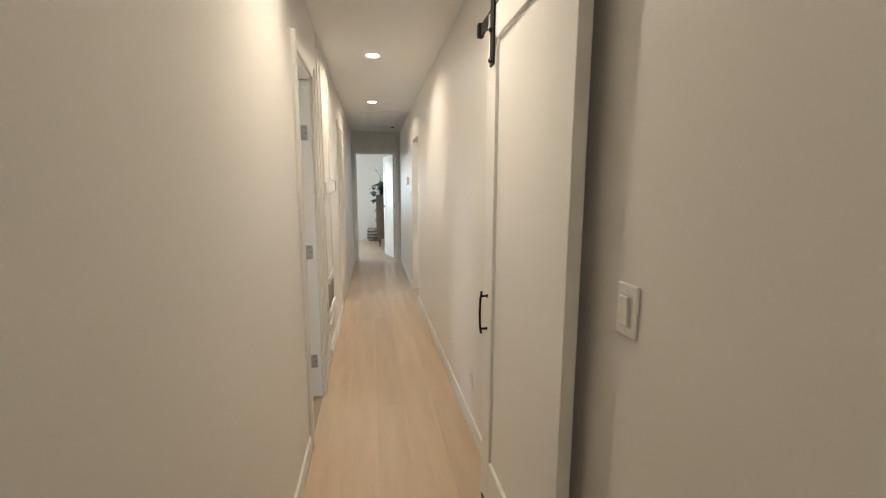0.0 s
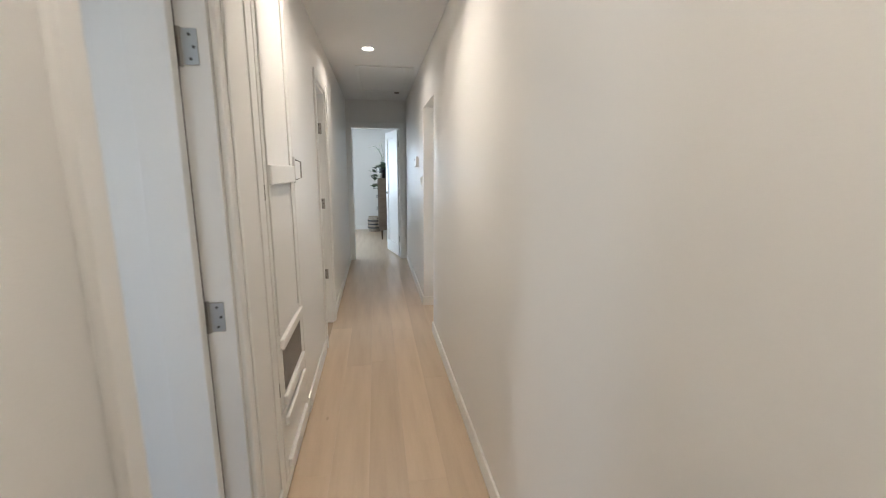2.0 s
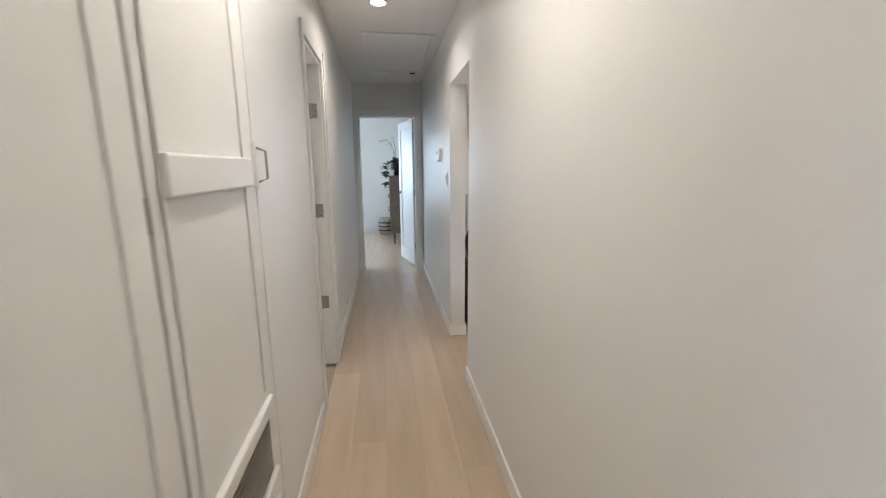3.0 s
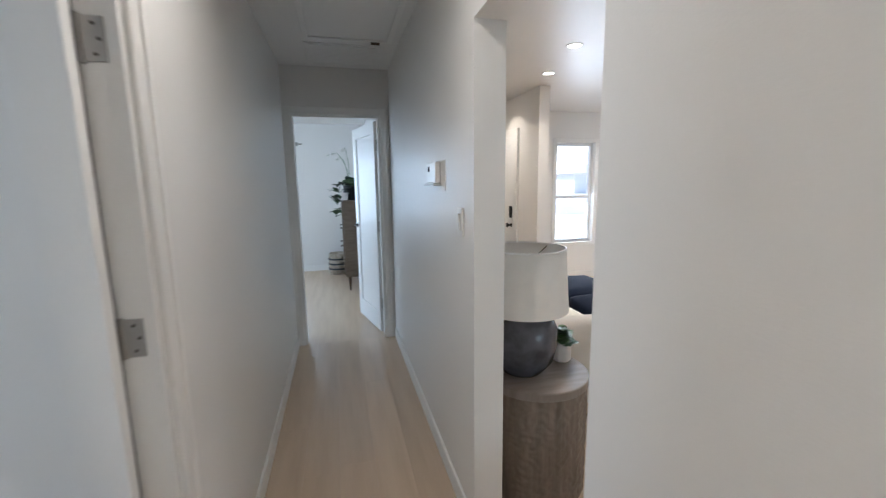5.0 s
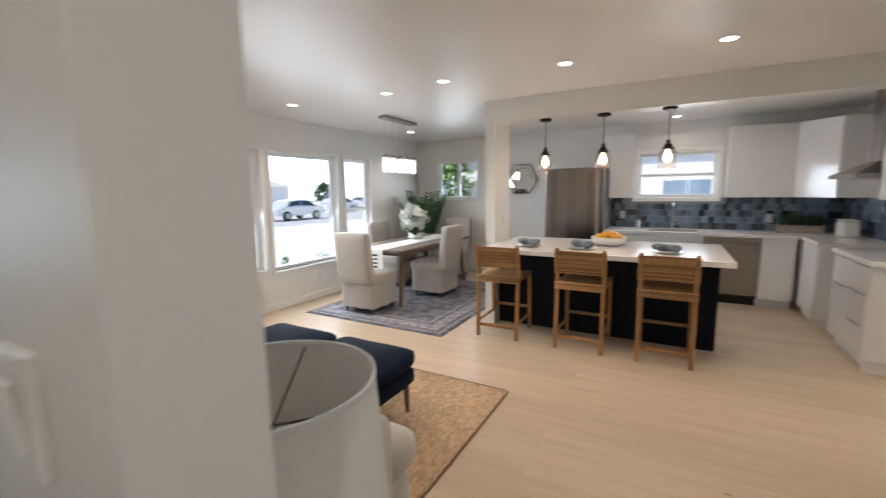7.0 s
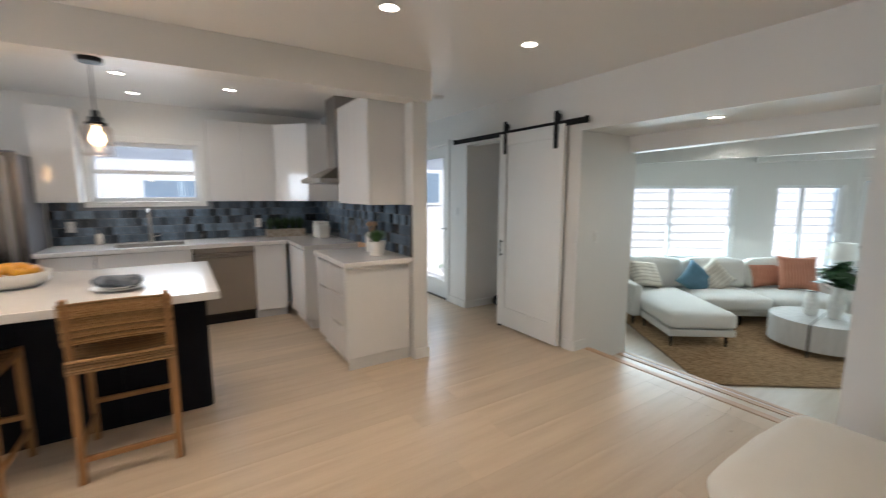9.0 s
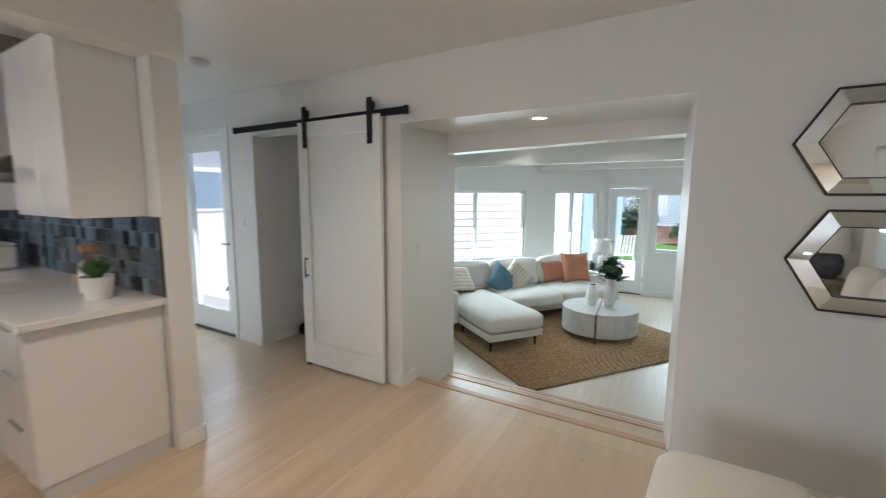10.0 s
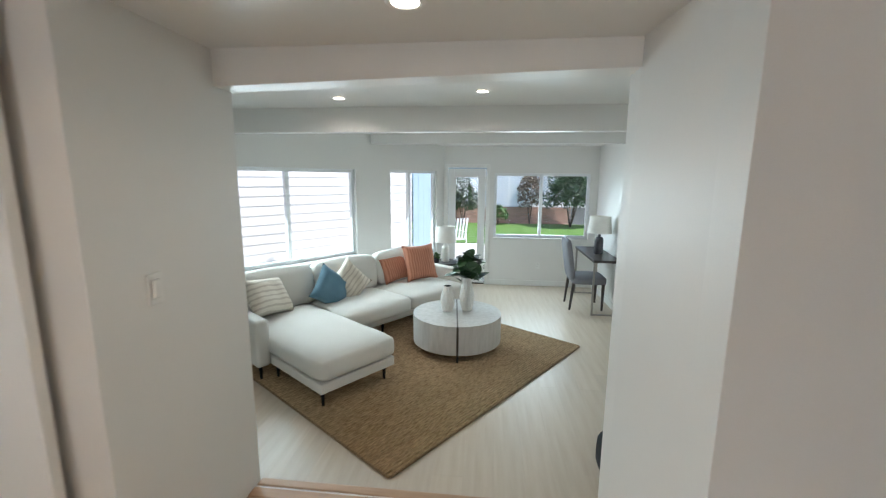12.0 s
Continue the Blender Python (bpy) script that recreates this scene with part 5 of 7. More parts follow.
hex_mirror(pose(1.565, BACK, 1.20), 0.53, 0.45, "lower six-sided framed mirror with a bronze edge")


def blades(n, spread, height, width, seed, droop=0.3, start=0.02):
    """Grass-like leaves that rise from the origin and bend outwards."""
    rnd = random.Random(seed)
    bm = bmesh.new()
    for i in range(n):
        a, lean, hgt = rnd.uniform(0, 2 * math.pi), rnd.uniform(0.1, 1), height * rnd.uniform(0.6, 1)
        side = Vector((-math.sin(a), math.cos(a), 0))
        base = Vector((math.cos(a), math.sin(a), 0)) * start * rnd.random()
        prev = None
        for k in range(5):
            t = k / 4
            p = base + Vector((math.cos(a), math.sin(a), 0)) * spread * lean * t ** 1.5 + Vector((0, 0, hgt * (t - droop * lean * t * t)))
            w = width * (1 - t ** 2) + 0.0006
            pair = (bm.verts.new(p - side * w), bm.verts.new(p + side * w))
            if prev:
                bm.faces.new((prev[0], prev[1], pair[1], pair[0]))
            prev = pair
    return bm


def leaf_bunch(n, radius, height, size, seed, flat=0.6):
    """Broad pointed leaves on short stalks, spread through a dome."""
    rnd = random.Random(seed)
    bm = bmesh.new()
    for i in range(n):
        a, e = rnd.uniform(0, 2 * math.pi), rnd.uniform(0.1, 1.45)
        d = Vector((math.cos(a) * math.cos(e), math.sin(a) * math.cos(e), math.sin(e)))
        tip = Vector((d.x * radius, d.y * radius, d.z * height)) * rnd.uniform(0.45, 1)
        s = size * rnd.uniform(0.7, 1.15)
        out = (Vector((d.x, d.y, 0)).normalized() * flat + Vector((0, 0, rnd.uniform(-0.5, 0.5)))).normalized()
        side = out.cross(Vector((0, 0, 1))).normalized()
        nrm = side.cross(out)
        rows = [(-0.5, 0.05), (-0.25, 0.33), (0.05, 0.42), (0.3, 0.28), (0.5, 0.02)]
        prev = None
        for t, w in rows:
            c = tip + out * t * s - nrm * 0.25 * s * t * t
            tri = (bm.verts.new(c - side * w * s + nrm * 0.1 * s * w), bm.verts.new(c), bm.verts.new(c + side * w * s + nrm * 0.1 * s * w))
            if prev:
                bm.faces.new((prev[0], prev[1], tri[1], tri[0]))
                bm.faces.new((prev[1], prev[2], tri[2], tri[1]))
            prev = tri
        tube([(0, 0, 0), tip * 0.5 + Vector((0, 0, 0.02)), tip - out * 0.5 * s], 0.002, 4, bm)
    return bm


def pot_plant(m, r, h, plant, label, mat="ceramic", leafmat="leaf_light"):
    d = thing("potted_plant", m, label, "plant")
    part("pot", lathe([(0, 0), (r * 0.75, 0), (r, h), (r * 0.9, h), (r * 0.85, h * 0.85), (0, h * 0.85)], 28), M[mat], d, smooth=False)
    part("leaves", plant, M[leafmat], d, at=pose(0, 0, h * 0.85))
    return d


pot_plant(pose(5.0, 3.42, 0.91), 0.08, 0.125, blades(420, 0.12, 0.135, 0.003, 3), "bright green grass plant in a white pot")
bottle = thing("white_bottle", pose(5.22, 3.37, 0.91), "white ceramic utensil jar with wooden spoons", "jar")
part("jar", lathe([(0, 0), (0.058, 0), (0.062, 0.02), (0.058, 0.16), (0.046, 0.185), (0.04, 0.175), (0, 0.175)], 24), M["ceramic"], bottle, smooth=True)
for i in range(4):
    sp = part("spoon", tube([(0, 0, 0.12), (0.03 * math.cos(i * 1.6), 0.03 * math.sin(i * 1.6), 0.245)], 0.005), M["teak"], bottle)
    part("spoon_head", lathe([(0, -0.025), (0.016, -0.01), (0.018, 0.008), (0, 0.03)], 10), M["nosing"], sp, at=pose(0.033 * math.cos(i * 1.6), 0.033 * math.sin(i * 1.6), 0.26))
trough = thing("planter_box", pose(7.12, 3.76, 0.91, 0, 0, 90), "grey wooden trough full of dark green grass", "planter")
part("box", B(-0.23, 0.23, -0.08, 0.08, 0, 0.095, bevel=0.004), M["basket"], trough)
for i in range(5):
    part("leaves", blades(150, 0.1, 0.19, 0.003, 20 + i), M["leaf"], trough, at=pose(-0.18 + i * 0.09, 0, 0.085))
can = thing("canister", pose(6.72, 3.42, 0.91), "white ceramic canister with a flat lid", "canister")
part("body", B(-0.13, 0.13, -0.075, 0.075, 0, 0.185, bevel=0.03, segs=3), M["ceramic"], can)
part("lid", B(-0.126, 0.126, -0.071, 0.071, 0.185, 0.2, bevel=0.006), M["ceramic"], can)
outlet(pose(EAST - 0.012, 5.85, 1.1, 0, 0, 90), "white outlet on the tiled backsplash")
outlet(pose(EAST - 0.012, 4.05, 1.08, 0, 0, 90), "white outlet on the tiled backsplash")
soap = thing("soap_bottle", pose(7.2, 5.62, 0.91), "small white soap dispenser by the sink", "soap dispenser")
part("bottle", lathe([(0, 0), (0.03, 0), (0.032, 0.01), (0.032, 0.1), (0.012, 0.12), (0, 0.12)], 20), M["ceramic"], soap, smooth=True)
part("pump", tube([(0, 0, 0.12), (0, 0, 0.15), (-0.04, 0, 0.15)], 0.004), M["chrome"], soap)
board = tagged(mesh_ob("cutting_board", B(5.62, 5.9, 3.235, 3.26, 0.60, 0.93, bevel=0.01), M["nosing"]), "brown wooden board leaning at the wall", "board")


# ---- living and dining room ----
drum = thing("side_table", pose(0.897, 5.775, 0), "round drum side table of grey-brown wood", "side table")
bm = bmesh.new()
rows_, cols_ = 78, 180
rings = []
for k in range(rows_ + 1):
    z = 0.527 * k / rows_
    ring = []
    for i in range(cols_):
        a = 2 * math.pi * i / cols_
        dent = noise.noise(Vector((a * 9.0, z * 62 + 3 * noise.noise(Vector((a * 4, z * 9, 2))), 5)))
        grain = noise.noise(Vector((a * 30, z * 5, 9)))
        r = 0.238 + (0.0 if k in (0, rows_) else 0.0035 * max(-1, min(1, dent * 2.6)) + 0.0012 * grain)
        ring.append(bm.verts.new((r * math.cos(a), r * math.sin(a), z)))
    rings.append(ring)
for p, q in zip(rings, rings[1:]):
    for i in range(cols_):
        bm.faces.new((p[i], p[(i + 1) % cols_], q[(i + 1) % cols_], q[i]))
bm.faces.new(rings[0][::-1])
part("drum", bm, M["drum"], drum, "carved drum with a chipped texture", smooth=True)
part("tabletop", lathe([(0, 0.527), (0.243, 0.527), (0.247, 0.531), (0.247, 0.562), (0.243, 0.566), (0, 0.566)], 64), M["drum_top"], drum, "smooth grey-brown wooden top")
lamp = thing("table_lamp", pose(0.835, 5.785, 0.566), "white drum shade lamp on a glossy grey urn base", "lamp")
part("base", lathe([(0, 0), (0.09, 0), (0.1, 0.01), (0.14, 0.06), (0.16, 0.14), (0.157, 0.22), (0.13, 0.275), (0.07, 0.298), (0.03, 0.303), (0.03, 0.33), (0, 0.33)], 40), M["glaze"], lamp, "grey glazed ceramic urn", smooth=True)
part("stem", tube([(0, 0, 0.26), (0, 0, 0.5)], 0.007), M["nickel"], lamp)
sh = part("shade", lathe([(0.205, 0.305), (0.185, 0.590), (0.182, 0.590), (0.202, 0.305)], 56), M["shade"], lamp, "tapered off-white linen shade", smooth=True)
part("ring", lathe([(0.187, 0.585), (0.187, 0.592), (0.181, 0.592), (0.181, 0.585), (0.187, 0.585)], 48), M["trim"], sh)
for i in range(3):
    a = i * 2.094 + 0.5
    part("spider", tube([(0, 0, 0.5), (0.183 * math.cos(a), 0.183 * math.sin(a), 0.575)], 0.0025, 6), M["bronze"], sh)
part("bulb", lathe([(0, 0.36), (0.014, 0.365), (0.03, 0.42), (0.03, 0.44), (0.015, 0.468), (0, 0.472)], 16), M["ceramic"], lamp, smooth=True)
succ = thing("succulent", pose(1.07, 5.83, 0.566), "green succulent in a small white pot", "plant")
part("pot", lathe([(0, 0), (0.035, 0), (0.045, 0.01), (0.045, 0.1), (0.038, 0.1), (0.036, 0.085), (0, 0.085)], 24), M["ceramic"], succ)
part("leaves", leaf_bunch(70, 0.07, 0.085, 0.06, 5), M["leaf_light"], succ, at=pose(0, 0, 0.085))


def sofa_like(name, m, length, depth, arm_h, seat_h, back_h, seats, mat, legmat, label, arm=0.2, leg_h=0.13, overhang=0.06):
    """A sofa with its back on x = 0, front towards +x, along y."""
    d = thing(name, m, label, "sofa")
    part("frame", B(0.05, depth - 0.02, 0.02, length - 0.02, leg_h, seat_h - 0.13, bevel=0.02), mat, d)
    for y in (0, length - arm):
        part("arm", soft_box(depth - 0.1, arm, arm_h - leg_h, 0.012, 0.05, 8, y), mat, d, at=pose(depth / 2 - 0.05, y + arm / 2, leg_h))
    part("back", soft_box(0.2, length - 0.02, back_h - leg_h, 0.01, 0.05, 8, 3), mat, d, at=pose(0.1, length / 2, leg_h))
    w = (length - 2 * arm) / seats
    for i in range(seats):
        y = arm + w * (i + 0.5)
        c = part("seat_cushion", soft_box(depth - 0.24 + overhang, w - 0.008, 0.16, 0.025, 0.055, 8, i), mat, d, at=pose(0.22 + (depth - 0.24 + overhang) / 2, y, seat_h - 0.14))
        part("back_cushion", soft_box(0.2, w - 0.012, 0.42, 0.03, 0.06, 8, i + 5), mat, d, at=pose(0.29, y, seat_h + 0.02, 0, -8, 0))
    for y in (0.01, length - arm - 0.01):
        part("cushion_wing", soft_box(0.2, arm, 0.16, 0.012, 0.05, 7, y + 2), mat, d, at=pose(depth - 0.02, y + arm / 2, seat_h - 0.14))
        part("arm_front", soft_box(0.16, arm - 0.02, seat_h - 0.14 - leg_h, 0.006, 0.04, 6, y), mat, d, at=pose(depth - 0.04, y + arm / 2, leg_h))
    for x in (0.12, depth - 0.06):
        for y in (0.09, length - 0.09):
            part("leg", bar((x, y, 0), (x, y, leg_h), 0.045, 0.045, 0.07, 0.07), legmat, d)
    return d


sofa_like("loveseat", pose(0.70, 6.07, 0.0), 1.9, 0.99, 0.64, 0.46, 0.84, 2, M["cream"], M["espresso"], "cream upholstered sofa against the hallway wall", 0.19, overhang=0.1)
RUGZ = 0.012


def ottoman(m):
    d = thing("ottoman", m, "square navy upholstered ottoman with walnut legs", "ottoman", "navy ottomans")
    part("base", soft_box(0.62, 0.62, 0.12, 0.002, 0.03, 6, 1), M["navy"], d, at=pose(0, 0, 0.2))
    part("cushion", soft_box(0.64, 0.64, 0.13, 0.025, 0.05, 8, 2), M["navy"], d, at=pose(0, 0, 0.315))
    for x in (-0.26, 0.26):
        for y in (-0.26, 0.26):
            part("leg", tube([(x * 1.02, y * 1.02, 0), (x, y, 0.21)], 0.013, 12, r_end=0.022), M["walnut"], d, "tapered walnut leg")
    return d


one = ottoman(pose(2.27, 6.93, RUGZ))
copy_thing(one, pose(2.27, 7.62, RUGZ))


def rug(name, m, w, l, t, mat, label, rows=0, border=None):
    """A flat rug with slightly wavy edges; woven ribs across it."""
    bm = bmesh.new()
    bmesh.ops.create_grid(bm, x_segments=40, y_segments=60, size=0.5)
    for v in bm.verts:
        x, y = v.co.x * w, v.co.y * l
        edge = max(abs(v.co.x), abs(v.co.y))
        wob = 0.006 * noise.noise(Vector((x * 4, y * 4, 1)))
        v.co = Vector((x + wob, y + 0.006 * noise.noise(Vector((y * 4, x * 4, 7))), t * (0.9 + 0.1 * noise.noise(Vector((x * 2, y * 2, 0)))) if edge < 0.499 else t * 0.6))
    ret = bmesh.ops.extrude_edge_only(bm, edges=[e for e in bm.edges if len(e.link_faces) == 1])
    for g in ret["geom"]:
        if isinstance(g, bmesh.types.BMVert):
            g.co.z = 0.0005
    bmesh.ops.recalc_face_normals(bm, faces=bm.faces)
    d = thing(name, m, label, "rug")
    part("weave", bm, mat, d, smooth=True)
    if rows:
        bm = bmesh.new()
        for i in range(rows):
            y = -l / 2 + (i + 0.5) * l / rows
            r = l / rows * 0.42
            tube([(-w / 2 + 0.004, y, t * 0.75), (-w / 4, y + 0.003 * math.sin(i), t * 0.85), (0, y, t * 0.8), (w / 4, y - 0.003 * math.sin(i * 1.7), t * 0.85), (w / 2 - 0.004, y, t * 0.75)], r, 5, bm)
        p = part("braid", bm, mat, d, smooth=True)
        p["kind"] = "stuff"
        loop = []
        for cx, cy, a0 in ((1, 1, 0), (-1, 1, 90), (-1, -1, 180), (1, -1, 270)):
            for k in range(5):
                a = radians(a0 + k * 22.5)
                loop.append((cx * (w / 2 - 0.03) + 0.035 * math.cos(a), cy * (l / 2 - 0.03) + 0.035 * math.sin(a), t * 0.7))
        part("binding", tube(loop + loop[:1], t * 0.65, 6), M["binding"], d, "dark woven edge binding", smooth=True)
    for inset, width, m2 in border or ():
        for x0, x1, y0, y1 in ((-w / 2 + inset, w / 2 - inset, -l / 2 + inset, -l / 2 + inset + width), (-w / 2 + inset, w / 2 - inset, l / 2 - inset - width, l / 2 - inset), (-w / 2 + inset, -w / 2 + inset + width, -l / 2 + inset + width, l / 2 - inset - width), (w / 2 - inset - width, w / 2 - inset, -l / 2 + inset + width, l / 2 - inset - width)):
            part("border", B(x0, x1, y0, y1, t * 0.9, t + 0.0035), m2, d)
    return d


rug("sisal_rug", pose(2.15, 7.32, 0.0), 1.96, 2.3, 0.01, M["sisal"], "golden woven sisal rug on the oak floor", 150)
rug("dining_rug", pose(5.2, 8.16, 0.0, 0, 0, 0), 2.55, 1.95, 0.008, M["persian"], "faded grey-blue patterned rug under the dining table", 0, ((0.05, 0.035, M["persian_light"]), (0.13, 0.13, M["persian_light"]), (0.32, 0.03, M["persian_light"])))
tb = thing("dining_table", pose(5.58, 8.55, 0.009), "rectangular brown wood dining table with splayed legs", "dining table")
for i in range(5):
    part("top_board", B(-1.02, 1.02, -0.45 + i * 0.18, -0.451 + (i + 1) * 0.18, 0.71, 0.745, bevel=0.003, segs=1), M["oakdark"], tb)
for y in (-0.32, 0.32):
    part("apron", B(-0.8, 0.8, y - 0.012, y + 0.012, 0.64, 0.71), M["oakdark"], tb)
for x in (-1, 1):
    part("apron", B(x * 0.8 - 0.012, x * 0.8 + 0.012, -0.31, 0.31, 0.64, 0.71), M["oakdark"], tb)
    for y in (-1, 1):
        part("leg", bar((x * 0.93, y * 0.36, 0), (x * 0.80, y * 0.33, 0.71), 0.05, 0.045, 0.085, 0.06), M["oakdark"], tb)
run_ = thing("table_runner", pose(5.58, 8.55, 0.754), "white woven table runner with dark dashes", "table runner")
part("cloth", B(-1.03, 0.9, -0.17, 0.17, 0, 0.004), M["runner"], run_)
part("drop", B(-1.035, -1.03, -0.17, 0.17, -0.26, 0.004), M["runner"], run_)
for i in range(4):
    part("dash", B(-1.0365, -1.035, -0.09, 0.09, -0.235 + i * 0.05, -0.212 + i * 0.05), M["ink"], run_)


def slip_chair(m):
    d = thing("dining_chair", m, "linen slipcovered dining chair with a skirt to the floor", "chair", "chairs round the dining table")
    part("seat", soft_box(0.5, 0.5, 0.14, 0.012, 0.02, 6, 2), M["linen"], d, at=pose(0.02, 0, 0.36))
    back = soft_box(0.1, 0.5, 0.62, 0.006, 0.014, 8, 7)
    part("backrest", back, M["linen"], d, at=pose(-0.225, 0, 0.38, 0, -7, 0))
    bm = bmesh.new()
    n = 56
    lo, hi = [], []
    for i in range(n):
        a = 2 * math.pi * i / n
        c, s = math.cos(a), math.sin(a)
        k = 1 / max(abs(c), abs(s))
        k = k * 0.85 + 0.15
        x, y = c * k * 0.25 + 0.005, s * k * 0.245
        fold = 0.008 * math.sin(i * 2.3) + 0.005 * math.sin(i * 5.1)
        hi.append(bm.verts.new((x, y, 0.42)))
        lo.append(bm.verts.new((x * (1.05 + fold * 4), y * (1.05 + fold * 4), 0.075 + 0.004 * math.sin(i))))
    for i in range(n):
        j = (i + 1) % n
        bm.faces.new((lo[i], lo[j], hi[j], hi[i]))
    part("skirt", bm, M["linen"], d, smooth=True)
    for x in (-0.2, 0.2):
        for y in (-0.2, 0.2):
            part("leg", bar((x, y, 0), (x, y, 0.38), 0.025, 0.025, 0.04, 0.04), M["espresso"], d)
    return d


ch = slip_chair(pose(4.42, 8.51, 0.009))
for x, y, a in ((5.50, 8.16, 90), (6.72, 8.55, 180), (5.78, 9.1, -90)):
    copy_thing(ch, pose(x, y, 0.009, 0, 0, a))

fl = thing("flower_arrangement", pose(5.8, 8.68, 0.758), "white orchid blossoms in a low white bowl", "flowers")
part("bowl", lathe([(0, 0), (0.09, 0), (0.12, 0.02), (0.125, 0.1), (0.118, 0.1), (0.112, 0.03), (0, 0.02)], 32), M["ceramic"], fl, smooth=True)
part("leaves", leaf_bunch(34, 0.16, 0.16, 0.13, 9), M["leaf"], fl, at=pose(0, 0, 0.08))
rnd = random.Random(12)
for i in range(34):
    a, r, z = rnd.uniform(0, 6.28), rnd.uniform(0.02, 0.24), rnd.uniform(0.18, 0.5)
    bm = bmesh.new()
    for f in range(5):
        c = Vector((rnd.uniform(-0.05, 0.05), rnd.uniform(-0.05, 0.05), rnd.uniform(-0.05, 0.05)))
        for k in range(5):
            b = k * 1.2566 + f
            d1, d2 = Vector((math.cos(b), math.sin(b), 0.3)), Vector((math.cos(b + 0.5), math.sin(b + 0.5), 0.15))
            d3 = Vector((math.cos(b - 0.5), math.sin(b - 0.5), 0.15))
            vs = [bm.verts.new(c), bm.verts.new(c + d3 * 0.045), bm.verts.new(c + d1 * 0.062), bm.verts.new(c + d2 * 0.045)]
            bm.faces.new(vs)
    stem = part("stem", tube([(0, 0, 0.08), (r * 0.5 * math.cos(a), r * 0.5 * math.sin(a), z * 0.7), (r * math.cos(a), r * math.sin(a), z)], 0.003, 5), M["leaf_light"], fl)
    part("blossom", bm, M["petal"], stem, "cluster of white petals", at=pose(r * math.cos(a), r * math.sin(a), z, rnd.uniform(-60, 60), rnd.uniform(-60, 60), 0))


def palm(m, fronds, length, seed, label, pot=True, trunk=0.3):
    rnd = random.Random(seed)
    d = thing("potted_palm", m, label, "plant")
    if pot:
        part("pot", lathe([(0, 0), (0.14, 0), (0.17, 0.3), (0.155, 0.3), (0.15, 0.26), (0, 0.26)], 28), M["basket"], d)
        part("soil", lathe([(0.15, 0.25), (0, 0.26)], 20), M["soil"], d)
    for i in range(fronds):
        a, lean = rnd.uniform(0, 6.28), rnd.uniform(0.08, 0.5)
        ln = length * rnd.uniform(0.75, 1)
        pts = []
        for k in range(8):
            t = k / 7
            out = ln * lean * 0.75 * t ** 1.3
            pts.append(Vector((math.cos(a) * out, math.sin(a) * out, trunk + ln * (t - 0.45 * lean * t * t))))
        bm = bmesh.new()
        tube(pts, 0.007, 5, bm, r_end=0.002)
        for k in range(16):
            t = 0.25 + 0.75 * k / 15
            i0 = min(6, int(t * 7))
            p = pts[i0].lerp(pts[i0 + 1], t * 7 - i0)
            dr = (pts[i0 + 1] - pts[i0]).normalized()
            side = dr.cross(Vector((0, 0, 1))).normalized()
            w = 0.15 * ln * (1 - (t - 0.5) ** 2 * 2.2)
            for s in (-1, 1):
                tip = p + side * s * w + dr * w * 0.7 - Vector((0, 0, 0.25 * w))
                mid = (p + tip) / 2 + Vector((0, 0, 0.03 * w))
                across = dr * 0.02
                v = [bm.verts.new(q) for q in (p, mid + across, tip, mid - across)]
                bm.faces.new(v)
        part("frond", bm, M["frond"], d)
    return d


palm(pose(6.72, 9.1, 0), 22, 1.4, 2, "tall green palm in a woven pot in the corner")

chd = thing("linear_chandelier", pose(5.02, 8.4, H), "steel chandelier with five glowing glass cylinders", "chandelier")
part("canopy", B(-0.36, 0.36, -0.06, 0.06, -0.035, 0, bevel=0.006), M["nickel"], chd, "long brushed steel ceiling plate")
for i in range(5):
    x = -0.32 + i * 0.16
    part("wire", tube([(x, 0, -0.03), (x, 0, -0.47)], 0.0018, 5), M["nickel"], chd)
    s = part("glass_cylinder", lathe([(0.048, -0.5), (0.048, -0.70), (0.046, -0.702)], 24, (x, 0, 0)), M["jar_glass"], chd, smooth=True)
    s.visible_shadow = False
    part("cap", lathe([(0, -0.46), (0.02, -0.465), (0.05, -0.495), (0.05, -0.503), (0, -0.503)], 20, (x, 0, 0)), M["nickel"], chd)
    part("diffuser", lathe([(0, -0.51), (0.03, -0.512), (0.03, -0.685), (0, -0.687)], 16, (x, 0, 0)), M["bulb_cool"], chd, "glowing white tube", smooth=True)

bench = thing("cream_sofa_bench", pose(0.86, 2.46, 0), "cream upholstered chaise with two soft seat cushions", "sofa")
part("base", soft_box(1.38, 0.84, 0.2, 0.004, 0.04, 6, 3), M["cream"], bench, at=pose(0.69, 0.43, 0.1))
for x0, x1, s in ((0.0, 0.885, 1), (0.895, 1.41, 2)):
    part("cushion", soft_box(x1 - x0, 0.86, 0.17, 0.025, 0.08, 12, s), M["cream"], bench, at=pose((x0 + x1) / 2, 0.43, 0.285))
for x in (0.1, 1.28):
    for y in (0.1, 0.76):
        part("leg", bar((x, y, 0), (x, y, 0.11), 0.03, 0.03, 0.045, 0.045), M["espresso"], bench)
shoe = tagged(mesh_ob("black_bag", soft_box(0.2, 0.16, 0.12, 0.02, 0.05, 6, 5, 0.015), M["fabric_black"]), "small black fabric bag on the closet floor", "bag")
shoe.matrix_basis = pose(5.62, 1.42, 0)

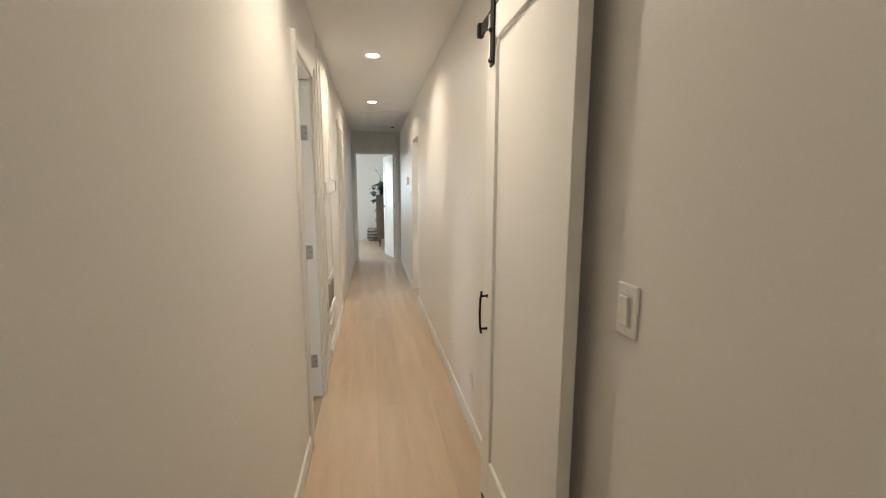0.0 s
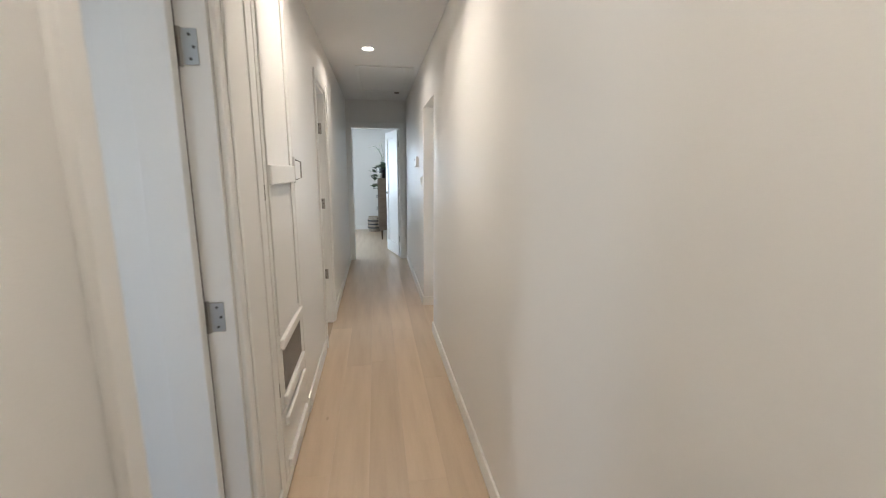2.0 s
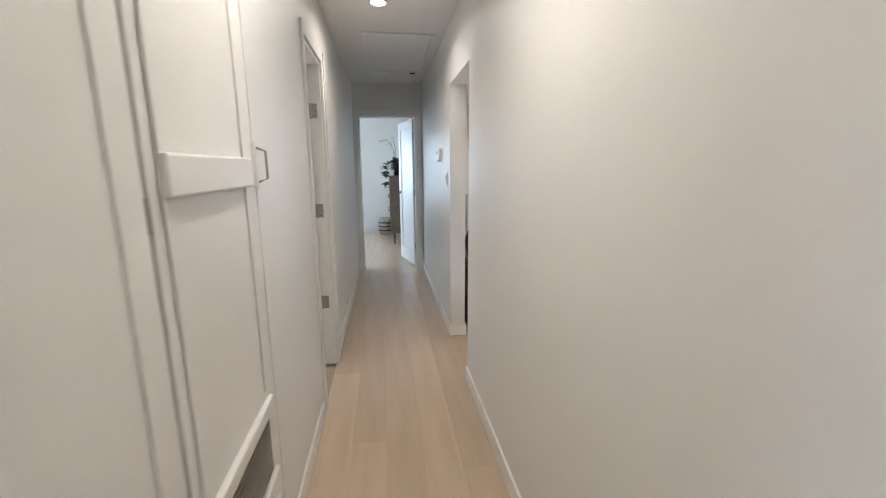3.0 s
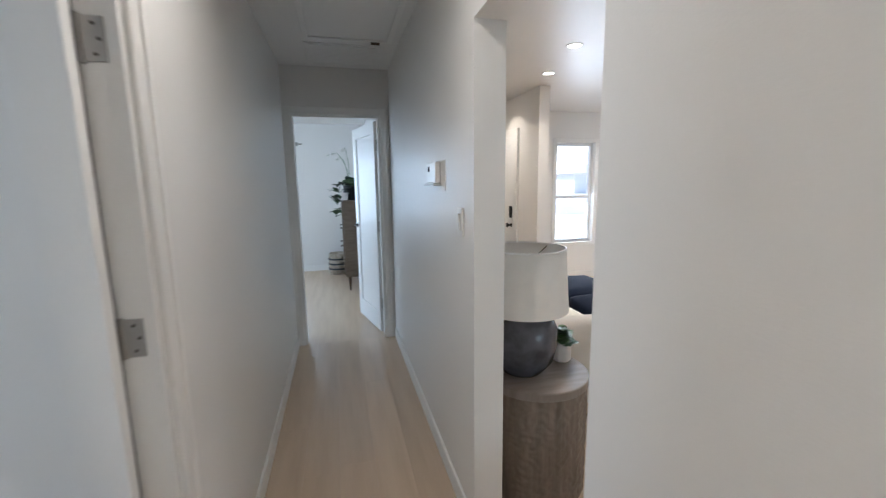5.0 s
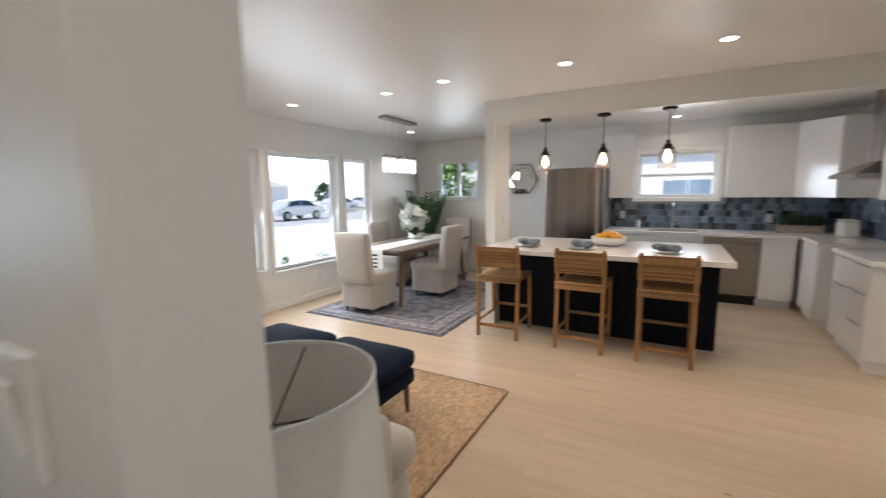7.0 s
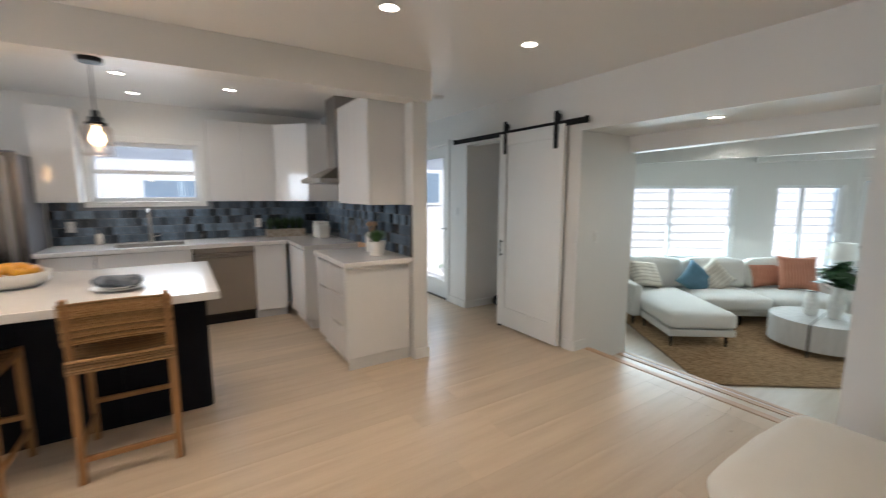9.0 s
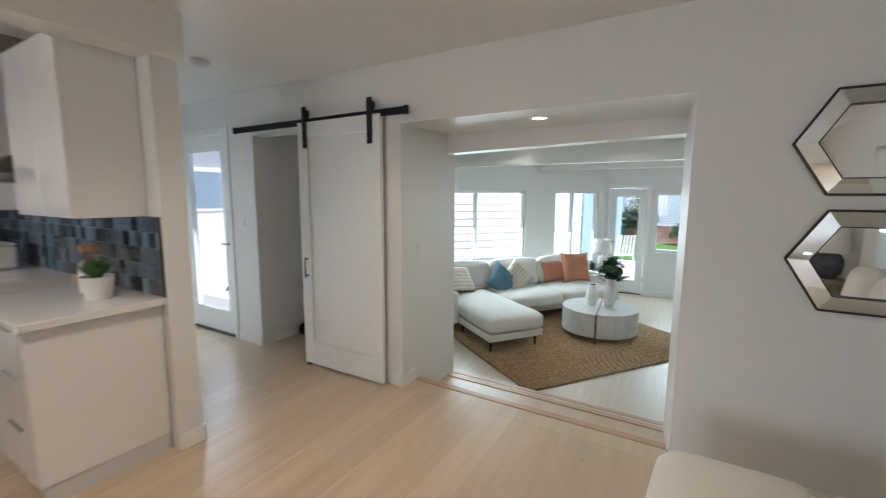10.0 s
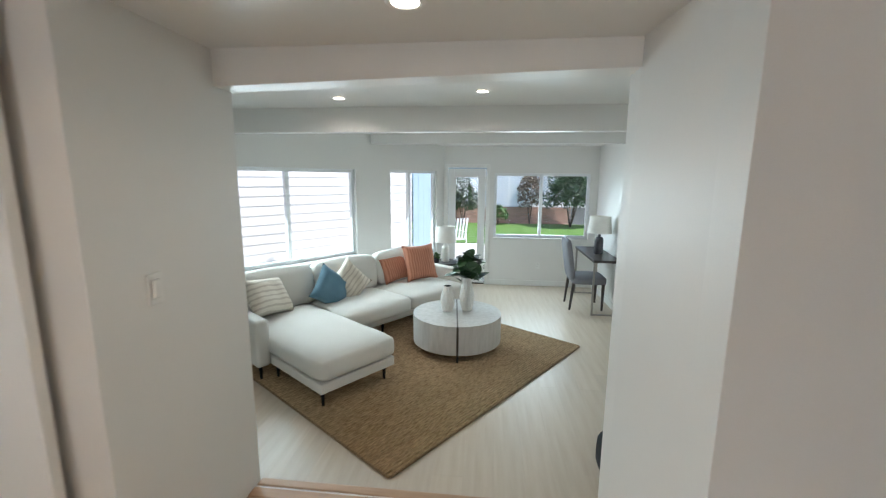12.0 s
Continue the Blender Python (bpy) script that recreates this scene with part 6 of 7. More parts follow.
art = thing("framed_art", pose(R + T, 3.9, 1.48, 0, 0, -90), "large blue and grey abstract painting in a thin dark frame", "painting")
part("canvas", B(-0.66, 0.66, 0.004, 0.03, -0.46, 0.46), M["art"], art)
for dims in ((-0.675, -0.66, -0.475, 0.475), (0.66, 0.675, -0.475, 0.475), (-0.66, 0.66, -0.475, -0.46), (-0.66, 0.66, 0.46, 0.475)):
    part("frame", B(dims[0], dims[1], 0.004, 0.04, dims[2], dims[3], bevel=0.003), M["bronze"], art)
wall_sofa = thing("wall_sofa", pose(0.66, 3.34, 0), "cream sofa with loose cushions below the large painting", "sofa")
part("base", soft_box(0.84, 1.16, 0.2, 0.004, 0.04, 6, 8), M["cream"], wall_sofa, at=pose(0.42, 0.58, 0.1))
part("back", soft_box(0.17, 1.16, 0.62, 0.008, 0.05, 8, 9), M["cream"], wall_sofa, at=pose(0.09, 0.58, 0.1))
for i in range(2):
    part("seat_cushion", soft_box(0.66, 0.57, 0.17, 0.02, 0.055, 8, i + 4), M["cream"], wall_sofa, at=pose(0.51, 0.29 + i * 0.58, 0.285))
    part("back_cushion", soft_box(0.19, 0.56, 0.44, 0.035, 0.07, 8, i + 14), M["cream"], wall_sofa, at=pose(0.27, 0.29 + i * 0.58, 0.44, 0, -10, 0))
for x in (0.08, 0.76):
    for y in (0.08, 1.08):
        part("leg", bar((x, y, 0), (x, y, 0.11), 0.03, 0.03, 0.045, 0.045), M["espresso"], wall_sofa)
# ---- den ----
U, V = Vector((-0.582, -0.813, 0)), Vector((0.813, -0.582, 0))
DEN_TURN = math.degrees(math.atan2(U.y, U.x))
SOFA = Matrix.Translation((4.13, 0.02, DEN + 0.014)) @ Matrix.Rotation(radians(DEN_TURN), 4, "Z")
# in the sofa's own frame x runs along its length and y towards the wall
rug("jute_rug", Matrix.Translation((3.42 + U.x * 1.37 + V.x * 1.5, 0.77 + U.y * 1.37 + V.y * 1.5, DEN)) @ Matrix.Rotation(radians(DEN_TURN), 4, "Z"), 2.74, 3.0, 0.012, M["jute"], "large brown braided jute rug under the den sofa", 120)
so = thing("sectional_sofa", SOFA, "ivory sectional sofa with a chaise and black legs", "sofa")
part("chaise_base", B(-0.09, 0.66, -0.10, 0.78, 0.14, 0.225, bevel=0.012), M["sofa"], so)
part("sofa_base", B(-0.09, 2.62, 0.78, 1.66, 0.14, 0.225, bevel=0.012), M["sofa"], so)
part("chaise_cushion", soft_box(0.77, 1.52, 0.2, 0.02, 0.06, 10, 1), M["sofa"], so, at=pose(0.29, 0.645, 0.225))
for i in range(2):
    part("seat_cushion", soft_box(0.94, 0.76, 0.2, 0.025, 0.06, 9, i + 3), M["sofa"], so, at=pose(0.68 + 0.475 + i * 0.95, 1.04, 0.225))
for i in range(3):
    part("back_cushion", soft_box(0.86, 0.2, 0.43, 0.03, 0.065, 9, i + 8), M["sofa"], so, at=pose(0.33 + i * 0.9, 1.42, 0.40, -9, 0, 0))
part("back", B(-0.09, 2.62, 1.54, 1.68, 0.14, 0.68, bevel=0.03, segs=3), M["sofa"], so)
for x0, x1 in ((-0.22, -0.09), (2.62, 2.75)):
    part("arm", B(x0, x1, 0.70, 1.68, 0.14, 0.57, bevel=0.03, segs=3), M["sofa"], so)
for x, y in ((-0.03, -0.02), (0.60, -0.02), (-0.03, 0.72), (-0.16, 0.78), (-0.16, 1.6), (1.3, 0.84), (2.68, 0.78), (2.68, 1.6), (1.3, 1.6)):
    part("leg", tube([(x, y, 0), (x, y, 0.14)], 0.011, 10, r_end=0.018), M["black"], so)


def scatter(mat, x, y, z, w, h, tilt, turn, roll, label, seed):
    p = tagged(mesh_ob("throw_pillow", pillow_mesh(w, h, 0.16, seed), M[mat]), label, "pillow", "pillows on the den sofa")
    p.matrix_basis = SOFA @ pose(x, y, z, tilt, roll, turn)


scatter("stripe", 0.16, 1.08, 0.46, 0.54, 0.42, -34, 22, 8, "cream striped throw pillow on the sofa", 1)
scatter("blue", 0.74, 1.14, 0.40, 0.46, 0.44, -24, -10, 38, "slate blue throw pillow on the sofa", 2)
scatter("stripe", 1.26, 1.16, 0.42, 0.46, 0.44, -22, 8, -38, "cream woven throw pillow on the sofa", 3)
scatter("rust", 1.98, 1.30, 0.44, 0.50, 0.36, -20, 5, -3, "rust striped lumbar pillow on the sofa", 4)
scatter("rust", 2.22, 1.08, 0.44, 0.50, 0.50, -18, -12, 0, "terracotta throw pillow on the sofa", 5)

TABLE = (3.17, -1.33)
ct = thing("coffee_table", pose(TABLE[0], TABLE[1], DEN + 0.013, 0, 0, 5), "round whitewashed drum coffee table with metal bands", "coffee table")
R2 = 0.475
for s in (-1, 1):
    bm = bmesh.new()
    arc = [(s * (0.008 + (R2 - 0.008) * math.sin(a)), R2 * math.cos(a)) for a in [math.pi * k / 24 for k in range(25)]]
    lo, hi = [bm.verts.new((x, y, 0.075)) for x, y in arc], [bm.verts.new((x, y, 0.374)) for x, y in arc]
    bm.faces.new(lo), bm.faces.new(hi)
    for k in range(25):
        n = (k + 1) % 25
        bm.faces.new((lo[k], lo[n], hi[n], hi[k]))
    bmesh.ops.recalc_face_normals(bm, faces=bm.faces)
    part("half_drum", bm, M["coffee"], ct)
part("band", B(-0.008, 0.008, -R2 - 0.004, R2 + 0.004, 0.07, 0.376), M["bronze"], ct, "dark metal band across the table")
for a in (90, 210, 330, 270):
    x, y = (R2 - 0.004) * math.cos(radians(a)), (R2 - 0.004) * math.sin(radians(a))
    part("leg", B(-0.011, 0.011, -0.011, 0.011, 0, 0.374 if a in (90, 270) else 0.12, bevel=0.002), M["bronze"], ct, at=pose(x, y, 0, 0, 0, a))


def vase(m, r, h, label):
    d = thing("vase", m, label, "vase", "vases on the coffee table")
    bm = bmesh.new()
    n, rows = 72, 40
    prof = lambda t: r * (0.78 + 0.28 * math.sin(math.pi * min(1, t * 1.15) ** 0.9) - 0.38 * max(0, t - 0.55))
    rings = []
    for k in range(rows + 1):
        t = k / rows
        ring = []
        for i in range(n):
            a = 2 * math.pi * i / n
            facet = abs(math.cos(6 * a + 9 * t)) * abs(math.cos(6 * a - 9 * t))
            rr = prof(t) * (0.93 + 0.13 * facet)
            ring.append(bm.verts.new((rr * math.cos(a), rr * math.sin(a), h * t)))
        rings.append(ring)
    for a, b in zip(rings, rings[1:]):
        for i in range(n):
            bm.faces.new((a[i], a[(i + 1) % n], b[(i + 1) % n], b[i]))
    bm.faces.new(rings[0])
    part("body", bm, M["ceramic"], d, smooth=True)
    # inside of the mouth, its shade given by a near-black colour
    part("neck", lathe([(prof(1) * 0.99, h - 0.002), (prof(1) * 0.85, h), (prof(1) * 0.8, h - 0.06), (0, h - 0.07)], 28), M["dark"], d)
    return d


TOPZ = DEN + 0.013 + 0.3745
vase(pose(3.28, -1.36, TOPZ), 0.07, 0.28, "short white carved ceramic vase")
tall = vase(pose(3.07, -1.42, TOPZ), 0.072, 0.365, "tall white carved vase holding leafy branches")
part("leaves", leaf_bunch(64, 0.19, 0.30, 0.18, 21), M["leaf"], tall, "glossy fiddle leaves", at=pose(0, 0, 0.34))

st = thing("end_table", pose(3.52, -3.2, DEN), "round dark end table on thin black legs", "side table")
part("top", lathe([(0, 0.535), (0.235, 0.535), (0.24, 0.54), (0.24, 0.56), (0.235, 0.565), (0, 0.565)], 40), M["espresso"], st)
for i in range(3):
    a = i * 2.094
    part("leg", tube([(0.2 * math.cos(a), 0.2 * math.sin(a), 0), (0.19 * math.cos(a), 0.19 * math.sin(a), 0.54)], 0.009), M["black"], st)
part("ring", tube([(0.2 * math.cos(k * 0.314), 0.2 * math.sin(k * 0.314), 0.08) for k in range(21)], 0.005, 6), M["black"], st)


def white_lamp(m, label, base="ceramic"):
    d = thing("table_lamp", m, label, "lamp")
    part("base", lathe([(0, 0), (0.055, 0), (0.062, 0.01), (0.06, 0.2), (0.05, 0.235), (0.02, 0.25), (0.012, 0.3), (0, 0.3)], 28), M[base], d, smooth=True)
    part("stem", tube([(0, 0, 0.28), (0, 0, 0.42)], 0.006), M["nickel"], d)
    part("shade", lathe([(0.165, 0.3), (0.14, 0.54), (0.137, 0.54), (0.162, 0.3)], 40), M["shade"], d, "tapered white fabric shade", smooth=True)
    return d


white_lamp(pose(3.50, -3.23, DEN + 0.565), "white ceramic lamp with a tapered shade on the end table")
pot_plant(pose(3.62, -3.06, DEN + 0.565), 0.05, 0.085, leaf_bunch(60, 0.08, 0.09, 0.045, 31), "small green plant in a grey pot on the end table", "glaze")

dk = thing("desk", pose(0, 0, DEN), "dark wood desk on slim metal legs", "desk")
part("top", B(1.10, 1.46, -3.75, -2.55, 0.73, 0.765, bevel=0.004), M["espresso"], dk)
for y in (-3.72, -2.58):
    for x in (1.12, 1.44):
        part("leg", B(x - 0.012, x + 0.012, y - 0.012, y + 0.012, 0, 0.73), M["nickel"], dk)
    part("foot_bar", B(1.12, 1.44, y - 0.01, y + 0.01, 0.0, 0.02), M["nickel"], dk)
white_lamp(pose(1.27, -3.1, DEN + 0.765), "grey ceramic lamp with a white shade on the desk", "glaze")
chr_ = thing("desk_chair", pose(1.47, -3.0, DEN, 0, 0, 180), "grey upholstered parsons chair with dark legs", "chair")
part("seat", soft_box(0.46, 0.48, 0.11, 0.012, 0.035, 6, 4), M["chair_grey"], chr_, at=pose(0.03, 0, 0.37))
part("backrest", soft_box(0.08, 0.46, 0.58, 0.008, 0.035, 8, 9), M["chair_grey"], chr_, at=pose(-0.19, 0, 0.42, 0, -9, 0))
for x, lean in ((-0.18, -0.04), (0.22, 0.0)):
    for y in (-0.2, 0.2):
        part("leg", bar((x + lean, y, 0), (x, y, 0.39), 0.026, 0.026, 0.04, 0.04), M["espresso"], chr_)
bag = thing("backpack", pose(1.97, 0.62, DEN), "black fabric backpack standing by the wall", "bag")
part("body", soft_box(0.2, 0.3, 0.45, 0.03, 0.08, 8, 6, 0.01), M["fabric_black"], bag)
part("pocket", soft_box(0.08, 0.22, 0.22, 0.02, 0.035, 6, 2, 0.008), M["fabric_black"], bag, at=pose(0.13, 0, 0.05))
part("strap", tube([(0.0, 0.06, 0.44), (0.0, 0.05, 0.5), (0.0, -0.05, 0.5), (0.0, -0.06, 0.44)], 0.008), M["fabric_black"], bag)

# ---- bedroom beyond the hallway ----
dr = thing("dresser", pose(0.08, 9.72, 0), "mid-brown wooden dresser on tapered legs", "dresser")
part("body", B(0, 0.40, 0, 1.1, 0.2, 1.24, bevel=0.006), M["oakdark"], dr)
for i in range(4):
    f = part("drawer", B(-0.018, 0.0, 0.02, 1.08, 0.225 + i * 0.25, 0.465 + i * 0.25, bevel=0.004), M["oakdark"], dr)
    for y in (0.3, 0.8):
        part("knob", lathe([(0.008, 0), (0.008, 0.015), (0.016, 0.02), (0.016, 0.028), (0, 0.03)], 14), M["bronze"], f, at=pose(-0.018, y, 0.345 + i * 0.25, 0, -90))
for x in (0.05, 0.35):
    for y in (0.06, 1.04):
        part("leg", tube([(x, y, 0), (x, y, 0.2)], 0.012, 10, r_end=0.024), M["walnut"], dr)
pot = thing("orchid", pose(0.2, 9.95, 1.24), "white orchid in a black pot on the dresser", "plant")
part("pot", lathe([(0, 0), (0.09, 0), (0.1, 0.015), (0.1, 0.19), (0.09, 0.19), (0.088, 0.16), (0, 0.16)], 28), M["black"], pot)
part("leaves", leaf_bunch(9, 0.2, 0.1, 0.24, 41), M["leaf"], pot, at=pose(0, 0, 0.17))
for s in range(3):
    a = 2.2 + s * 1.1
    pts = [(0.02 * math.cos(a), 0.02 * math.sin(a), 0.16), (0.05 * math.cos(a), 0.05 * math.sin(a), 0.4 + 0.05 * s), (0.16 * math.cos(a), 0.16 * math.sin(a), 0.58 + 0.05 * s), (0.3 * math.cos(a), 0.3 * math.sin(a), 0.55 + 0.04 * s)]
    sp = part("stem", tube(pts, 0.003, 6), M["leaf_light"], pot)
    for k in range(5):
        t = 0.3 + 0.16 * k
        p = Vector(pts[2]).lerp(Vector(pts[3]), t)
        bm = bmesh.new()
        for q in range(5):
            b = q * 1.2566
            vs = [bm.verts.new(c) for c in ((0, 0, 0), (0.02 * math.cos(b - 0.5), 0.02 * math.sin(b - 0.5), 0.006), (0.036 * math.cos(b), 0.036 * math.sin(b), 0.0), (0.02 * math.cos(b + 0.5), 0.02 * math.sin(b + 0.5), 0.006))]
            bm.faces.new(vs)
        part("blossom", bm, M["petal"], sp, at=Matrix.Translation(p) @ pose(0, 0, 0, 70, 20 * k, 40 * k))
vine = thing("trailing_plant", pose(0.10, 9.82, 1.24), "trailing dark green plant hanging over the dresser", "plant")
part("pot", lathe([(0, 0), (0.05, 0), (0.06, 0.1), (0.05, 0.1), (0, 0.09)], 20), M["ceramic"], vine)
for k in range(3):
    part("leaves", leaf_bunch(9, 0.16, 0.14, 0.12, 50 + k), M["leaf"], vine, at=pose(-0.06 - 0.03 * k, 0.0, 0.1 - 0.16 * k))
bk = thing("wicker_basket", pose(-0.02, 10.98, 0), "striped wicker basket on the bedroom floor", "basket")
part("body", lathe([(0, 0), (0.13, 0), (0.16, 0.12), (0.15, 0.34), (0.14, 0.34), (0.15, 0.13), (0, 0.02)], 28), M["basket"], bk, smooth=True)
for z in (0.08, 0.16, 0.24):
    part("stripe", lathe([(0.162, z), (0.163, z + 0.03)], 28), M["ink"], bk)
rodd = thing("curtain_rod", pose(-0.62, 11.27, 2.1), "short nickel curtain rod bracket over the bedroom window", "curtain rod")
part("rod", tube([(-1.2, 0, 0), (0.12, 0, 0)], 0.012), M["nickel"], rodd)
part("bracket", B(0.0, 0.06, -0.02, 0.03, -0.03, 0.03, bevel=0.004), M["nickel"], rodd)

# ---- outdoors ----
GROUND = -0.42
structure("ground", B(-400, 400, -400, 400, GROUND - 1, GROUND), M["concrete"], "pale concrete ground round the house", "ground")
structure("lawn", B(-6, 12, -14.8, -9.2, GROUND, GROUND + 0.03), M["lawn"], "bright green clipped back lawn", "lawn")
structure("road", B(-200, 200, 25.0, 33.5, GROUND, GROUND + 0.015), M["asphalt"], "asphalt street in front of the house", "road")


def clump(m, n, r, h, size, seed, label, mat="leaf", name="shrub"):
    d = thing(name, m, label, "shrub")
    rnd = random.Random(seed)
    for k in range(4):
        part("branch", tube([(0, 0, 0), (rnd.uniform(-0.3, 0.3) * r, rnd.uniform(-0.3, 0.3) * r, h * 0.4), (rnd.uniform(-0.6, 0.6) * r, rnd.uniform(-0.6, 0.6) * r, h * 0.8)], 0.03 * r, 6, r_end=0.008 * r), M["soil"], d)
    bm = bmesh.new()
    for i in range(n):
        a, e = rnd.uniform(0, 6.283), rnd.uniform(-0.5, 1.5)
        q = rnd.uniform(0.55, 1.08) * (0.85 + 0.25 * noise.noise(Vector((math.cos(a) * 2 + seed, math.sin(a) * 2, e * 2))))
        c = Vector((math.cos(a) * math.cos(e) * r * q, math.sin(a) * math.cos(e) * r * q, h * 0.5 + math.sin(e) * h * 0.5 * q))
        s = size * rnd.uniform(0.6, 1.2)
        o = Vector((rnd.uniform(-1, 1), rnd.uniform(-1, 1), rnd.uniform(-0.6, 0.8))).normalized()
        w = o.cross(Vector((rnd.uniform(-1, 1), rnd.uniform(-1, 1), 1))).normalized()
        vs = [bm.verts.new(p) for p in (c - o * s, c + w * s * 0.45, c + o * s, c - w * s * 0.45)]
        bm.faces.new(vs)
    part("foliage", bm, M[mat], d)
    return d


# back garden: low brick wall, lattice fence and shrubs
garden_wall = thing("garden_wall", pose(0, -15.0, GROUND), "low red brick garden wall behind the lawn", "garden wall")
part("core", B(-6, 12, -0.2, -0.02, 0, 0.72), M["grout"], garden_wall)
fence = thing("lattice_fence", pose(0, -15.25, GROUND), "white diagonal lattice fence above the brick wall", "fence")
strip = bmesh.new()
box(strip, -0.022, 0.022, -0.006, 0.006, -1.05, 1.05)
me = bpy.data.meshes.new("lattice_strip")
strip.to_mesh(me)
strip.free()
me.materials.append(M["vinyl"])
for i in range(52):
    for s in (-1, 1):
        o = new("slat", me)
        o.parent = fence
        o.matrix_basis = pose(-1.5 + i * 0.135, 0.02 if s > 0 else 0.006, 1.5, 0, 45 * s, 0)
for z in (0.74, 2.24):
    part("rail", B(-6, 12, -0.03, 0.04, z - 0.04, z + 0.04), M["vinyl"], fence)
for i in range(10):
    part("post", B(-6 + i * 2 - 0.045, -6 + i * 2 + 0.045, -0.08, 0.01, 0, 2.3), M["vinyl"], fence)
clump(pose(3.95, -14.2, GROUND), 2000, 0.75, 2.0, 0.09, 1, "tall dark green shrub before the fence")
clump(pose(2.45, -14.3, GROUND), 450, 0.45, 0.9, 0.08, 2, "round green shrub before the brick wall", "leaf_light")
clump(pose(1.15, -14.6, GROUND), 1100, 0.6, 2.4, 0.09, 3, "climbing shrub with brown-red leaves", "oakdark")
clump(pose(-0.35, -13.7, GROUND), 3400, 1.1, 2.7, 0.1, 4, "large dark hedge beside the lawn")
clump(pose(-2.5, -13.4, GROUND), 2600, 1.2, 2.6, 0.1, 5, "large dark hedge beside the lawn")
clump(pose(5.6, -14.2, GROUND), 900, 0.9, 2.1, 0.1, 6, "dark green hedge before the fence")
pt = thing("patio_chair", pose(3.75, -7.2, GROUND, 0, 0, 35), "white metal patio chair outside the garden door", "chair")
for x in (-0.25, 0.25):
    part("frame", tube([(x, -0.28, 0), (x, -0.25, 0.6), (x, 0.25, 0.6), (x, 0.3, 0)], 0.016), M["vinyl"], pt)
for i in range(6):
    part("slat", B(-0.24, 0.24, -0.22 + i * 0.08, -0.16 + i * 0.08, 0.4, 0.42), M["vinyl"], pt)
for i in range(6):
    part("back_slat", bar((-0.22 + i * 0.088, 0.25, 0.42), (-0.22 + i * 0.088, 0.36, 0.95), 0.05, 0.015), M["vinyl"], pt)

far_wall = thing("back_neighbour", pose(0, -19.5, GROUND), "grey-blue rear wall of the house behind the garden", "house")
part("wall", B(-14, 18, -6, 0, 0, 3.6), M["blue_trim"], far_wall)
part("roof", B(-14.4, 18.4, -6.3, 0.4, 3.6, 3.8), M["roof"], far_wall)

# white clapboard garage beside the den
gar = thing("garage", WALL_A @ Matrix.Translation((0, -3.4, GROUND)), "white clapboard garage beside the den", "garage")
part("core", B(-2.48, 4.2, -4.0, -0.02, 0, 3.2), M["siding"], gar)
board = bmesh.new()
vs = [board.verts.new(p) for p in ((-2.48, -0.015, 0.02), (4.2, -0.015, 0.02), (4.2, 0.016, 0), (-2.48, 0.016, 0), (-2.48, -0.018, 0.2), (4.2, -0.018, 0.2), (4.2, 0.0, 0.2), (-2.48, 0.0, 0.2))]
for f in ((0, 1, 2, 3), (7, 6, 5, 4), (3, 2, 6, 7), (1, 5, 6, 2), (0, 3, 7, 4), (0, 4, 5, 1)):
    board.faces.new([vs[i] for i in f])
bmesh.ops.recalc_face_normals(board, faces=board.faces)
me = bpy.data.meshes.new("clapboard")
board.to_mesh(me)
board.free()
me.materials.append(M["siding"])
for i in range(16):
    o = new("clapboard", me)
    o.parent = gar
    o.matrix_basis = pose(0, 0, i * 0.19)
part("roof", B(-2.7, 4.5, -4.2, 0.35, 3.2, 3.4), M["roof"], gar)
shed = thing("side_gate", WALL_A @ Matrix.Translation((-4.02, -3.38, GROUND)), "pale blue side gate between the houses", "gate")
for i in range(8):
    part("board", B(i * 0.19, i * 0.19 + 0.186, 0, 0.03, 0, 2.4), M["gate"], shed)
part("rail", B(0, 1.51, -0.04, 0, 0.4, 0.5), M["gate"], shed)

# neighbour to the east
nb = thing("neighbour_building", pose(10.6, 0, GROUND), "white stuccoed neighbouring house with dark windows", "house")
part("wall", B(0, 5, -6, 11.6, 0, 3.0), M["stucco"], nb)
for y, w, z0, z1 in ((4.45, 1.0, 1.45, 2.15), (-0.75, 0.75, 1.58, 2.42), (10.5, 1.2, 1.3, 2.3)):
    wn = part("window", B(-0.03, 0.02, y, y + w, z0, z1, bevel=0.005), M["vinyl"], nb)
    part("pane", B(-0.04, -0.03, y + 0.06, y + w - 0.06, z0 + 0.06, z1 - 0.06), M["dim_glass"], wn)
part("roof", bar((2.5, -6.3, 3.26), (2.5, 11.9, 3.26), 5.4, 0.5), M["roof"], nb)
part("fascia", B(-0.25, -0.2, -6.3, 11.9, 2.95, 3.15), M["blue_trim"], nb)
yard = thing("planter_bed", pose(8.0, 0.3, GROUND), "low pale planter outside the side door", "planter")
part("edge", B(-0.5, 0.9, -0.5, 0.5, 0, 0.35, bevel=0.02), M["stucco"], yard)
clump(pose(8.2, 0.3, GROUND + 0.35), 420, 0.4, 0.22, 0.05, 14, "small green shrub in a pale planter", "leaf_light")
clump(pose(9.9, 10.2, GROUND), 650, 0.7, 3.2, 0.13, 15, "sunlit green shrub outside the dining window", "leaf_sun")
clump(pose(9.8, 8.9, GROUND), 260, 0.5, 2.6, 0.12, 16, "sunlit green shrub outside the dining window", "leaf_sun")


# glowing panel added beyond the street to whiten the sky there
structure("backdrop", B(-120, 160, 90, 90.5, GROUND, 26), M["sky_glow"], "glowing backdrop panel for the white sky over the street", "backdrop")


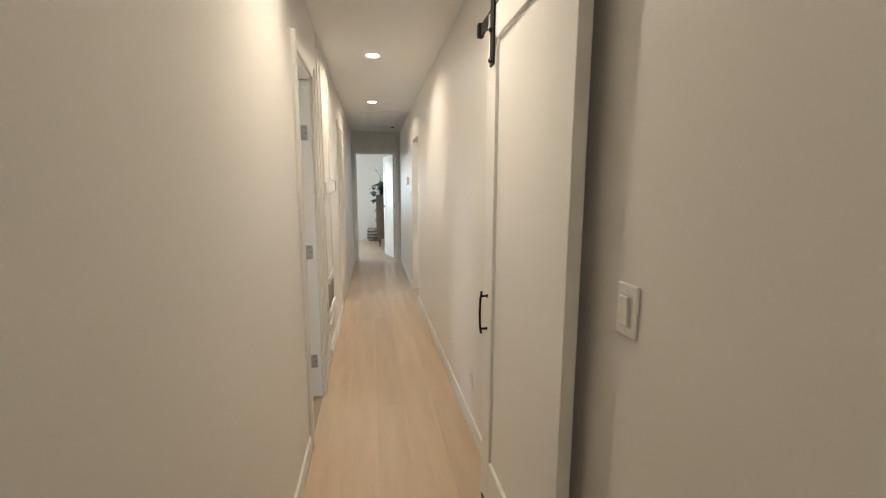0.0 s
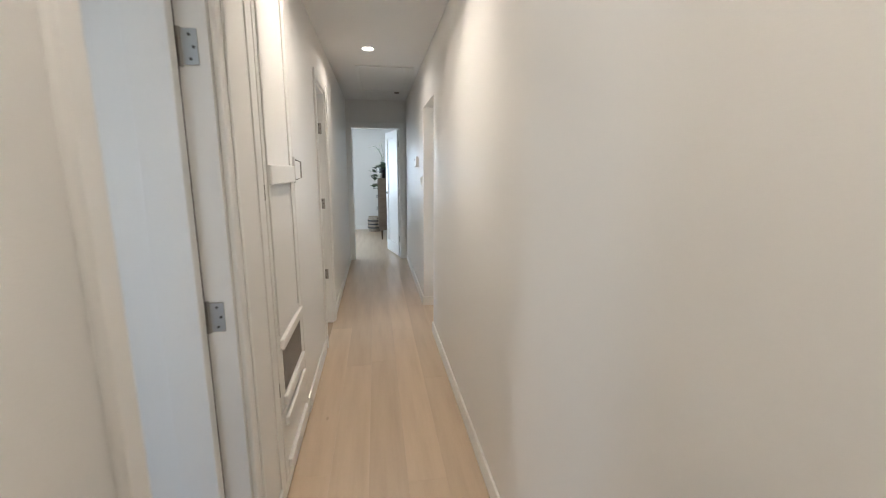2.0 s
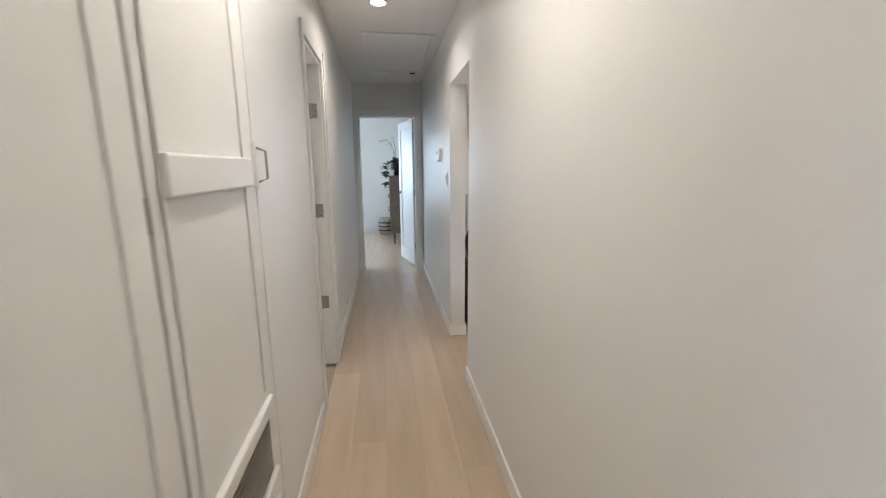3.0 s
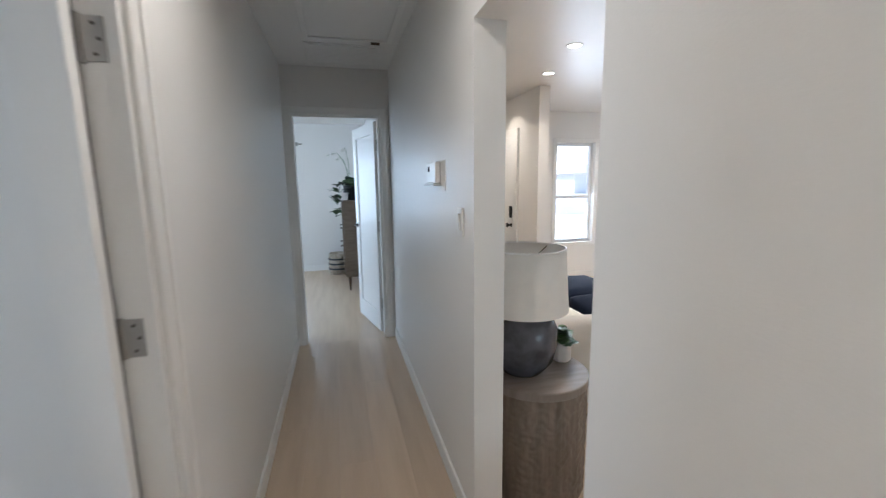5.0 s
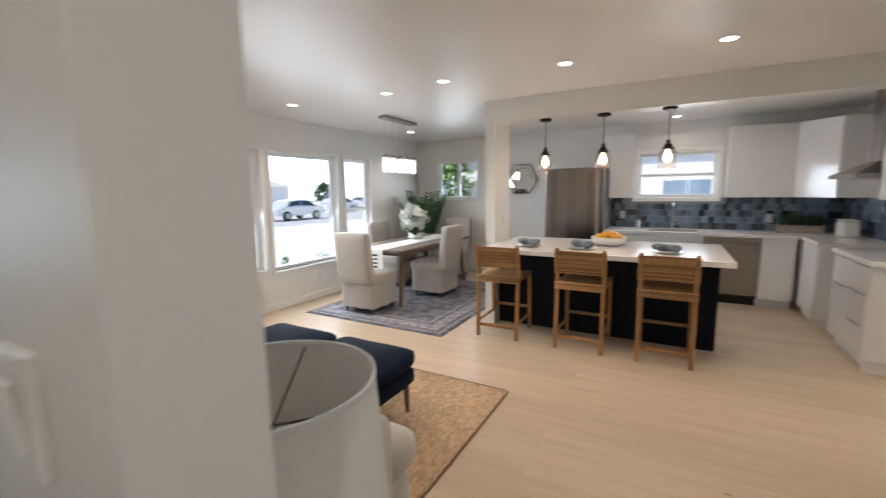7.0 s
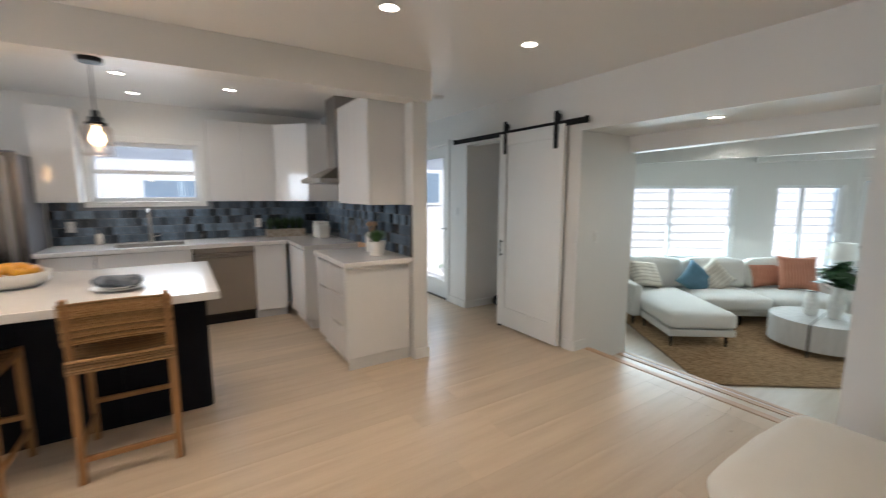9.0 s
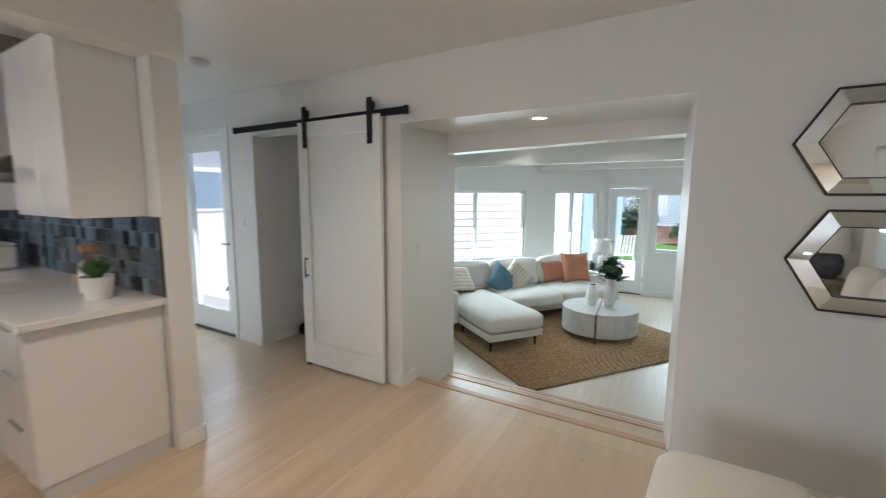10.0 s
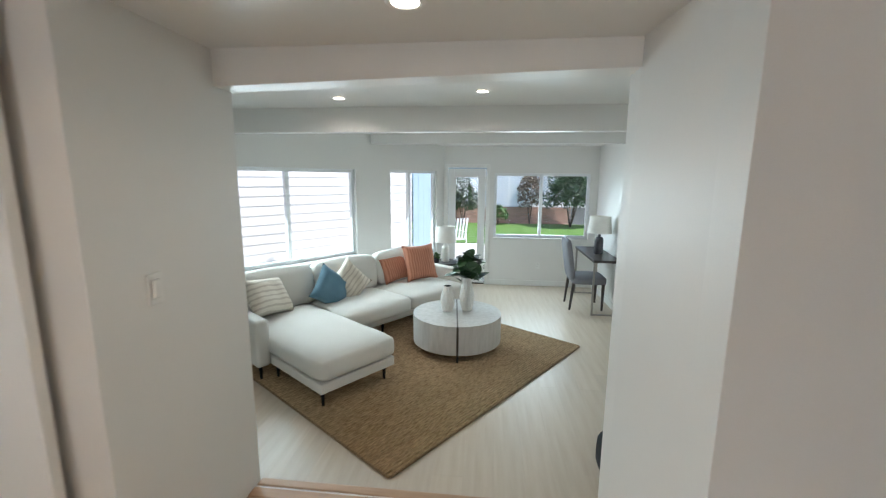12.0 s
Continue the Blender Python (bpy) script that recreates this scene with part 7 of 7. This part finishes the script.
# street in front
def car(m, paint, label):
    d = thing("parked_car", m, label, "car", "parked cars")
    prof = [(-2.2, 0.35), (-2.25, 0.62), (-2.15, 0.85), (-1.55, 0.95), (-0.95, 1.38), (0.0, 1.47), (0.9, 1.42), (1.6, 1.02), (2.15, 0.92), (2.28, 0.6), (2.22, 0.35)]
    bm = bmesh.new()
    rows = []
    for y, inset in ((-0.88, 0.0), (-0.8, 1.0), (0.8, 1.0), (0.88, 0.0)):
        rows.append([bm.verts.new((x, y * (0.86 if z > 1.0 and inset else 1.0), z if inset or z < 0.96 else 0.95)) for x, z in prof])
    for a, b in zip(rows, rows[1:]):
        for i in range(len(prof) - 1):
            bm.faces.new((a[i], a[i + 1], b[i + 1], b[i]))
    bm.faces.new(rows[0]), bm.faces.new(rows[-1])
    for a, b in zip(rows, rows[1:]):
        bm.faces.new((a[0], b[0], b[-1], a[-1]))
    bmesh.ops.recalc_face_normals(bm, faces=bm.faces)
    part("body", bm, paint, d)
    for y in (-0.79, 0.79):
        bm = bmesh.new()
        for pts in (((-1.3, 0.98), (-0.85, 1.32), (-0.05, 1.38), (-0.05, 0.98)), ((0.03, 0.98), (0.03, 1.38), (0.8, 1.34), (1.35, 0.98))):
            f = [bm.verts.new((x, y * (1.09 - 0.14 * (z - 0.98) / 0.4) * 1.0, z)) for x, z in pts]
            bm.faces.new(f)
        part("window", bm, M["carglass"], d)
    for x in (-1.4, 1.4):
        for y in (-0.86, 0.86):
            w = part("wheel", lathe([(0, -0.1), (0.2, -0.1), (0.33, -0.09), (0.34, 0), (0.33, 0.09), (0.2, 0.1), (0, 0.1)], 24), M["tyre"], d, at=pose(x, y, 0.34, 90))
            part("rim", lathe([(0, -0.108), (0.19, -0.106), (0.21, -0.1), (0.21, 0.1), (0.19, 0.106), (0, 0.108)], 20), M["nickel"], w)
    for y in (-0.65, 0.65):
        part("headlight", B(-2.25, -2.18, y - 0.14, y + 0.14, 0.68, 0.8, bevel=0.02), M["chrome"], d)
    return d


silver = car(pose(21.5, 29.4, GROUND + 0.016, 0, 0, 2), M["carpaint"], "silver hatchback parked in the street")
copy_thing(silver, pose(31.5, 34.6, GROUND + 0.016, 0, 0, 2))
copy_thing(silver, pose(38, 36.5, GROUND + 0.016, 0, 0, 88))
for x, w, h in ((6, 14, 2.9), (24, 13, 2.7), (41, 13, 3.0)):
    hs = thing("street_house", pose(x, 60, GROUND), "pale single-storey house across the street", "house", "houses across the street")
    part("wall", B(-w / 2, w / 2, 0, 8, 0, h), M["stucco"], hs)
    bm = bmesh.new()
    pts = [(-w / 2 - 0.5, -0.5, h), (w / 2 + 0.5, -0.5, h), (w / 2 + 0.5, 8.5, h), (-w / 2 - 0.5, 8.5, h), (-w / 2 + 3, 4, h + 1.6), (w / 2 - 3, 4, h + 1.6)]
    v = [bm.verts.new(p) for p in pts]
    for f in ((0, 1, 5, 4), (1, 2, 5), (2, 3, 4, 5), (3, 0, 4), (0, 3, 2, 1)):
        bm.faces.new([v[i] for i in f])
    bmesh.ops.recalc_face_normals(bm, faces=bm.faces)
    part("roof", bm, M["roof"], hs)
    for k in (-0.28, 0.1):
        wn = part("window", B(w * k - 0.7, w * k + 0.7, -0.05, 0.02, 1.0, 2.1), M["vinyl"], hs)
        part("pane", B(w * k - 0.62, w * k + 0.62, -0.06, -0.05, 1.08, 2.02), M["carglass"], wn)
    part("garage_door", B(w * 0.24, w * 0.46, -0.04, 0.02, 0, 2.2), M["siding"], hs)
for i, (x, y, s) in enumerate(((3.0, 10.35, 1), (3.5, 10.3, 2), (4.1, 10.3, 3), (4.7, 10.35, 4), (5.4, 10.3, 5))):
    clump(pose(x, y, GROUND), 220, 0.28, 0.95, 0.05, 60 + s, "small flowering shrub under the front window", "rust" if i == 2 else "leaf_light")
for i, (x, y) in enumerate(((13, 37.5), (33.5, 38.2), (36, 22.5), (9.5, 38))):
    clump(pose(x, y, GROUND), 900, 1.3, 3.2 if i != 2 else 1.4, 0.22, 80 + i, "green street shrub by a front garden")
hg = [clump(pose(-8, 2.5 + 3 * i, GROUND), 700, 1.4, 2.6, 0.18, 90 + i, "hedge along the west boundary") for i in range(4)]
clump(pose(-1.4, 14.5, GROUND), 700, 1.2, 2.4, 0.16, 97, "green shrub outside the bedroom window", "leaf_light")

# ---- floor planks, wall tiles and bricks ----
def plank_mesh(name, w, l, mat, t=0.011):
    bm = B(0.0001, w - 0.0001, 0.0001, l - 0.0001, -t, 0, bevel=0.0005, segs=1)
    me = bpy.data.meshes.new(name)
    bm.to_mesh(me)
    bm.free()
    me.materials.append(mat)
    return me


def lay(parent, x0, x1, y0, y1, z, w, mat, seed, lengths=(1.55, 1.85, 2.15)):
    """Planks along y, in rows w wide, with staggered ends."""
    rnd = random.Random(seed)
    meshes, n = {}, 0
    rows = max(1, round((x1 - x0) / w))
    w = (x1 - x0) / rows
    for r in range(rows):
        y = y0
        first = True
        while y < y1 - 1e-4:
            l = rnd.choice(lengths) if not first else rnd.choice((0.6, 1.0, 1.4, 1.8))
            first = False
            l = min(l, y1 - y)
            if y1 - y - l < 0.3:
                l = y1 - y
            key = round(l, 3)
            if key not in meshes:
                meshes[key] = plank_mesh("plank", w, l, mat)
            o = new("plank", meshes[key])
            o.parent = parent
            o.location = (x0 + r * w, y, z)
            y += l
            n += 1
    return n


floor = thing("floor", pose(0, 0, 0), "wide pale oak plank floor of the hall and living room", "floor", kind="structure")
lay(floor, L, R, -1.6, 7.88, 0, 0.18, M["oak"], 1)
lay(floor, R, EAST, BACK, FRONT, 0, 0.19, M["oak"], 2, (1.9, 2.2, 2.5))
lay(floor, PASS[0], PASS[1], 1.738, BACK, 0, 0.19, M["oak"], 3)
lay(floor, 5.08, 7.1, 1.74, BACK, 0, 0.19, M["oak"], 3)
den_floor = thing("floor_den_planks", pose(0, 0, 0), "wide whitish oak plank floor of the den", "floor", kind="structure")
lay(den_floor, DENWEST, 6.0, DENFAR, EDGE - 0.016, DEN, 0.19, M["den_oak"], 4, (1.9, 2.2, 2.5))

TW, TH = 0.077, 0.09
tile_me = {}


def tile_run(parent, m, w, z0, z1, skip=()):
    """Staggered glazed tiles on a backsplash in the xz plane, facing +y."""
    rows = round((z1 - z0) / TH)
    h = (z1 - z0) / rows
    for r in range(rows):
        x = -TW / 2 if r % 2 else 0.0
        while x < w - 0.012:
            a, b = max(x, 0), min(x + TW, w)
            zc = z0 + (r + 0.5) * h
            if b - a > 0.012 and not any(s[0] < (a + b) / 2 < s[1] and s[2] < zc < s[3] for s in skip):
                key = round(b - a, 3)
                if key not in tile_me:
                    bm = B(0.0015, b - a - 0.0015, 0.002, 0.011, 0.0015, h - 0.0015, bevel=0.0025, segs=1)
                    me = bpy.data.meshes.new("tile")
                    bm.to_mesh(me)
                    bm.free()
                    me.materials.append(M["tile"])
                    tile_me[key] = me
                o = new("tile", tile_me[key])
                o.parent = parent
                o.matrix_basis = m @ pose(a, 0, z0 + r * h)
            x += TW


splash = thing("backsplash", pose(0, 0, 0), "backsplash of glazed blue-grey tiles in mixed tones", "backsplash", kind="structure")
part("bed", B(EAST - 0.004, EAST - 0.001, 3.225, 6.02, 0.911, 1.359), M["grout"], splash)
part("bed", B(4.70, EAST - 0.005, 3.221, 3.224, 0.911, 1.359), M["grout"], splash)
tile_run(splash, pose(EAST - 0.004, 3.235, 0, 0, 0, 90), 2.785, 0.912, 1.358, ((1.30, 2.55, 1.275, 1.4),))
tile_run(splash, pose(4.70, 3.223, 0), 2.585, 0.912, 1.358)
part("edge_strip", B(4.694, 4.70, 3.221, 3.236, 0.911, 1.36), M["bronze"], splash)

brick_bm = B(0.003, 0.207, 0, 0.02, 0.003, 0.062, bevel=0.004, segs=1)
brick_me = bpy.data.meshes.new("brick")
brick_bm.to_mesh(brick_me)
brick_bm.free()
brick_me.materials.append(M["brick"])
for r in range(11):
    for i in range(24):
        o = new("brick", brick_me)
        o.parent = garden_wall
        o.matrix_basis = pose(-0.6 + i * 0.21 + (0.105 if r % 2 else 0), -0.02, r * 0.065)
